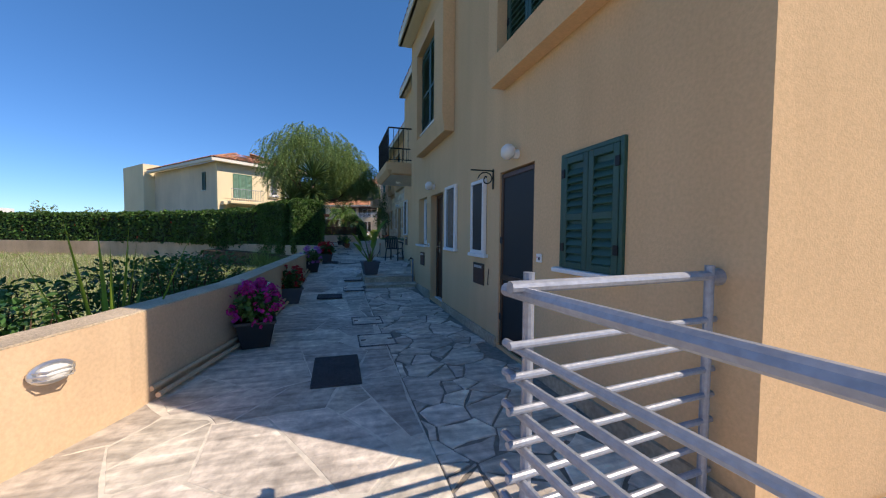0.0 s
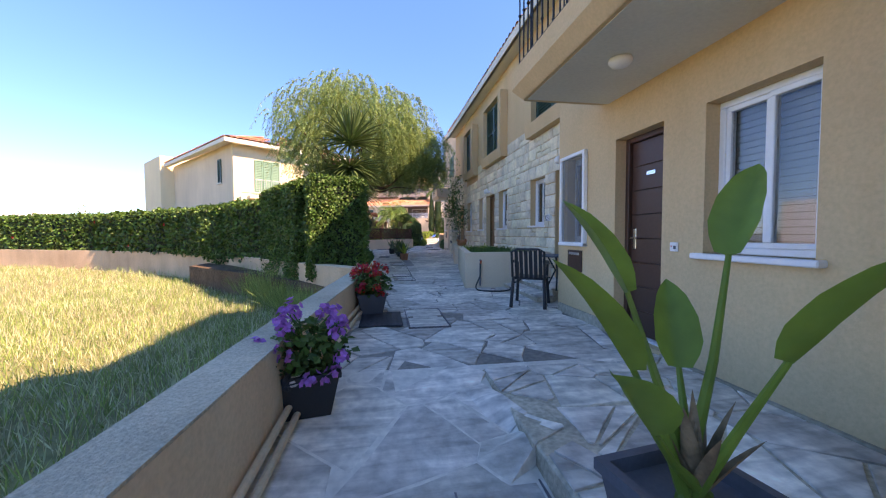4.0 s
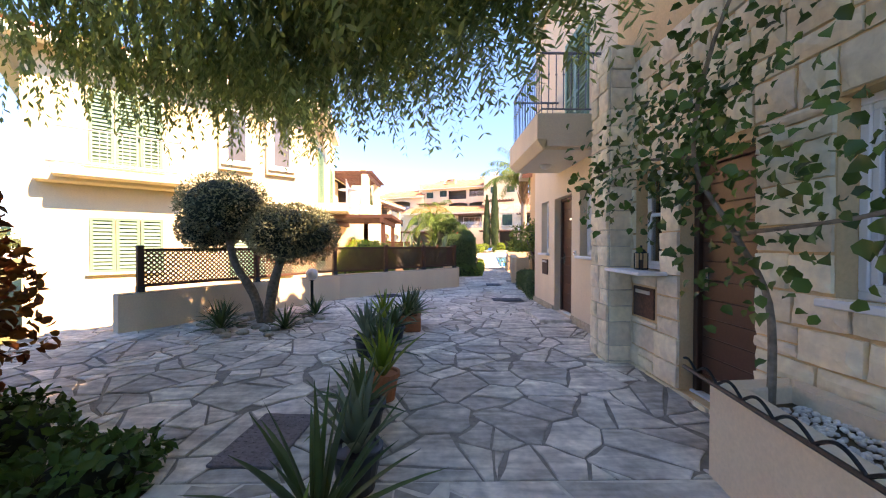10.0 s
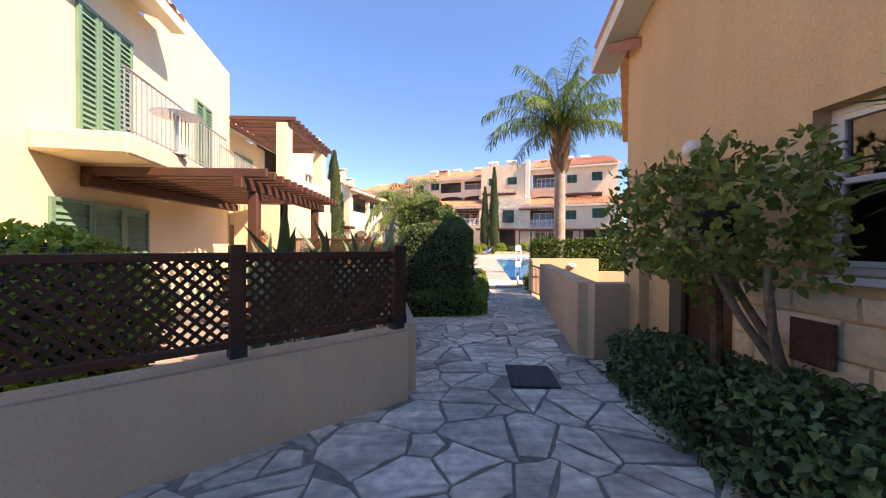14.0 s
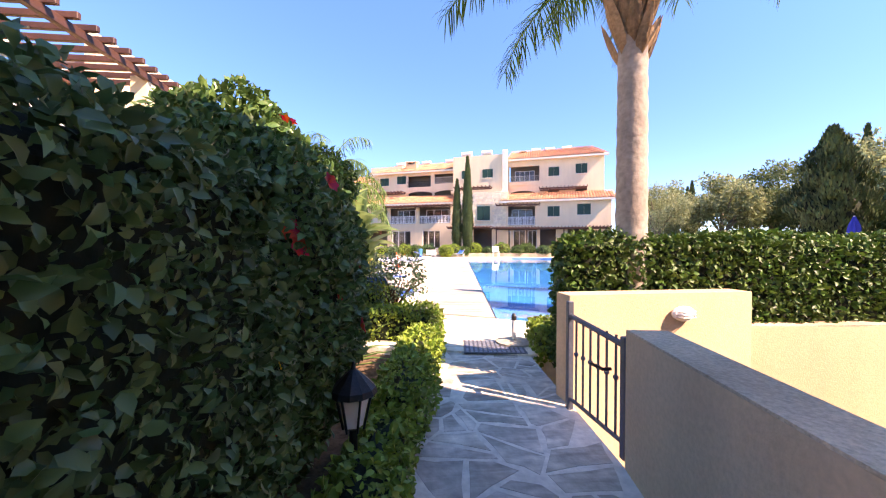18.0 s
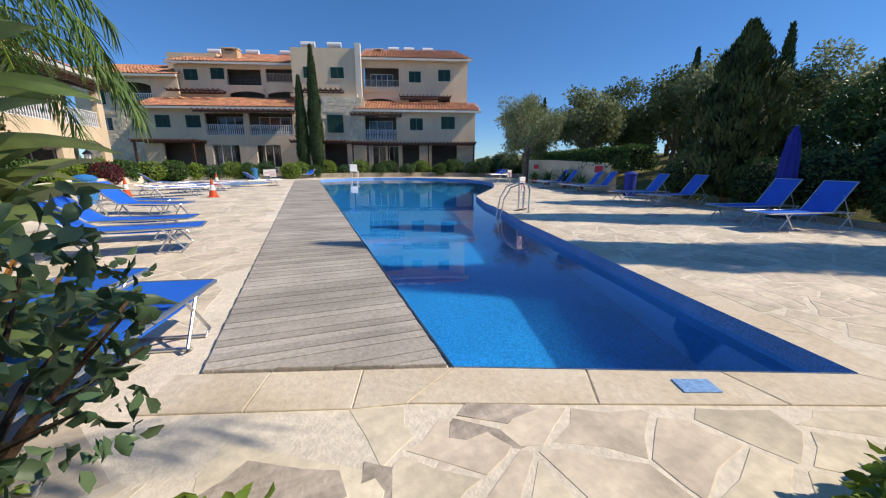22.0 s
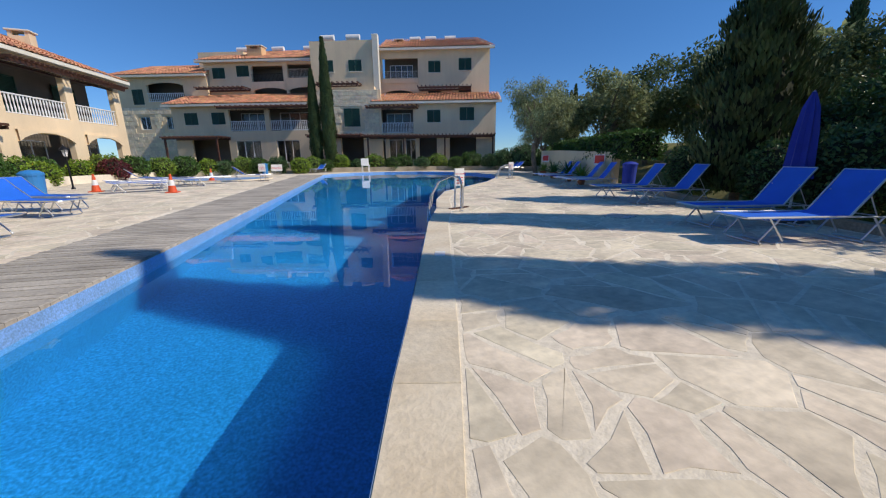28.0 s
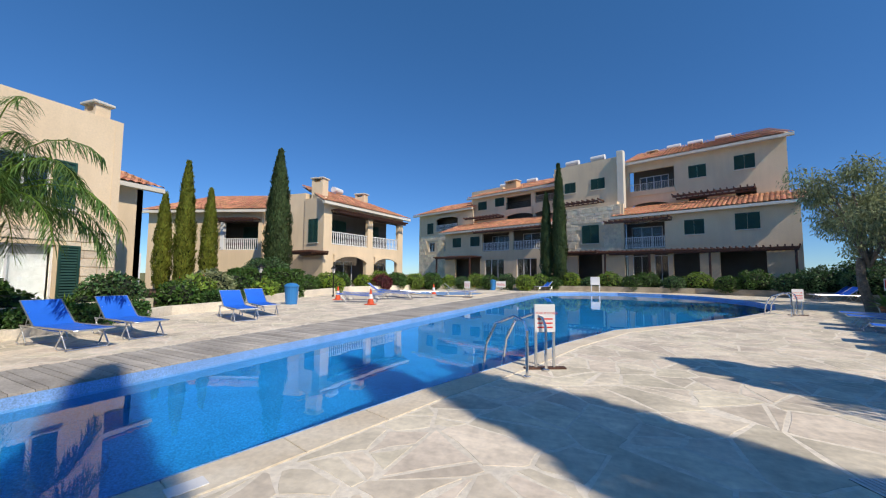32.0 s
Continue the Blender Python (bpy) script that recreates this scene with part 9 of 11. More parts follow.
far_window(vr, PW, 1.6, 3.6, 0.55, 2.75, 2, -0.08)
hpart(vr, "curtain", B().box(1.65, 3.55, -0.3, -0.29, 0.6, 2.7), CURTAIN, PW)
for a, c in ((1.0, 1.55), (3.65, 4.2)):
    far_shutter(vr, PW, a, c, 0.55, 2.75, None, 1, 0.08)
far_window(vr, PW, 1.8, 3.0, 4.0, 5.5, 2, -0.08)
far_shutter(vr, PW, 1.2, 1.78, 3.95, 5.5, None, 1, 0.01)
chimney(vr, -5.0, 51.5, 7.2, 7.95, 0.32, FLATS)
front(vr, (-9.0, 52.0), (-4.4, 52.0), -0.3, 7.35, FLATS, [])
E2 = front(vr, (-8.4, 55.2), (-8.4, 52.2), -0.3, 5.9, FLATS, [])
tile_roof(vr, E2, -0.6, 3.0, 0.6, -3.0, 6.0, 7.4, 0.8, 0)
front(vr, (-12.0, 55.2), (-8.4, 55.2), -0.3, 5.9, FLATS, [])

# --- houses beyond the field, and distance ---
for x, y, w_, hh, nm in ((-52, 42, 9, 5.6, "white flat-roofed house far beyond the field"), (-70, 36, 8, 5.0, "white flat-roofed house far beyond the field"), (-60, 75, 12, 5.0, "low white house in the distance")):
    dh = house("distant_house", nm)
    hpart(dh, "wall", B().box(x - w_ / 2, x + w_ / 2, y, y + 8, -0.4, hh).box(x - w_ / 2 - 0.3, x + w_ / 2 + 0.3, y - 0.6, y, hh * 0.5, hh * 0.5 + 0.3), WHITE)
    for k in range(3):
        hpart(dh, "window", B().box(x - w_ / 2 + 1 + k * w_ / 3.4, x - w_ / 2 + 2.4 + k * w_ / 3.4, y - 0.05, y - 0.002, 0.9, 2.3).box(x - w_ / 2 + 1 + k * w_ / 3.4, x - w_ / 2 + 2.4 + k * w_ / 3.4, y - 0.05, y - 0.002, hh * 0.58, hh * 0.85), GREEN, None, "dark window")
    solar(dh, x, y + 3, hh, 180)

# ---------- trees round the pool ----------
cypress(9.0, 78.3, 0.6, 8.8, 0.55, LEAF_CYP, "slim dark cypress before the flats")
cypress(10.15, 77.9, 0.6, 11.3, 0.6, LEAF_CYP, "tall dark cypress before the flats")
cypress(-6.6, 62.0, 0.5, 9.3, 0.78, LEAF_CYP, "tall dark cypress beside the house")
cypress(-13.8, 61.2, 0.3, 9.2, 0.6, LEAF_GOLDCYP, "golden green cypress behind the hedge")
cypress(-16.1, 61.3, 0.3, 7.2, 0.55, LEAF_GOLDCYP, "golden green cypress behind the hedge")
cypress(-11.8, 61.4, 0.3, 7.2, 0.5, LEAF_GOLDCYP, "golden green cypress behind the hedge")
cypress(17.4, 47.15, 0.5, 5.3, 1.15, LEAF_CYP, "broad dark cypress beside the loungers", 0.9, 0.25)
cypress(18.2, 42.3, 0.5, 11.5, 0.95, LEAF_CYP, "very tall dark cypress beside the paving", 0.8)
cypress(16.6, 39.0, 0.4, 13.0, 0.95, LEAF_CYP, "very tall dark cypress beyond the terrace hedge", 0.6)
cypress(27.0, 46.0, 1.4, 7.7, 0.8, LEAF_CYP, "tall dark cypress behind the shrubs", 0.7)
for x, y, h in ((38.0, 78.0, 8.5), (36.6, 77.0, 7.6), (40.0, 80.0, 7.0), (34.0, 58.0, 8.8), (37.5, 57.0, 9.5), (31.0, 51.5, 8.0), (41.5, 66.0, 8.0)):
    cypress(x, y, 1.2, h, 0.55, LEAF_CYP, "dark cypress in the far tree belt", 0.5)
tree(21.5, 61.5, 0.8, 5.6, 2.3, LEAF_GREY, "grey-green weeping tree behind the garden wall", 1, 0.17, 12000, droop=0.9)
tree(24.5, 65.0, 0.8, 5.0, 2.0, LEAF_GREY, "grey-green weeping tree behind the garden wall", 2, 0.17, 9000, droop=0.9)
for k, (x, y, h, sp, mt_) in enumerate(((30.5, 61.0, 7.2, 3.0, LEAF_PINE), (34.5, 64.5, 7.4, 3.2, LEAF_PINE), (28.5, 54.5, 6.8, 2.8, LEAF_PINE), (26.5, 51.5, 6.8, 2.8, LEAF_GREY), (31.0, 57.0, 6.6, 2.8, LEAF_PINE), (33.0, 50.5, 7.0, 3.2, LEAF_GREY),
                                       (24.0, 48.6, 4.9, 2.2, LEAF_PINE), (28.0, 46.2, 5.2, 2.6, LEAF_GREY), (22.5, 43.0, 4.6, 2.3, LEAF_PINE), (20.0, 45.2, 3.4, 1.8, LEAF_DARK), (19.0, 40.6, 4.4, 2.2, LEAF_DARK), (38.0, 70.0, 7.4, 3.4, LEAF_PINE), (31.0, 72.5, 7.6, 3.0, LEAF_GREY), (33.0, 74.5, 8.0, 3.4, LEAF_PINE), (25.8, 60.5, 6.6, 2.6, LEAF_GREY), (42.0, 75.0, 9.0, 3.8, LEAF_PINE), (37.0, 61.0, 8.0, 3.2, LEAF_GREY))):
    tree(x, y, 0.9, h, sp, mt_, "dense dark evergreen tree on the slope" if mt_ is not LEAF_GREY else "grey-green olive-like tree on the slope", 20 + k, 0.24 if x > 24.5 else 0.13, 6600 if x > 24.5 else 11000, group="trees on the slope")
for k, (x, y, r) in enumerate(((16.2, 44.6, 0.9), (17.0, 46.0, 0.8), (15.8, 41.4, 1.0), (17.9, 43.4, 1.2), (18.6, 49.0, 0.9), (18.9, 46.2, 1.2), (15.6, 42.9, 0.6))):
    ball_bush("shrub", x, y, 0.5, (r, r, r * 0.95), LEAF_DARK, "dark leafy shrub behind the paving kerb", 0.075, 480, "shrub", flowers=((RED, 4, 0.06),) if k % 3 == 0 else None)
hedge("hedge", [(20.6, 55.6, 1.6, 10.5, 1.2, 0.95, 66)], LEAF_HEDGE, "clipped hedge on top of the garden wall", 0.12, 300)

# garden wall with hedge behind the loungers
run_wall("wall_pool", [(22.9, 62.7), (21.3, 58.9), (20.0, 55.6), (18.6, 52.2)], -0.3, [2.1, 2.05, 1.95, 1.85], 0.3, PALE, "cream garden wall behind the sun loungers", COPING)
run_wall("kerb_pool", [(14.05, 41.2), (14.45, 42.2), (16.75, 47.9), (18.3, 51.2), (18.7, 52.2)], -0.3, 0.68, 0.22, KERB, "low stone kerb of the planted strip", None)
run_wall("kerb_far", [(23.0, 61.5), (25.6, 64.5), (26.2, 68.2), (24.6, 72.4), (19.8, 75.6), (13.0, 76.9), (6.2, 76.4)], -0.3, 0.95, 0.3, KERB, "low stone kerb before the flats", None)
run_wall("kerb_left", [(5.8, 76.3), (-1.7, 74.2), (-4.4, 66.6), (-3.6, 60.5), (-0.9, 53.6), (-1.4, 51.9), (0.2, 47.8), (0.75, 45.2), (1.3, 43.6)], -0.3, [0.95, 0.95, 0.95, 0.9, 0.85, 0.8, 0.72, 0.7, 0.7], 0.3, DECKGROUT, "cream kerb of the planted beds", None)
solid("garden_bed", B().prism([(1.1, 43.6), (0.6, 45.2), (0.05, 47.8), (-1.5, 51.8), (-1.0, 53.6), (-3.7, 60.4), (-4.5, 66.6), (-1.8, 74.3), (5.8, 76.5), (14.0, 77.2), (14.0, 86.0), (-3.3, 86), (-22, 62), (-10, 58), (-4.4, 57), (-4.0, 52), (-4.6, 45), (-2.0, 43.9)], -0.5, 0.62), SOIL,
      "brown soil of the planted beds", "garden bed")
solid("garden_bed", B().prism([(25.7, 64.6), (26.4, 68.2), (24.8, 72.5), (20.0, 75.8), (13.2, 77.1), (13.2, 79.5), (29.0, 79.5), (31.0, 68.0)], -0.5, 0.72), SOIL, "brown soil before the flats", "garden bed")
hedge("hedge", [(-0.35, 49.2, 0.6, 0.55, 3.2, 0.5, 14), (-0.0, 46.6, 0.6, 0.5, 1.6, 0.5, 8)], LEAF_LOW, "low clipped hedge behind the sun loungers", 0.07, 800)
hedge("hedge", [(-1.4, 53.9, 0.6, 1.2, 0.9, 0.6, 20)], LEAF_LOW, "low clipped hedge block", 0.07, 800)
run_wall("wall_rubble", [(-0.9, 46.0), (-1.4, 49.5), (-2.2, 51.8)], -0.3, 1.05, 0.35, STONE_J, "low pale rubble garden wall", None)
hedge("hedge", [(-4.6, 59.2, 0.6, 3.6, 1.2, 1.5, 62)], LEAF_HEDGE, "clipped hedge before the house", 0.1, 450)
for x, y, r, mt_, lab in ((-2.9, 48.2, 0.75, LEAF_HEDGE, "leafy green shrub beside the villa door"), (-2.6, 51.0, 0.8, LEAF_DARK, "round dark clipped shrub"), (-2.3, 50.2, 0.45, LEAF_HEDGE, "small round shrub in the bed"), (-3.0, 54.6, 0.9, LEAF_GREY, "grey-green shrub in the bed"),
                          (-5.2, 64.8, 0.75, LEAF_HEDGE, "clipped egg-shaped bush by the house"), (-4.4, 63.2, 0.6, LEAF_HEDGE, "clipped round bush by the house"), (-6.4, 61.4, 1.4, LEAF_DARK, "dark leafy small tree by the house"), (-4.4, 67.2, 0.7, LEAF_LIME, "yellow-green shrub in the bed"),
                          (-3.4, 74.4, 0.8, LEAF_RED, "purple-red bush by the house"), (-3.0, 77.0, 0.9, LEAF_HEDGE, "green bush by the flats"), (-0.6, 80.2, 0.9, LEAF_HEDGE, "green bush by the flats"), (1.8, 82.0, 0.7, LEAF_DARK, "dark bush by the flats"),
                          (4.2, 82.6, 0.8, LEAF_HEDGE, "green bush by the flats"), (7.4, 81.9, 0.8, LEAF_LIME, "yellow-green bush by the flats"), (9.6, 84.4, 0.7, LEAF_HEDGE, "green bush by the flats"), (12.6, 85.6, 0.7, LEAF_DARK, "dark bush by the flats"),
                          (15.8, 84.4, 0.8, LEAF_HEDGE, "green bush by the flats"), (18.6, 83.6, 0.8, LEAF_DARK, "dark bush by the flats"), (21.6, 81.4, 0.8, LEAF_HEDGE, "green bush by the flats"), (24.4, 78.9, 0.9, LEAF_DARK, "dark bush by the flats"),
                          (26.4, 74.0, 1.2, LEAF_DARK, "dark bush by the flats"), (27.0, 70.2, 1.2, LEAF_HEDGE, "green bush by the flats"), (25.8, 67.6, 0.9, LEAF_HEDGE, "green bush behind the kerb")):
    y = set_nearer(y)
    ball_bush("shrub", x, y, 0.55, (r, r, r * 0.8), mt_, lab, 0.12, 230, "shrub", flowers=((YELLOW, 8, 0.05),) if mt_ is LEAF_LIME else None)
for x, y, s in ((-3.6, 69.5, 1.0), (-4.2, 71.6, 1.1), (-3.5, 72.9, 0.9), (-2.8, 78.2, 1.0), (-5.0, 66.0, 0.8), (0.4, 81.0, 0.8), (-1.2, 49.2, 0.7), (11.2, 85.0, 0.9), (17.4, 84.3, 0.9)):
    dr = thing("dracaena", at(x, y, 0.55), "spiky yellow-green palm-like plant in the bed", "plant", "spiky plants in the beds")
    part("trunk", B().tube([(0, 0, 0), (0, 0, 0.4 * s)], 0.06, 7), BARK, dr)
    part("leaf_rosette", rosette(44, 0.75 * s, 0.06, (0.1, 1.5), 0.7, LEAF_LIME, (0, 0, 0.4 * s)), LEAF_LIME, dr)
# more planting in the beds between the paving and the houses
more = ((-1.9, 47.2, 0.5, LEAF_MID), (-2.0, 48.5, 0.5, LEAF_HEDGE), (-2.5, 47.8, 0.6, LEAF_DARK), (-2.4, 46.6, 0.7, LEAF_HEDGE), (-2.0, 52.6, 0.6, LEAF_HEDGE), (-2.6, 53.6, 0.7, LEAF_MID), (-3.4, 56.2, 0.8, LEAF_HEDGE), (-2.6, 56.8, 0.5, LEAF_LIME),
        (-3.5, 58.0, 0.6, LEAF_MID), (-5.0, 61.8, 0.7, LEAF_HEDGE), (-5.6, 68.4, 0.8, LEAF_MID), (-5.6, 70.6, 0.8, LEAF_HEDGE), (-4.8, 73.6, 0.7, LEAF_LIME), (-4.2, 76.2, 0.9, LEAF_MID), (-1.8, 78.9, 0.8, LEAF_MID), (0.6, 81.8, 0.7, LEAF_LIME),
        (3.0, 82.8, 0.8, LEAF_MID), (5.6, 83.8, 0.8, LEAF_DARK), (8.4, 84.6, 0.8, LEAF_MID), (11.0, 86.2, 0.9, LEAF_LIME), (14.2, 86.2, 0.9, LEAF_MID), (17.0, 85.2, 0.9, LEAF_HEDGE), (20.2, 83.6, 0.9, LEAF_MID), (23.0, 81.0, 1.0, LEAF_HEDGE),
        (25.4, 77.6, 1.1, LEAF_DARK), (28.6, 72.2, 1.5, LEAF_HEDGE), (27.2, 76.4, 1.4, LEAF_DARK), (28.4, 67.8, 1.3, LEAF_GREY), (26.6, 64.4, 1.2, LEAF_HEDGE))
for x, y, r, mt_ in more:
    y = set_nearer(y)
    ball_bush("shrub", x, y, 0.55, (r, r, r * 0.85), mt_, "leafy garden shrub in the planted bed", 0.12, 250, "shrub", flowers=((YELLOW, 10, 0.05),) if mt_ is LEAF_LIME else ((RED, 6, 0.05),) if mt_ is LEAF_MID else None, clump=0.22)
# yellow boulders beyond the flats
bb = thing("boulder", at(29.5, 75.5, 0.4), "heap of yellow garden boulders beside the flats", "boulder")
part("rock", B().ball((0, 0, 1.2), (1.2, 0.9, 1.3), 10, 7).ball((1.6, 0.5, 0.9), (1.0, 0.8, 1.0), 9, 6).ball((0.6, -0.6, 0.6), (0.9, 0.7, 0.7), 9, 6), STUCCO_WALL, bb)


# ---------- pool furniture ----------
def sling(b, prof, w, thick):
    """A strip of fabric of one piece along a profile of (x, z)."""
    n = len(prof)
    vs = []
    for x, z in prof:
        vs += [(x, -w / 2, z), (x, w / 2, z), (x, w / 2, z - thick), (x, -w / 2, z - thick)]
    fs = [(4 * i + k, 4 * i + (k + 1) % 4, 4 * i + 4 + (k + 1) % 4, 4 * i + 4 + k) for i in range(n - 1) for k in range(4)]
    b.add(vs, [tuple(reversed(f)) for f in fs] + [(0, 1, 2, 3), (4 * n - 1, 4 * n - 2, 4 * n - 3, 4 * n - 4)])


def make_lounger(name_label, back=38):
    t = thing("sun_lounger", at(0, 0), name_label, "sun lounger", "sun loungers")
    L, w, h = 1.35, 0.58, 0.36
    fr = B().tube([(0, -w / 2, h), (L, -w / 2, h), (L + 0.02, -w / 2 + 0.04, h), (L + 0.02, w / 2 - 0.04, h), (L, w / 2, h), (0, w / 2, h)], 0.016, 7)
    part("frame", fr, ALU, t)
    sb = B()
    n = 10
    prof = [(L * k / n, h + 0.012 - 0.03 * math.sin(math.pi * k / n)) for k in range(n + 1)]
    sling(sb, prof, w, 0.022)
    part("seat_sling", sb, BLUE, t, "taut blue fabric")
    a = radians(back)
    bl = 0.72
    tip = (-bl * math.cos(a), h + bl * math.sin(a))
    bk = B()
    sling(bk, [(tip[0] * k / 6, h + (tip[1] - h) * k / 6 - 0.03 * math.sin(math.pi * k / 6) + 0.012) for k in range(7)][::-1], w, 0.022)
    brest = part("backrest", bk, BLUE, t, "blue fabric backrest")
    part("back_frame", B().tube([(0, -w / 2, h), (tip[0], -w / 2, tip[1]), (tip[0], w / 2, tip[1]), (0, w / 2, h)], 0.014, 7), ALU, brest)
    part("prop", B().tube([(tip[0] * 0.55, -w / 2 + 0.05, h + (tip[1] - h) * 0.55), (-0.42, -w / 2 + 0.05, h), (-0.42, w / 2 - 0.05, h), (tip[0] * 0.55, w / 2 - 0.05, h + (tip[1] - h) * 0.55)], 0.009, 6), ALU, brest)
    for s in (-w / 2, w / 2):
        part("side_rail", B().tube([(0, s, h), (-0.5, s, h - 0.01)], 0.014, 6), ALU, t)
    for x in (-0.42, 0.95):
        part("leg", B().tube([(x + 0.1, -w / 2, h), (x - 0.12, -w / 2 - 0.01, 0.05), (x - 0.05, -w / 2, 0.014), (x - 0.05, w / 2, 0.014), (x - 0.12, w / 2 + 0.01, 0.05), (x + 0.1, w / 2, h)], 0.013, 7), ALU, t)
        part("leg", B().tube([(x - 0.05, -w / 2, h), (x + 0.2, -w / 2 - 0.005, 0.05), (x + 0.15, -w / 2, 0.014), (x + 0.15, w / 2, 0.014), (x + 0.2, w / 2 + 0.005, 0.05), (x - 0.05, w / 2, h)], 0.013, 7), ALU, t)
    return t


first = make_lounger("blue fabric sun lounger with raised back on the paving", 38)
Z = DECK - 0.008
# each: place, turn (the foot points along it)
SPOTS = [(2.83, 43.06, 70), (2.3, 43.7, 70), (1.86, 47.65, -3), (1.66, 48.85, -9), (1.4, 51.95, -26), (1.05, 53.15, -28), (0.1, 64.4, 20),
         (24.6, 72.6, 185), (24.9, 74.0, 190), (9.0, 83.2, 230), (4.4, 66.6, 20)]
STEEP = [(14.49, 44.9, 160), (13.89, 43.88, 160), (16.0, 47.55, 155), (16.2, 48.85, 155), (17.75, 52.0, 155), (18.05, 52.95, 155), (18.9, 55.2, 155), (19.3, 56.2, 155)]
first.matrix_world = at(*SPOTS[0][:2], Z, SPOTS[0][2])
for x, y, a in SPOTS[1:]:
    y = set_nearer(y)
    copy_thing(first, at(x, y, Z, a))
upright = make_lounger("blue sun lounger with steeply raised back before the shrubs", 54)
upright.matrix_world = at(*STEEP[0][:2], Z, STEEP[0][2])
for x, y, a in STEEP[1:]:
    copy_thing(upright, at(x, y, Z, a))
flat = make_lounger("blue sun lounger lying flat in a loose group", 4)
flat.matrix_world = at(1.2, 58.6, Z, 20)
for x, y, a in ((0.6, 60.0, 25), (1.9, 61.2, 15), (2.6, 62.6, 35), (0.9, 63.0, -10)):
    copy_thing(flat, at(x, y, Z, a))

um_ = thing("parasol", at(15.15, 44.9, Z), "closed navy blue parasol between the loungers", "parasol")
part("base", B().lathe([(0.24, 0), (0.24, 0.05), (0.05, 0.07), (0.04, 0.25)], 16), GREYPL, um_)
part("pole", B().tube([(0, 0, 0.05), (0, 0, 2.15)], 0.02, 10), WHITE, um_, "white pole")
cv = B()
ringp = []
for i, (r, z) in enumerate(((0.20, 0.75), (0.19, 0.8), (0.17, 1.1), (0.15, 1.5), (0.10, 1.9), (0.03, 2.12), (0.01, 2.16))):
    ringp.append([(r * (1 + 0.18 * math.cos(k * math.pi)) * math.cos(k * math.pi / 8), r * (1 + 0.18 * math.cos(k * math.pi)) * math.sin(k * math.pi / 8), z) for k in range(16)])
cv.v = [p for r_ in ringp for p in r_]
cv.f = [(i * 16 + k, i * 16 + (k + 1) % 16, (i + 1) * 16 + (k + 1) % 16, (i + 1) * 16 + k) for i in range(6) for k in range(16)]
part("canopy", cv, NAVY, um_, "furled navy canopy")


def cone(x, y):
    t = thing("traffic_cone", at(x, y, Z), "orange traffic cone with a white band", "traffic cone", "traffic cones")
    part("base", B().cbox(-0.2, 0.2, -0.2, 0.2, 0, 0.035, 0.01), ORANGE_PL, t)
    part("body", B().lathe([(0.15, 0.035), (0.105, 0.26)], 16), ORANGE_PL, t)
    part("band", B().lathe([(0.106, 0.26), (0.065, 0.47)], 16), WHITE, t, "white reflective band")
    part("tip", B().lathe([(0.065, 0.47), (0.03, 0.68), (0.02, 0.69)], 16), ORANGE_PL, t)


for x, y in ((-0.3, 59.6), (2.72, 57.7), (2.4, 66.4)):
    cone(x, y)


def ladder(x, y, turn, label):
    t = thing("pool_ladder", at(x, y, 0, turn), label, "pool ladder", "pool ladders")
    for s in (-0.25, 0.25):
        pts = [(0.25, s, 0.549), (0.25, s, 1.15), (0.2, s, 1.27), (0.05, s, 1.32), (-0.25, s, 1.2), (-0.42, s, 0.9), (-0.5, s, 0.4), (-0.5, s, -0.45)]
        part("handrail", B().tube(pts, 0.021, 9), CHROME, t)
        part("foot_plate", B().lathe([(0.05, 0.549), (0.05, 0.563), (0.025, 0.569)], 12, (0.25, s, 0)), CHROME, t)
    for z in (0.15, -0.1, -0.32):
        part("rung", B().cbox(-0.54, -0.46, -0.25, 0.25, z, z + 0.03, 0.008), CHROME, t)


def sign(x, y, turn, label, h=1.05, w=0.36, hh=0.42, text=True):
    t = thing("pool_sign", at(x, y, Z, turn), label, "sign", "pool signs")
    for s in (-0.13, 0.13):
        part("leg", B().cbox(s - 0.018, s + 0.018, -0.018, 0.018, 0, h, 0.004), ALU, t)
    part("foot", B().cbox(-0.3, 0.3, -0.05, 0.05, 0, 0.025, 0.005), RUST, t)
    part("board", B().cbox(-w / 2, w / 2, -0.03, -0.018, h - hh, h, 0.004), WHITE, t)
    if text:
        writing("POOL IS CLOSED", 0.042, Matrix.Translation((-w / 2 + 0.015, -0.0315, h - 0.14)) @ Matrix(((1, 0, 0, 0), (0, 0, -1, 0), (0, 1, 0, 0), (0, 0, 0, 1))), REDSIGN, t)
    b = B()
    for k in range(3):
        b.box(-w / 2 + 0.04, w / 2 - 0.04, -0.0325, -0.0305, h - 0.22 - k * 0.06, h - 0.20 - k * 0.06)
    part("print_bar", b, REDSIGN, t)


ladder(10.33, 48.80, -25, "polished steel pool ladder with curved handrails")
ladder(17.9, 59.2, -40, "polished steel pool ladder with curved handrails")
sign(10.64, 49.02, 22, "white pool sign with red print on two posts", 0.92, 0.30, 0.40)
sign(18.4, 59.5, 10, "white pool sign with red print on two posts", 0.9)
sign(5.3, 64.3, -5, "white pool sign with red print on two posts", 0.95)
sign(5.6, 73.6, 0, "low white board by the far pool edge", 0.8, 0.8, 0.5, False)
gch = thing("lifeguard_chair", at(12.9, 75.4, Z), "white plastic chair by the pool's far edge", "chair")
part("seat", B().cbox(-0.35, 0.35, -0.3, 0.3, 0.55, 0.62, 0.02), WHITE, gch)
part("backrest", B().cbox(-0.35, 0.35, 0.26, 0.32, 0.62, 1.2, 0.02), WHITE, gch)
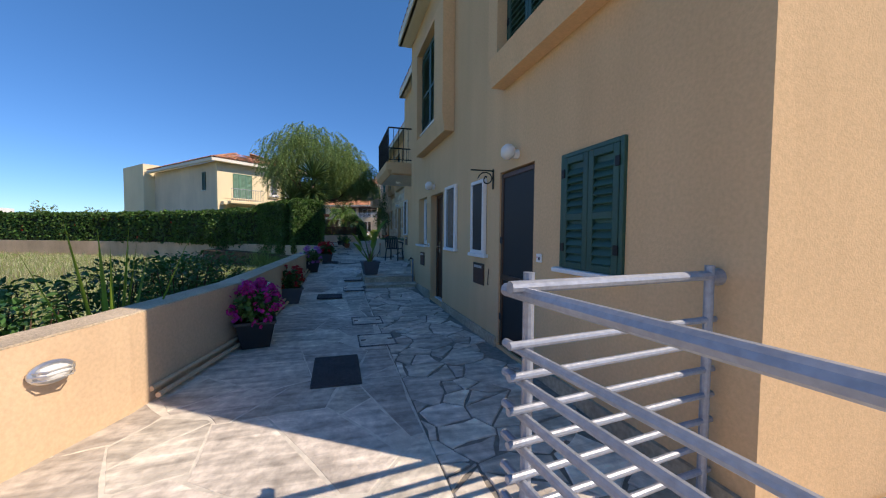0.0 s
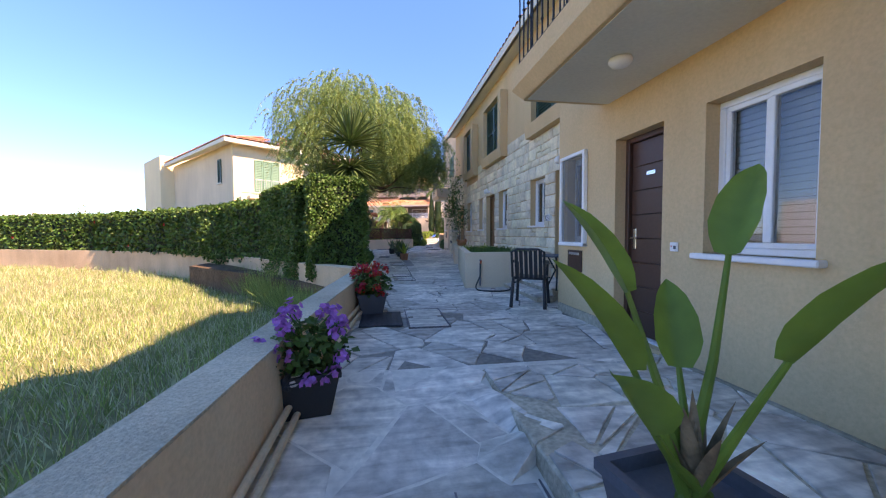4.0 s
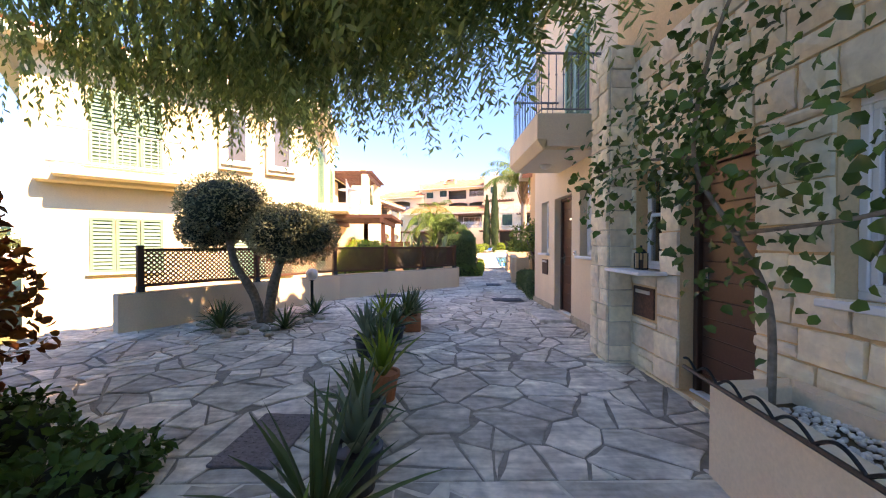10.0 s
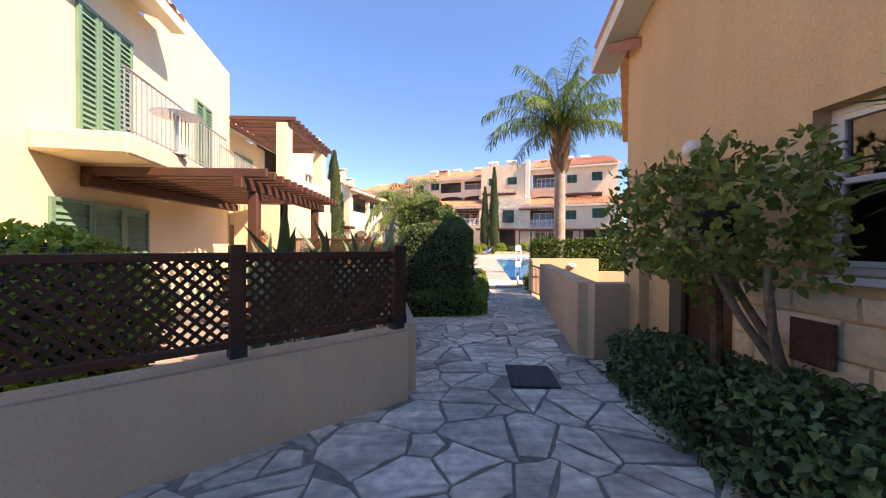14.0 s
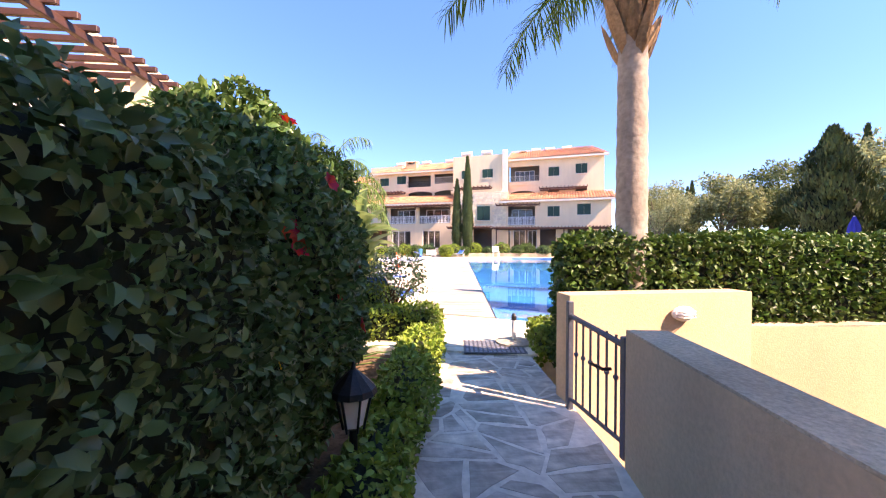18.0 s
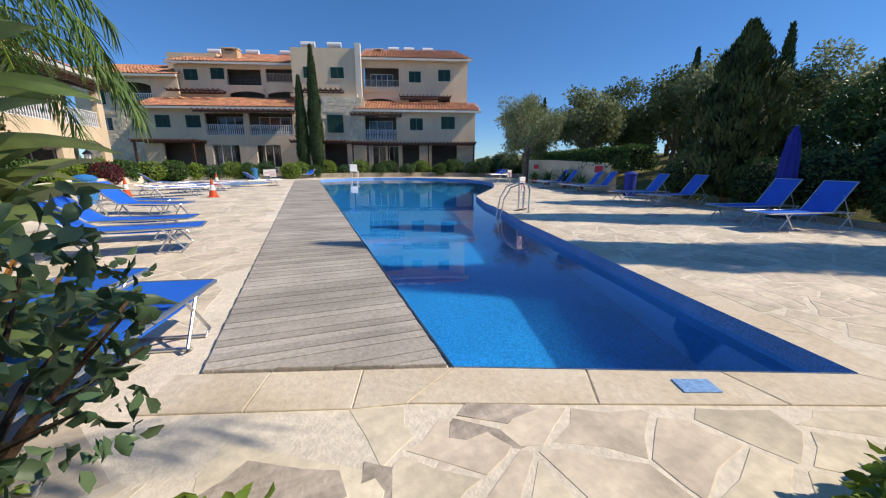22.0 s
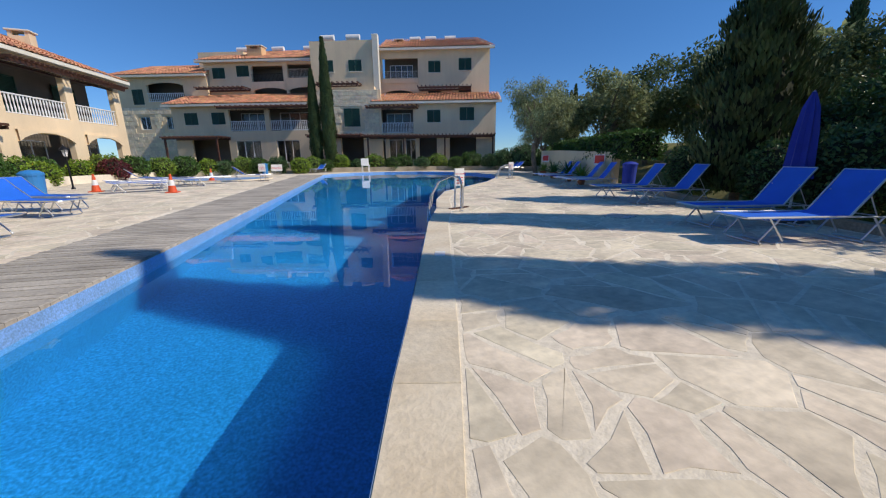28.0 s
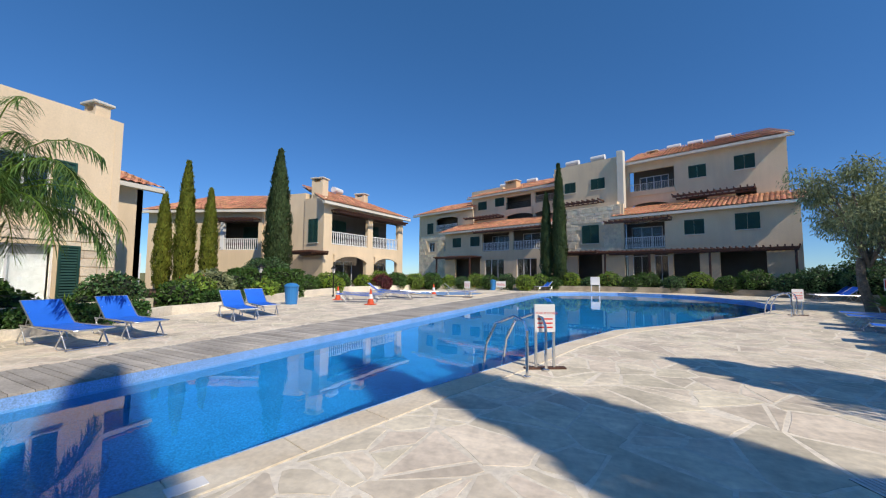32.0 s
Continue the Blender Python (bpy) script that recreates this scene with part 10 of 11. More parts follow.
for sx in (-0.3, 0.3):
    for sy_ in (-0.25, 0.25):
        part("leg", B().cbox(sx - 0.03, sx + 0.03, sy_ - 0.03, sy_ + 0.03, 0, 0.55, 0.01), WHITE, gch)
for x, y in ((-0.6, 56.6), (4.6, 75.2)):
    bn_ = thing("waste_bin", at(x, y, Z), "light blue plastic waste bin with a lid", "bin", "waste bins")
    part("drum", B().lathe([(0.24, 0), (0.29, 0.75)], 18), SKYBLUE, bn_)
    part("lid", B().lathe([(0.31, 0.75), (0.31, 0.82), (0.2, 0.9), (0.02, 0.93)], 18), SKYBLUE, bn_)
# shallow round pool
kp = thing("paddling_pool", at(3.0, 67.6, 0), "round shallow pool with light blue water", "pool", kind="structure")
part("rim", B().lathe([(2.6, 0.54), (2.6, 0.60), (2.35, 0.60), (2.33, 0.56)], 40), COPE, kp)
part("floor", B().lathe([(2.34, 0.555), (2.33, 0.562)], 40), PALEMOS, kp)


def lantern(x, y, z, h, label, s=1.0):
    t = thing("garden_lantern", at(x, y, z), label, "garden lamp", "garden lanterns")
    part("post", B().lathe([(0.06 * s, 0), (0.05 * s, 0.05), (0.025 * s, 0.1), (0.022 * s, h)], 12), BLACKIRON, t)
    part("glass", B().lathe([(0.05 * s, h + 0.02), (0.09 * s, h + 0.2 * s)], 6), BULB, t, "frosted glass body")
    for k in range(6):
        a = k * math.pi / 3
        part("cage_bar", B().tube([(0.055 * s * math.cos(a), 0.055 * s * math.sin(a), h), (0.1 * s * math.cos(a), 0.1 * s * math.sin(a), h + 0.21 * s)], 0.007, 5), BLACKIRON, t)
    part("cap", B().lathe([(0.13 * s, h + 0.2 * s), (0.12 * s, h + 0.23 * s), (0.05 * s, h + 0.3 * s), (0.015 * s, h + 0.33 * s), (0.005, h + 0.37 * s)], 12), BLACKIRON, t)


lantern(3.0, 38.15, 0.44, 0.5, "black garden lantern by the hibiscus", 0.95)
lantern(-1.6, 61.0, 0.6, 1.3, "black lamp post by the planted bed", 1.3)
lantern(-3.2, 57.4, 0.6, 1.3, "black lamp post by the planted bed", 1.3)
lantern(15.7, 42.7, 0.6, 1.5, "black lamp post in the shrubs", 1.3)
gl = thing("globe_lamp", at(-1.22, 28.4, 0.5), "white globe garden lamp on a black post", "garden lamp")
part("post", B().lathe([(0.07, 0), (0.06, 0.03), (0.028, 0.05), (0.028, 0.62), (0.05, 0.64)], 14), BLACKIRON, gl)
part("globe", B().ball((0, 0, 0.75), 0.115, 18, 12), BULB, gl, "white opal globe", smooth=True)
bo = thing("bollard", at(4.74, 41.15, 0.52), "short white and black bollard on a stone base", "bollard")
part("base", B().lathe([(0.26, 0), (0.25, 0.05), (0.1, 0.07)], 14), ROCK, bo)
part("post", B().lathe([(0.032, 0.06), (0.032, 0.34)], 12), WHITE, bo)
part("cap", B().lathe([(0.036, 0.34), (0.036, 0.4), (0.02, 0.43)], 12), BLACKPL, bo, "black plastic cap")
mt2 = thing("grating", at(4.42, 41.0, 0.532, -8), "perforated grey footbath grating in the path", "grating")
gg = B().cbox(-0.4, 0.4, -0.3, 0.3, 0, 0.012, 0.004)
part("plate", gg, GREYPL, mt2)
gg = B()
for i in range(13):
    for j in range(9):
        gg.box(-0.37 + i * 0.058, -0.37 + i * 0.058 + 0.034, -0.27 + j * 0.062, -0.27 + j * 0.062 + 0.03, 0.012, 0.018)
tagged(part("studs", gg, RAILGREY, mt2), kind="stuff")
for x, y, a, lab in ((6.05, 41.92, -28, "light blue skimmer lid in the pool coping"), (8.72, 45.2, 68, "white skimmer lid in the pool coping")):
    sk = thing("skimmer_lid", at(x, y, 0.5495, a), lab, "skimmer lid", "skimmer lids")
    part("lid", B().cbox(-0.11, 0.11, -0.065, 0.065, 0, 0.008, 0.003), PALEMOS if x < 8 else WHITE, sk)
dg = thing("drain_grate", at(13.05, 46.6, Z, 20), "slotted metal drain grate in the paving", "drain grate")
gg = B().box(-0.25, 0.25, -0.25, 0.25, -0.01, 0.002)
part("tray", gg, IRON, dg)
for k in range(13):
    part("bar", B().box(-0.25 + k * 0.04, -0.25 + k * 0.04 + 0.03, -0.25, 0.25, 0.002, 0.006), ALU, dg)
# pots, a notice and a bin along the garden wall
for x, y, s_, lab in ((18.35, 53.75, 0.5, "leafy plant in a terracotta pot by the garden wall"), (19.35, 55.75, 0.7, "spiky plant in a terracotta pot by the garden wall"), (20.35, 58.2, 0.6, "leafy plant in a terracotta pot by the garden wall"), (21.2, 60.3, 0.5, "leafy plant in a terracotta pot by the garden wall")):
    pot(x, y, Z, 0.2, 0.34, CLAY, lab, ("rosette", 40, 0.07, (0.25, 1.35), LEAF_MID if s_ < 0.6 else LEAF_LOW), s_ * 1.3, "pots along the garden wall")
wb2 = thing("waste_bin", at(17.75, 50.75, Z), "tall dark blue waste bin before the hedge", "bin")
part("drum", B().lathe([(0.2, 0), (0.23, 0.85)], 18), NAVY, wb2)
part("lid", B().lathe([(0.25, 0.85), (0.25, 0.9), (0.15, 0.96), (0.02, 0.98)], 18), NAVY, wb2)
for (xa, ya), z_ in (((18.62, 52.95), 1.35), ((21.6, 60.5), 1.4)):
    wn = thing("notice", at(xa - 0.12, ya, z_, -67), "red and white notice on the garden wall", "notice")
    part("plate", B().cbox(-0.22, 0.22, -0.02, 0.0, 0, 0.42, 0.004), WHITE, wn)
    part("print_panel", B().cbox(-0.19, 0.19, -0.024, -0.0205, 0.08, 0.39, 0.001), REDSIGN, wn)

# gate railing to the lower terrace
gr = thing("gate_railing", at(0, 0), "grey-blue metal gate with knobbed bars", "gate")
part("post", B().cbox(4.62, 4.67, 39.18, 39.23, 0.5, 1.42, 0.005), RAILBLUE, gr)
part("post", B().cbox(4.66, 4.71, 38.45, 38.5, 0.5, 1.3, 0.005), RAILBLUE, gr)
part("top_rail", B().tube([(4.645, 39.2, 1.3), (4.685, 38.47, 1.24)], 0.022, 8), RAILBLUE, gr)
part("bottom_rail", B().tube([(4.645, 39.2, 0.6), (4.685, 38.47, 0.6)], 0.016, 8), RAILBLUE, gr)
for k in range(6):
    f = (k + 1) / 7
    x, y = 4.645 + 0.04 * f, 39.2 - 0.73 * f
    part("bar", B().tube([(x, y, 0.6), (x, y, 1.29)], 0.009, 6).ball((x, y, 1.0), 0.02, 8, 6), RAILBLUE, gr)
part("handle", B().tube([(4.66, 38.6, 1.05), (4.60, 38.6, 1.05), (4.58, 38.72, 1.05)], 0.012, 6), BLACKIRON, gr)
gq = thing("garden_gate", at(0, 0), "dark blue metal gate with knobbed bars by the lattice", "gate")
part("post", B().cbox(1.21, 1.27, 36.03, 36.09, 0.4, 1.26, 0.005), RAILBLUE, gq)
part("post", B().cbox(1.42, 1.48, 35.0, 35.06, 0.4, 1.2, 0.005), RAILBLUE, gq)
part("top_rail", B().tube([(1.24, 36.06, 1.16), (1.45, 35.03, 1.16)], 0.022, 8), RAILBLUE, gq)
for k in range(8):
    f = (k + 0.5) / 8
    x, y = 1.24 + 0.21 * f, 36.06 - 1.03 * f
    part("bar", B().tube([(x, y, 0.5), (x, y, 1.15)], 0.009, 6).ball((x, y, 0.8), 0.02, 8, 6), RAILBLUE, gq)

# ---------- lattice fences ----------
def lattice(p0, p1, z0, z1, label, post_end=True):
    m, L = wall_frame(p0, p1)
    t = thing("lattice_fence", m, label, "lattice fence", "lattice fence panels")
    hgt = z1 - z0
    part("top_rail", B().cbox(0.05, L - 0.05, -0.02, 0.02, z1 - 0.05, z1, 0.005), DARKWOOD, t)
    part("bottom_rail", B().cbox(0.05, L - 0.05, -0.02, 0.02, z0, z0 + 0.05, 0.005), DARKWOOD, t)
    b = B()
    step, w = 0.075, 0.017
    k = -hgt
    while k < L:
        for sgn in (1, -1):
            xa, xb = k, k + hgt
            za, zb = (z0, z1) if sgn == 1 else (z1, z0)
            lo, hi = max(xa, 0.05), min(xb, L - 0.05)
            if hi - lo > 0.03:
                qa, qb = za + (zb - za) * (lo - xa) / hgt, za + (zb - za) * (hi - xa) / hgt
                y = 0.006 * sgn
                b.add([(lo - w, y - 0.004, qa), (lo + w, y - 0.004, qa), (hi + w, y - 0.004, qb), (hi - w, y - 0.004, qb), (lo - w, y + 0.004, qa), (lo + w, y + 0.004, qa), (hi + w, y + 0.004, qb), (hi - w, y + 0.004, qb)],
                      [(0, 1, 2, 3), (7, 6, 5, 4), (0, 3, 7, 4), (1, 5, 6, 2)])
        k += step
    part("lattice", b, DARKWOOD, t, "criss-cross wooden laths")
    for x in ((0, L) if post_end else (0,)):
        ps = part("post", B().cbox(x - 0.045, x + 0.045, -0.045, 0.045, z0 - 0.08, z1 + 0.05, 0.008), DARKWOOD, t)
        part("post_shoe", B().box(x - 0.05, x + 0.05, -0.05, 0.05, z0 - 0.08, z0 + 0.02), IRON, ps)


LT = [(-3.45, 27.1), (-2.4, 28.65), (-1.3, 30.28), (-0.2, 31.23), (0.8, 32.07), (1.74, 32.86)]
for i, (a, c) in enumerate(zip(LT, LT[1:])):
    lattice(a, c, 1.15, 1.76, "dark brown lattice fence panel on the garden wall", i == len(LT) - 2)
lattice((1.76, 33.1), (1.53, 34.9), 1.15, 1.76, "dark brown lattice fence panel on the garden wall", False)
lattice((-1.4, 38.9), (0.5, 38.75), 1.35, 1.95, "dark brown lattice fence panel behind the terrace")
lattice((1.19, 36.38), (0.6, 38.5), 1.15, 1.76, "dark brown lattice fence panel on the garden wall")

# ---------- chair, table, hose by the stone front ----------
ch = thing("garden_chair", at(2.2, 13.75, 0.335, 150), "black plastic garden chair on the path", "chair")
part("seat", B().cbox(-0.24, 0.24, -0.22, 0.24, 0.41, 0.44, 0.012), BLACKPL, ch)
for sx in (-0.22, 0.22):
    part("leg", B().tube([(sx * 1.12, -0.26, 0), (sx, -0.2, 0.42), (sx * 1.05, -0.2, 0.63)], [0.026, 0.022, 0.02], 8), BLACKPL, ch)
    part("leg", B().tube([(sx * 1.1, 0.30, 0), (sx, 0.24, 0.42)], [0.026, 0.022], 8), BLACKPL, ch)
    part("armrest", B().tube([(sx * 1.08, -0.26, 0.62), (sx * 1.12, 0.0, 0.66), (sx * 1.0, 0.26, 0.68)], [0.026, 0.028, 0.02], 8), BLACKPL, ch)
bk_ = part("backrest", B().tube([(-0.23, 0.24, 0.44), (-0.23, 0.33, 0.82), (-0.15, 0.345, 0.86), (0.15, 0.345, 0.86), (0.23, 0.33, 0.82), (0.23, 0.24, 0.44)], 0.018, 8), BLACKPL, ch)
for k in range(6):
    x0, x1 = -0.2 + k * 0.068, -0.2 + k * 0.068 + 0.048
    part("slat", B().add([(x0, 0.23, 0.44), (x1, 0.23, 0.44), (x1, 0.33, 0.84), (x0, 0.33, 0.84), (x0, 0.245, 0.44), (x1, 0.245, 0.44), (x1, 0.345, 0.84), (x0, 0.345, 0.84)],
            [(0, 1, 2, 3), (7, 6, 5, 4), (0, 4, 5, 1), (2, 6, 7, 3), (0, 3, 7, 4), (1, 5, 6, 2)]), BLACKPL, bk_)
tb_ = thing("garden_table", at(2.75, 13.98, 0.53), "small round dark glass table by the door", "table")
part("top", B().lathe([(0.29, 0.52), (0.30, 0.535), (0.29, 0.55)], 24), GREYPL, tb_)
part("leg", B().tube([(0.2, 0, 0), (0.03, 0, 0.3), (0.18, 0, 0.52)], 0.014, 8).tube([(-0.1, 0.17, 0), (-0.02, 0.03, 0.3), (-0.1, 0.15, 0.52)], 0.014, 8).tube([(-0.1, -0.17, 0), (-0.02, -0.03, 0.3), (-0.1, -0.15, 0.52)], 0.014, 8), BLACKPL, tb_)
hs_ = thing("garden_hose", at(0, 0), "black garden hose with a red and orange connector", "hose")
part("hose", limb(B(), [(1.86, 15.40, 0.86), (1.84, 15.38, 0.6), (1.72, 15.2, 0.38), (1.95, 14.95, 0.365), (2.3, 15.0, 0.37), (2.45, 15.3, 0.42), (2.75, 15.25, 0.56), (3.2, 15.2, 0.56)], 0.014, 0.014, 8), BLACKPL, hs_)
part("tap", B().tube([(1.86, 15.44, 0.4), (1.86, 15.44, 0.85)], 0.016, 8).tube([(1.86, 15.46, 0.9), (1.86, 15.38, 0.9)], 0.016, 8), PLUMB, hs_, "grey tap pipe")
part("connector", B().tube([(1.86, 15.39, 0.90), (1.86, 15.40, 0.84)], 0.018, 8), ORANGE_PL, hs_, "orange connector")
ln = thing("candle_lantern", at(3.3, 25.05, 1.575), "dark metal candle lantern on the window ledge", "lantern")
part("base", B().cbox(-0.05, 0.05, -0.05, 0.05, 0, 0.015, 0.003), BLACKIRON, ln)
part("frame", sum_boxes([(sx * 0.045 - 0.004, sx * 0.045 + 0.004, sy_ * 0.045 - 0.004, sy_ * 0.045 + 0.004, 0.015, 0.17) for sx in (-1, 1) for sy_ in (-1, 1)]), BLACKIRON, ln)
part("candle", B().lathe([(0.022, 0.015), (0.022, 0.1)], 10), DARKWOOD, ln)
part("cap", B().lathe([(0.06, 0.17), (0.03, 0.21), (0.012, 0.22), (0.01, 0.25)], 10), BLACKIRON, ln)
solid("window_ledge", B().cbox(3.1, 3.4, 24.75, 25.45, 1.535, 1.57, 0.008), WHITE, "white window ledge over the stone pier", "ledge")

# ---------- field: shrubs, grass ----------
for k, (x, y, s) in enumerate(((-1.9, 6.2, 0.8), (-2.3, 5.2, 0.75), (-2.1, 7.4, 0.85), (-2.7, 6.6, 0.8), (-2.0, 8.6, 0.7), (-2.6, 8.0, 0.75), (-2.4, 4.2, 0.7), (-3.2, 5.0, 0.7), (-2.9, 3.4, 0.6))):
    sh = thing("field_shrub", at(x, y, -0.35), "loose dark green shrub behind the low wall", "shrub", "shrubs behind the low wall")
    n = 1100
    a = RNG.random(n) * 6.283
    hgt = RNG.random(n)
    rad = 0.12 + 0.5 * s * hgt * RNG.random(n)
    P = np.stack([rad * np.cos(a), rad * np.sin(a), 0.2 + 1.35 * s * hgt], 1)
    L = RNG.uniform(0.05, 0.10, n)
    part("foliage", oval_mesh("foliage", P, unit(np.stack([np.cos(a), np.sin(a), RNG.normal(size=n) * 0.5 + 0.3], 1)), unit(RNG.normal(size=(n, 3)) * 0.4 + [0, 0, 1]), L, L * 0.5, LEAF_LOW), LEAF_LOW, sh)
    vb = B()
    for q in range(9):
        aa = q * 2.4
        vb.tube([(0, 0, 0), (0.2 * math.cos(aa), 0.2 * math.sin(aa), 0.7 * s), (0.42 * s * math.cos(aa), 0.42 * s * math.sin(aa), 1.5 * s)], [0.014, 0.009, 0.004], 5)
    part("stem_clump", vb, BARK, sh)
ir = thing("reed_plant", at(-1.75, 4.3, -0.35), "tall upright reed leaves behind the low wall", "plant")
part("leaf_rosette", rosette(14, 1.7, 0.05, (0.02, 0.3), 0.15, LEAF_LIME), LEAF_LIME, ir)


def grass(name, n, xr, yr, mt, label, hmin, hmax, lean=0.5, keep=None):
    P = np.stack([RNG.uniform(*xr, n), RNG.uniform(*yr, n), np.full(n, -0.36)], 1)
    if keep is not None:
        P = P[keep(P[:, 0], P[:, 1])]
    m = len(P)
    patch = 0.5 + 0.5 * wobble(np.stack([P[:, 0], P[:, 1], 0 * P[:, 0]], 1), 0.7)
    L = RNG.uniform(hmin, hmax, m) * (0.55 + 0.6 * np.clip(patch, 0, 1))
    me = blade_mesh(name, P, RNG.normal(size=(m, 3)) * lean * 0.6 + [0, 0, 1], unit(RNG.normal(size=(m, 3))), L, 0.014, mt, 0.1, 0.35)
    return tagged(part(name, me, mt), label, "grass", kind="stuff")


def in_field(x, y):
    wall_x = np.interp(y, [2.7, 3.6, 5.3, 7.8, 11.8, 14.7, 15.2], [-1.95, -1.62, -1.28, -1.12, -0.9, -0.58, -0.55])
    edge = np.where(y > 15.2, -0.6 - (y - 15.2) * 0.66, wall_x)
    far_ = np.interp(x, [-24, -14, -8.5, -5, -2.6, -1.15, -0.4], [33.8, 29.3, 25.3, 21.8, 18.4, 16.1, 15.0])
    return (x < edge) & (y < far_)


grass("tall_grass", 40000, (-9, -0.5), (2, 24), GRASS_DRY, "long dry straw-coloured grass in the field", 0.12, 0.30, 0.6, in_field)
grass("green_grass", 36000, (-9, -0.5), (2, 24), GRASS_GREEN, "green weedy grass in the field", 0.12, 0.34, 0.6, in_field)
grass("wall_grass", 60000, (-4.6, -0.5), (11, 22), GRASS_GREEN, "tall green grass against the field wall", 0.7, 1.15, 0.5,
      lambda x, y: in_field(x, y) & (np.interp(x, [-8.5, -5, -2.6, -1.15, -0.4], [25.3, 21.8, 18.4, 16.1, 15.0]) - y < 0.9))
grass("far_grass", 26000, (-26, -8), (0, 34), GRASS_DRY, "pale dry grass farther out in the field", 0.18, 0.4, 0.6, in_field)
grass("far_green_grass", 12000, (-26, -8), (0, 34), GRASS_GREEN, "green weeds farther out in the field", 0.25, 0.5, 0.6, in_field)
# distant tree line
for k, (x, y, h, s) in enumerate(((-45, 60, 4, 2.6), (-38, 62, 5, 2.6), (-33, 66, 4.5, 2.6), (-28, 58, 3.6, 2.2), (-85, 50, 5, 4), (-62, 58, 4, 3))):
    tree(x, y, -0.4, h, s, LEAF_PINE, "distant dark tree beyond the field", 60 + k, 0.3, 1200, group="distant trees")

# ---------- stone blocks on the house front ----------
def free_runs(a, c, z0, z1, holes):
    cuts = sorted((max(a, h[0]), min(c, h[1])) for h in holes if h[2] < z1 - 0.03 and h[3] > z0 + 0.03 and h[1] > a and h[0] < c)
    runs, x = [], a
    for s, e in cuts:
        if s > x:
            runs.append((x, s))
        x = max(x, e)
    if x < c:
        runs.append((x, c))
    return runs


rs = random.Random(11)
bands = [(0.30, 1.55, 6), (1.55, 2.66, 5), (2.66, 3.86, 5)]
rows_ = []
for a, c, k in bands:
    cuts = sorted([0, 1] + [(i + rs.uniform(-0.26, 0.26)) / k for i in range(1, k)])
    rows_ += [(a + (c - a) * p, a + (c - a) * q) for p, q in zip(cuts, cuts[1:])]
stone_holes = [h for h in S_HOLES if h[2] < 3.7] + [(14.2, 16.65, 3.55, 9), (18.3, 20.5, 3.55, 9), (21.55, 23.35, 3.52, 9), (24.93, 25.41, 1.04, 1.40)]
blocks = []
for za, zb in rows_:
    for s, e in free_runs(13.47, 25.78, za, zb, stone_holes):
        x = s
        while x < e - 1e-3:
            w = rs.uniform(0.18, 0.46)
            if e - x - w < 0.2:
                w = e - x
            lift, drop = rs.uniform(-0.003, 0.006), rs.uniform(-0.003, 0.006)
            if rs.random() < 0.14 and zb - za > 0.2:
                zm = za + (zb - za) * rs.uniform(0.4, 0.6)
                blocks += [(x, x + w, za + lift, zm), (x, x + w, zm, zb - drop)]
            else:
                blocks.append((x, x + w, za + lift, zb - drop))
            x += w
    for lo, hi in ((za, 1.04), (1.40, zb)):
        if za < 1.40 - 0.03 and zb > 1.04 + 0.03 and hi - lo > 0.05:
            blocks.append((24.93, 25.41, lo, hi))
near_blocks = [b for b in blocks if 14.0 < b[0] < 25.8 and b[2] < 3.0]
rs.shuffle(near_blocks)
near_set = set(near_blocks[:300])
rest = B()


def block_bag(w, h, bulge):
    """A split-faced stone: flat sides, uneven front."""
    b = B()
    nx, nz = 5, 3
    vs = []
    proud = rs.uniform(0.0, 0.016)
    for k in range(nz + 1):
        for i in range(nx + 1):
            rim = i in (0, nx) or k in (0, nz)
            x, z = w * i / nx, h * k / nz
            if i in (0, nx):
                x += rs.uniform(-0.002, 0.012) * (1 if i == 0 else -1)
            if k in (0, nz):
                z += rs.uniform(-0.002, 0.007) * (1 if k == 0 else -1)
            vs.append((x, proud + (rs.uniform(0.010, 0.018) if rim else 0.022 + bulge * rs.uniform(0.0, 0.011)), z))
    f = [(k * (nx + 1) + i, (k + 1) * (nx + 1) + i, (k + 1) * (nx + 1) + i + 1, k * (nx + 1) + i + 1) for k in range(nz) for i in range(nx)]
    n0 = len(vs)
    vs += [(0, -0.02, 0), (w, -0.02, 0), (w, -0.02, h), (0, -0.02, h)]
    edge = [[i for i in range(nx + 1)], [k * (nx + 1) + nx for k in range(nz + 1)], [nz * (nx + 1) + i for i in range(nx, -1, -1)], [k * (nx + 1) for k in range(nz, -1, -1)]]
    corner = [(n0, n0 + 1), (n0 + 1, n0 + 2), (n0 + 2, n0 + 3), (n0 + 3, n0)]
    for ring_, (p, q) in zip(edge, corner):
        f.append(tuple(ring_) + (q, p))
    return b.add(vs, f)


for a, c, za, zb in blocks:
    g = rs.uniform(0.003, 0.009)
    bag = block_bag(c - a - 2 * g, zb - za - 2 * g, 1.0)
    m = Matrix.Translation((a - 13.45 + g, 0, za + g))
    if (a, c, za, zb) in near_set:
        ob = part("stone", bag, STONE, SW)
        ob.location = (a - 13.45 + g, 0, za + g)
    else:
        rest.join(bag, m)
tagged(part("stone_cladding", rest, STONE_J, SW, "rough pale limestone cladding"), kind="stuff")
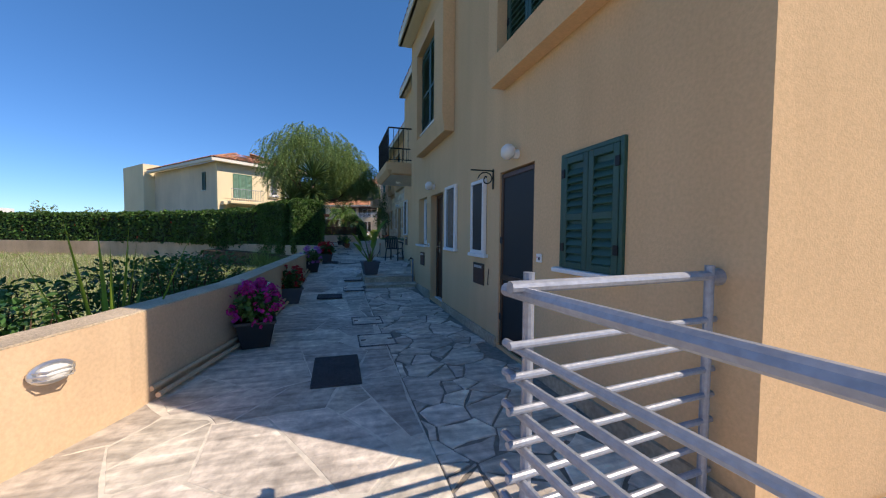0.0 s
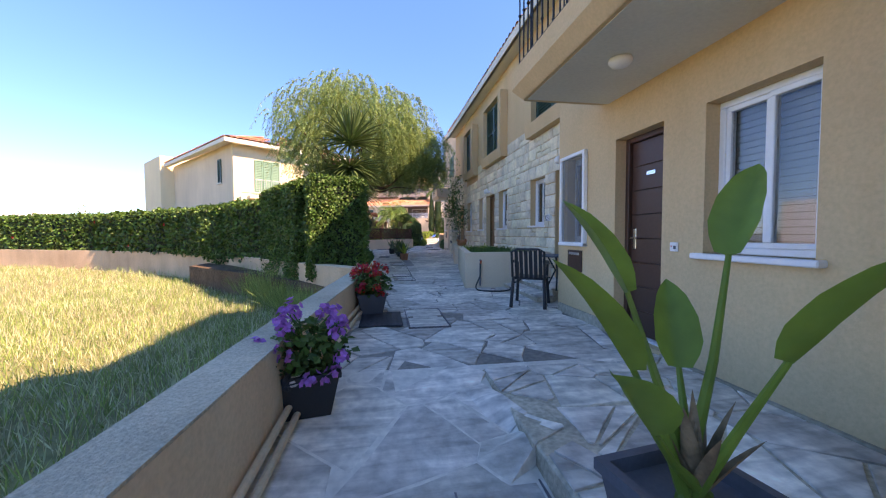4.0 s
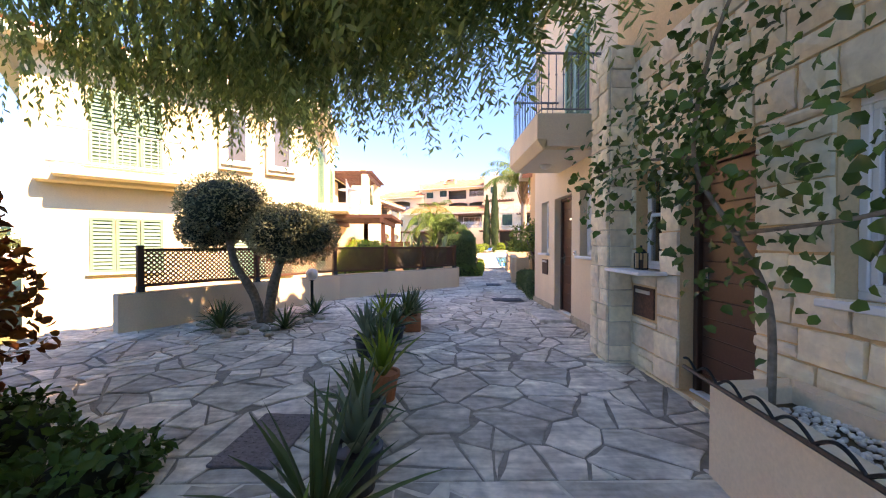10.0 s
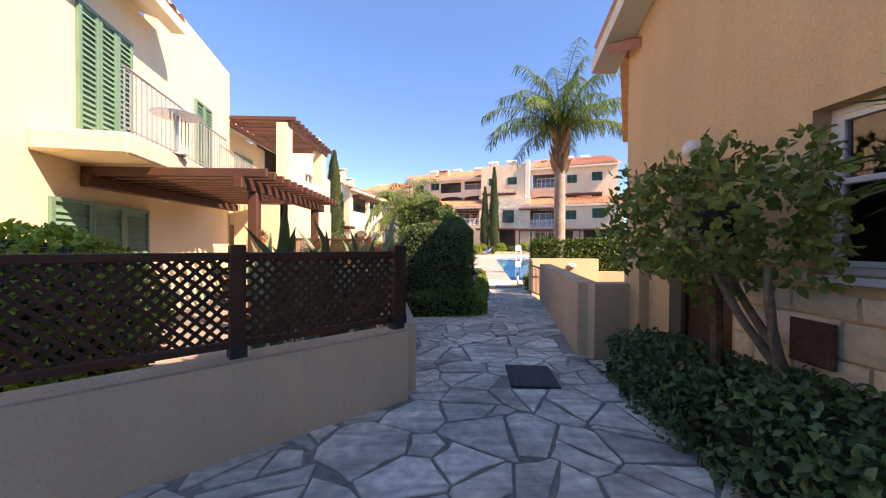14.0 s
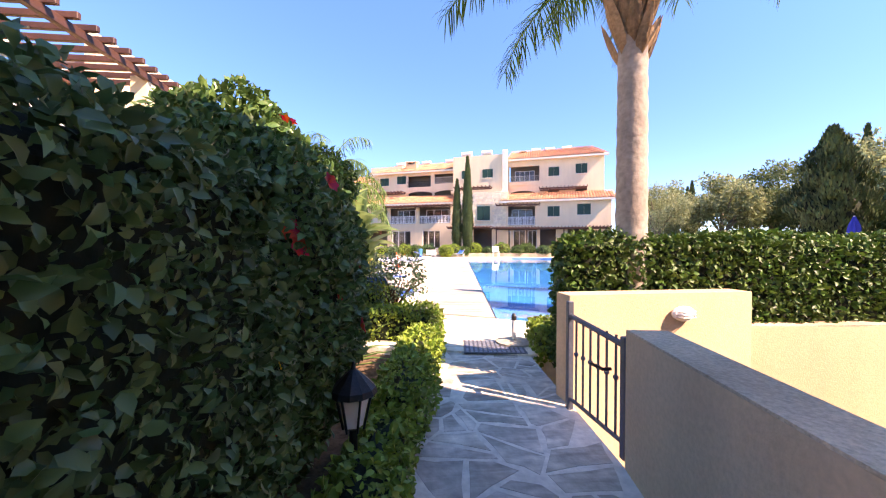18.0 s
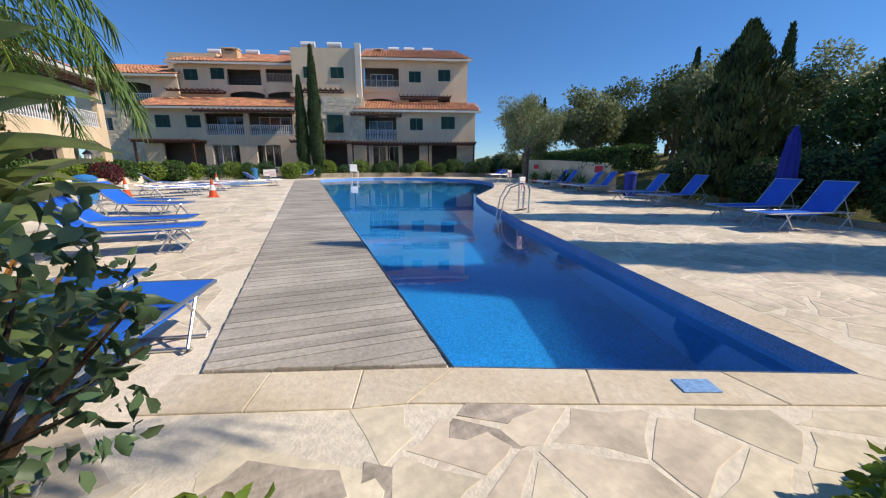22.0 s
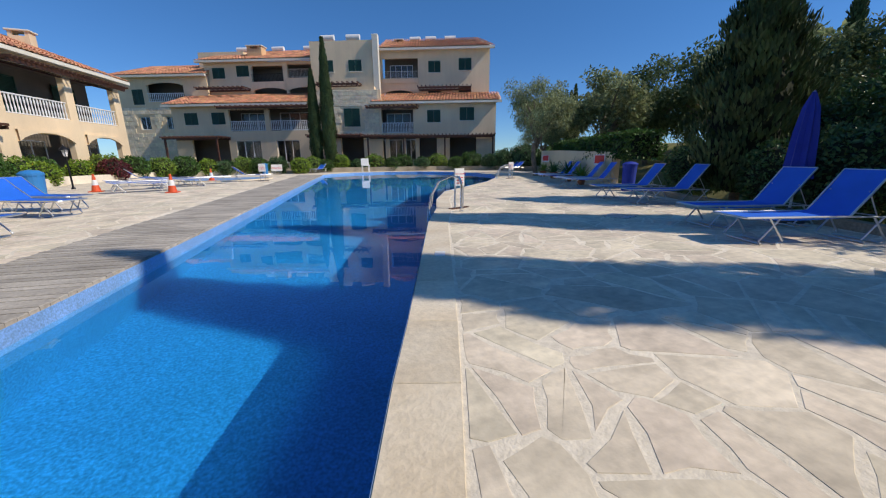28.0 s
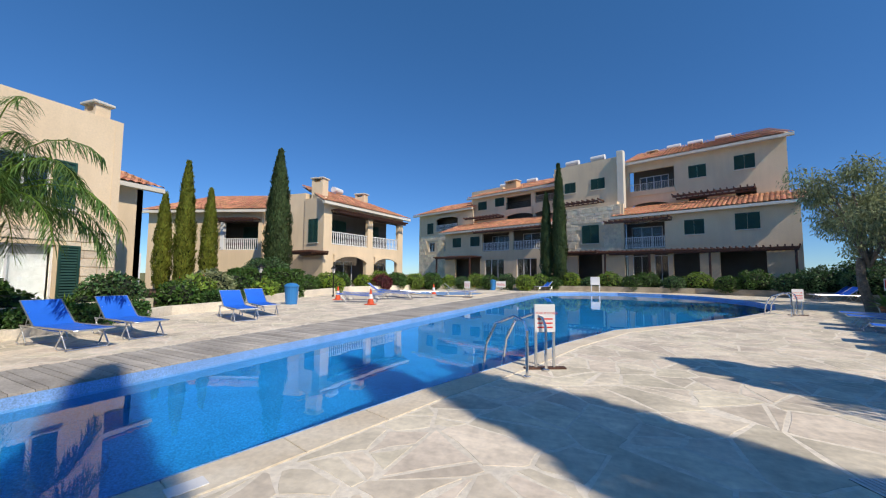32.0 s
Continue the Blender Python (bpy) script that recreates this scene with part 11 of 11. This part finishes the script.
# pier that ends the stone front, and the stone base of the gable
pier = solid("wall_pier", B().box(3.14, 3.52, 25.42, 25.86, -0.2, 3.9), MORTAR, "stone-clad pier at the end of the front", "pier")
z = 0.3
while z < 3.85:
    dz = rs.uniform(0.17, 0.27)
    y = 25.42
    while y < 25.85:
        w = min(rs.uniform(0.2, 0.32), 25.86 - y)
        ob = part("stone", block_bag(w - 0.01, dz - 0.01, 1.0), STONE, pier)
        ob.matrix_basis = Matrix(((0, -1, 0, 3.14), (1, 0, 0, y + 0.005), (0, 0, 1, z), (0, 0, 0, 1)))
        y += w
    ob = part("stone", block_bag(0.26, dz - 0.01, 1.0), STONE, pier)
    ob.matrix_basis = Matrix(((-1, 0, 0, 3.405), (0, -1, 0, 25.42), (0, 0, 1, z), (0, 0, 0, 1)))
    z += dz
eb_ = B()
z = 0.4
while z < 1.45:
    dz = min(rs.uniform(0.18, 0.27), 1.55 - z)
    for a0, c0 in ((0.02, 2.6),):
        x = a0
        while x < c0 - 0.05:
            w = min(rs.uniform(0.28, 0.5), c0 - x)
            eb_.join(block_bag(w - 0.014, dz - 0.014, 1.0), Matrix.Translation((x, 0.004, z)))
            x += w
    z += dz
ebase = tagged(part("stone_cladding", eb_, STONE_J), "rough stone base of the shaded house front", "stone base", kind="stuff")
ebase.matrix_world = EM
base_m, base_l = wall_frame((4.5, 34.25), (6.4, 37.55))
hb2 = B()
z = -0.4
while z < 1.7:
    dz = rs.uniform(0.2, 0.3)
    x = 0.0
    while x < base_l - 0.05:
        w = min(rs.uniform(0.3, 0.6), base_l - x)
        hb2.join(block_bag(w - 0.01, dz - 0.01, 1.0), Matrix.Translation((x, 0.0, z)))
        x += w
    z += dz
gbase = tagged(part("stone_cladding", hb2, STONE_J), "pale stone base of the gable wall", "stone base", kind="stuff")
gbase.matrix_world = base_m


# ---------- crazy paving ----------
def split(poly, cell, joint, rr):
    """Breaks the larger pieces along a slanting line, so that slivers and wedges lie between the slabs."""
    area = abs(sum(p[0] * q[1] - q[0] * p[1] for p, q in zip(poly, poly[1:] + poly[:1]))) / 2
    if area < 0.55 * cell * cell or rr.random() > 0.62:
        return [poly]
    cx, cy = sum(p[0] for p in poly) / len(poly), sum(p[1] for p in poly) / len(poly)
    a = rr.uniform(0, math.pi)
    nx, ny = math.cos(a), math.sin(a)
    o = rr.uniform(-0.16, 0.16) * cell
    one = clip_half(poly, cx + nx * (o - joint / 2), cy + ny * (o - joint / 2), nx, ny)
    two = clip_half(poly, cx + nx * (o + joint / 2), cy + ny * (o + joint / 2), -nx, -ny)
    return [p for p in (one, two) if len(p) >= 3]


def crazy(x0, x1, y0, y1, cell, joint, seed, stretch=1.0):
    """Irregular polygons over a rectangle: the cells round scattered points, drawn in by the joint."""
    rr = random.Random(seed)
    nx, ny = int((x1 - x0) / (cell * stretch)) + 1, int((y1 - y0) / cell) + 1
    pts = {}
    for i in range(-2, nx + 2):
        for j in range(-2, ny + 2):
            pts[i, j] = (x0 + (i + 0.5 + rr.uniform(-0.48, 0.48)) * cell * stretch, y0 + (j + 0.5 + rr.uniform(-0.48, 0.48)) * cell)
    drop = {k for k in pts if rr.random() < 0.25}
    pull = {k: rr.uniform(-0.13, 0.13) for k in pts}
    out = []
    for i in range(nx):
        for j in range(ny):
            if (i, j) in drop:
                continue
            px, py = pts[i, j]
            r = cell * 2.2
            poly = [(px - r * stretch, py - r), (px + r * stretch, py - r), (px + r * stretch, py + r), (px - r * stretch, py + r)]
            for di in range(-2, 3):
                for dj in range(-2, 3):
                    if (di or dj) and (i + di, j + dj) not in drop and (i + di, j + dj) in pts:
                        qx, qy = pts[i + di, j + dj]
                        d = math.hypot(qx - px, qy - py)
                        if d > 1e-6:
                            ux, uy = (qx - px) / d, (qy - py) / d
                            h_ = d * (0.5 + pull[i, j] - pull[i + di, j + dj]) - joint / 2
                            poly = clip_half(poly, px + ux * h_, py + uy * h_, ux, uy)
                            if len(poly) < 3:
                                break
                if len(poly) < 3:
                    break
            if len(poly) >= 3:
                out += split(poly, cell, joint, rr)
    return out


def roughen(poly, rr, amount):
    """Corners nibbled so that no edge is ruler-straight."""
    out = []
    n = len(poly)
    for i in range(n):
        (xa, ya), (xb, yb) = poly[i], poly[(i + 1) % n]
        L = math.hypot(xb - xa, yb - ya)
        out.append((xa + rr.uniform(-amount, amount) * 0.3, ya + rr.uniform(-amount, amount) * 0.3))
        if L > 0.2:
            k = rr.uniform(0.35, 0.65)
            o = rr.uniform(-amount, amount * 0.3)
            out.append((xa + (xb - xa) * k - (yb - ya) / L * o * -1, ya + (yb - ya) * k + (xb - xa) / L * o * -1))
    return out


COVERS = [(o.location.x, o.location.y) for o in scene.objects if o.name.startswith(("drain_cover", "grating"))]
rr9 = random.Random(21)
stones = []
def middle(p):
    return sum(q[0] for q in p) / len(p), sum(q[1] for q in p) / len(p)


def clipped(polys, *cuts):
    """Polygons cut by lines: each is a point and the outward normal."""
    out = []
    for p in polys:
        for px, py, nx, ny in cuts:
            p = clip_half(p, px, py, nx, ny) if len(p) >= 3 else p
        if len(p) >= 3:
            out.append(p)
    return out


mixed = clipped(crazy(-0.4, 2.4, -6.2, 10.0, 0.27, 0.015, 31, 1.2), (0.75, 0, -1, 0), (0, 8.86, 0, 1))
mixed += clipped(crazy(-3.4, 1.4, -6.2, 10.0, 0.62, 0.013, 32, 0.9), (0.73, 0, 1, 0), (0, 9.2, 0, 1))
mixed += clipped(crazy(-1.0, 4.0, 8.6, 17.6, 0.46, 0.012, 35, 1.1), (0, 9.21, 0, -1), (0, 16.99, 0, 1))
# a straight open joint runs along the way, with long slabs on one side of it
mixed += clipped(crazy(-1.2, 1.4, 13.4, 24.2, 0.46, 0.024, 37, 0.9), (0, 17.01, 0, -1), (0, 23.39, 0, 1), (0.655, 0, 1, 0))
mixed += clipped(crazy(0.2, 4.2, 13.4, 24.2, 0.60, 0.018, 38, 1.0), (0, 17.01, 0, -1), (0, 23.39, 0, 1), (0.96, 0, -1, 0))
strip, y_ = [], 17.01
while y_ < 23.3:
    y2 = min(y_ + rr9.uniform(0.5, 1.0), 23.39)
    if 19.9 < (y_ + y2) / 2 < 22.3:
        f_ = rr9.uniform(0.3, 0.7)
        strip += [([(0.695, y_), (0.945, y_), (0.945, y_ + (y2 - y_) * f_), (0.695, y_ + (y2 - y_) * (1 - f_))], True), ([(0.695, y_ + (y2 - y_) * (1 - f_) + 0.01), (0.945, y_ + (y2 - y_) * f_ + 0.01), (0.945, y2 - 0.012), (0.695, y2 - 0.012)], len(strip) % 2 == 0)]
    else:
        strip.append(([(0.695, y_), (0.945, y_), (0.945, y2 - 0.012), (0.695, y2 - 0.012)], False))
    y_ = y2
mixed += clipped(crazy(-5.4, 4.8, 22.8, 36.6, 0.33, 0.02, 36, 1.2), (0, 23.41, 0, -1), (0, 35.89, 0, 1))
mixed += clipped(crazy(1.0, 5.4, 35.4, 42.6, 0.32, 0.03, 34, 1.25), (0, 35.91, 0, -1))
for poly in mixed:
    cx, cy = sum(p[0] for p in poly) / len(poly), sum(p[1] for p in poly) / len(poly)
    if not (along(PATH_L, cy) + 0.02 < cx < along(PATH_R, cy) - 0.02) or cy > 42.3:
        continue
    if 0.8 < cx < 2.6 and 8.87 < cy < 11.5:
        continue
    lo, hi = along(PATH_L, cy) + 0.01, along(PATH_R, cy) - 0.01
    if inside(offset(POOL, 0.4), cx, cy):
        continue
    poly = [(min(max(x, lo if cy < 23 or cy > 31 else x), hi), y) for x, y in poly]
    if any(abs(cx - a) < 0.22 and abs(cy - b) < 0.25 for a, b in COVERS):
        continue
    stones.append(roughen(poly, rr9, 0.02))


for poly in crazy(0.8, 2.5, 9.58, 11.4, 0.4, 0.018, 33):
    for hx, hy, ux, uy in ((0.82, 0, -1, 0), (2.48, 0, 1, 0), (0, 9.58, 0, -1), (0, 11.39, 0, 1)):
        poly = clip_half(poly, hx, hy, ux, uy) if len(poly) >= 3 else poly
    if len(poly) >= 3:
        stones.append(roughen(poly, rr9, 0.01))


def slab(poly, zfun, thick, c):
    zs = [zfun(x, y) for x, y in poly]
    return B().prism(poly, [v - 0.03 for v in zs], [v + thick for v in zs], c)


# big joined slabs on the first stretch's outer strip, smaller pieces elsewhere
stones.sort(key=lambda p: min(abs(p[0][1] - 6), abs(p[0][1] - 25)))
path_z = lambda x, y: 0.290 if 0.79 < x < 2.49 and 9.56 < y < 11.41 else level(y) - 0.018
joined, joined_open, joined_old = B(), B(), B()


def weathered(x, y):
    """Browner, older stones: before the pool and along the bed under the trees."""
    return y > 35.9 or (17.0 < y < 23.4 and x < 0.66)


for k, poly in enumerate(stones):
    t_ = rr9.uniform(0.013, 0.018)
    pale = pale_bed(*middle(poly))
    if pale:
        t_ = rr9.uniform(0.0135, 0.0155)
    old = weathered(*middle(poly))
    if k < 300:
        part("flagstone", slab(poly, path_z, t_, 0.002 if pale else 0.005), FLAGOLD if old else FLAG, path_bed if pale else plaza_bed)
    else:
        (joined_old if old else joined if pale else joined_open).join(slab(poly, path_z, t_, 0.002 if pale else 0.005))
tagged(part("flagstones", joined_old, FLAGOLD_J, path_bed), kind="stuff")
for poly, damp in strip:
    part("flagstone", slab(poly, path_z, 0.0145, 0.002), DAMP if damp else FLAG, path_bed, "damp dark cement patch" if damp else "")
part("open_joint", B().prism([(0.66, 17.01), (0.69, 17.01), (0.69, 23.38), (0.66, 23.38)], [level(17) - 0.03] * 2 + [level(23.38) - 0.03] * 2, [level(17) - 0.0035] * 2 + [level(23.38) - 0.0035] * 2), GROUT, path_bed, "straight dark joint along the path")
tagged(part("flagstones", joined, FLAG_J, path_bed), kind="stuff")
tagged(part("flagstones", joined_open, FLAG_J, plaza_bed), kind="stuff")

deck_stones = []
pool_out = offset(POOL, 0.37)
for poly in crazy(-9.0, 27.5, 40.0, 80.0, 0.45, 0.03, 77):
    cx, cy = sum(p[0] for p in poly) / len(poly), sum(p[1] for p in poly) / len(poly)
    if not inside(DECK_EDGE, cx, cy):
        continue
    if any(inside(pool_out, x, y) for x, y in poly):
        for (xa, ya), (xb, yb) in zip(pool_out, pool_out[1:] + pool_out[:1]):
            L = math.hypot(xb - xa, yb - ya)
            s_ = ((cx - xa) * (xb - xa) + (cy - ya) * (yb - ya)) / L
            if -0.3 < s_ < L + 0.3 and abs((cx - xa) * (yb - ya) - (cy - ya) * (xb - xa)) / L < 0.8:
                nx_, ny_ = (yb - ya) / L, -(xb - xa) / L
                poly = clip_half(poly, xa + nx_ * 0.02, ya + ny_ * 0.02, -nx_, -ny_)
                if len(poly) < 3:
                    break
        if len(poly) < 3 or any(inside(offset(POOL, 0.35), x, y) for x, y in poly):
            continue
        area = abs(sum(p[0] * q[1] - q[0] * p[1] for p, q in zip(poly, poly[1:] + poly[:1]))) / 2
        if area < 0.012:
            continue
        cx, cy = sum(p[0] for p in poly) / len(poly), sum(p[1] for p in poly) / len(poly)
    if any(not inside(DECK_EDGE, x, y) for x, y in poly):
        continue
    f = (cy - 43.3) / 27.6
    if -0.03 < f < 1.02 and 3.5 + 3.7 * f - 0.15 < cx < 4.87 + 4.03 * f + 0.2:
        continue
    if math.hypot(cx - 4.85, cy - 42.9) < 0.5 or (3.2 < cx < 4.9 and abs(cy - 43.0 + (cx - 4.1) * 0.468) < 0.42):
        continue
    if math.hypot(cx - 3.0, cy - 67.6) < 2.7:
        continue
    deck_stones.append(roughen(poly, rr9, 0.03))
deck_stones.sort(key=lambda p: math.hypot(p[0][0] - 8.0, p[0][1] - 43.0))
deck_z = lambda x, y: DECK - 0.020
joined = B()
for k, poly in enumerate(deck_stones):
    t_ = rr9.uniform(0.0095, 0.0115)
    if k < 300:
        part("paving_stone", slab(poly, deck_z, t_, 0.002), DECKSTONE, deck_bed)
    else:
        joined.join(slab(poly, deck_z, t_, 0.002))
tagged(part("paving_stones", joined, DECKSTONE_J, deck_bed), kind="stuff")
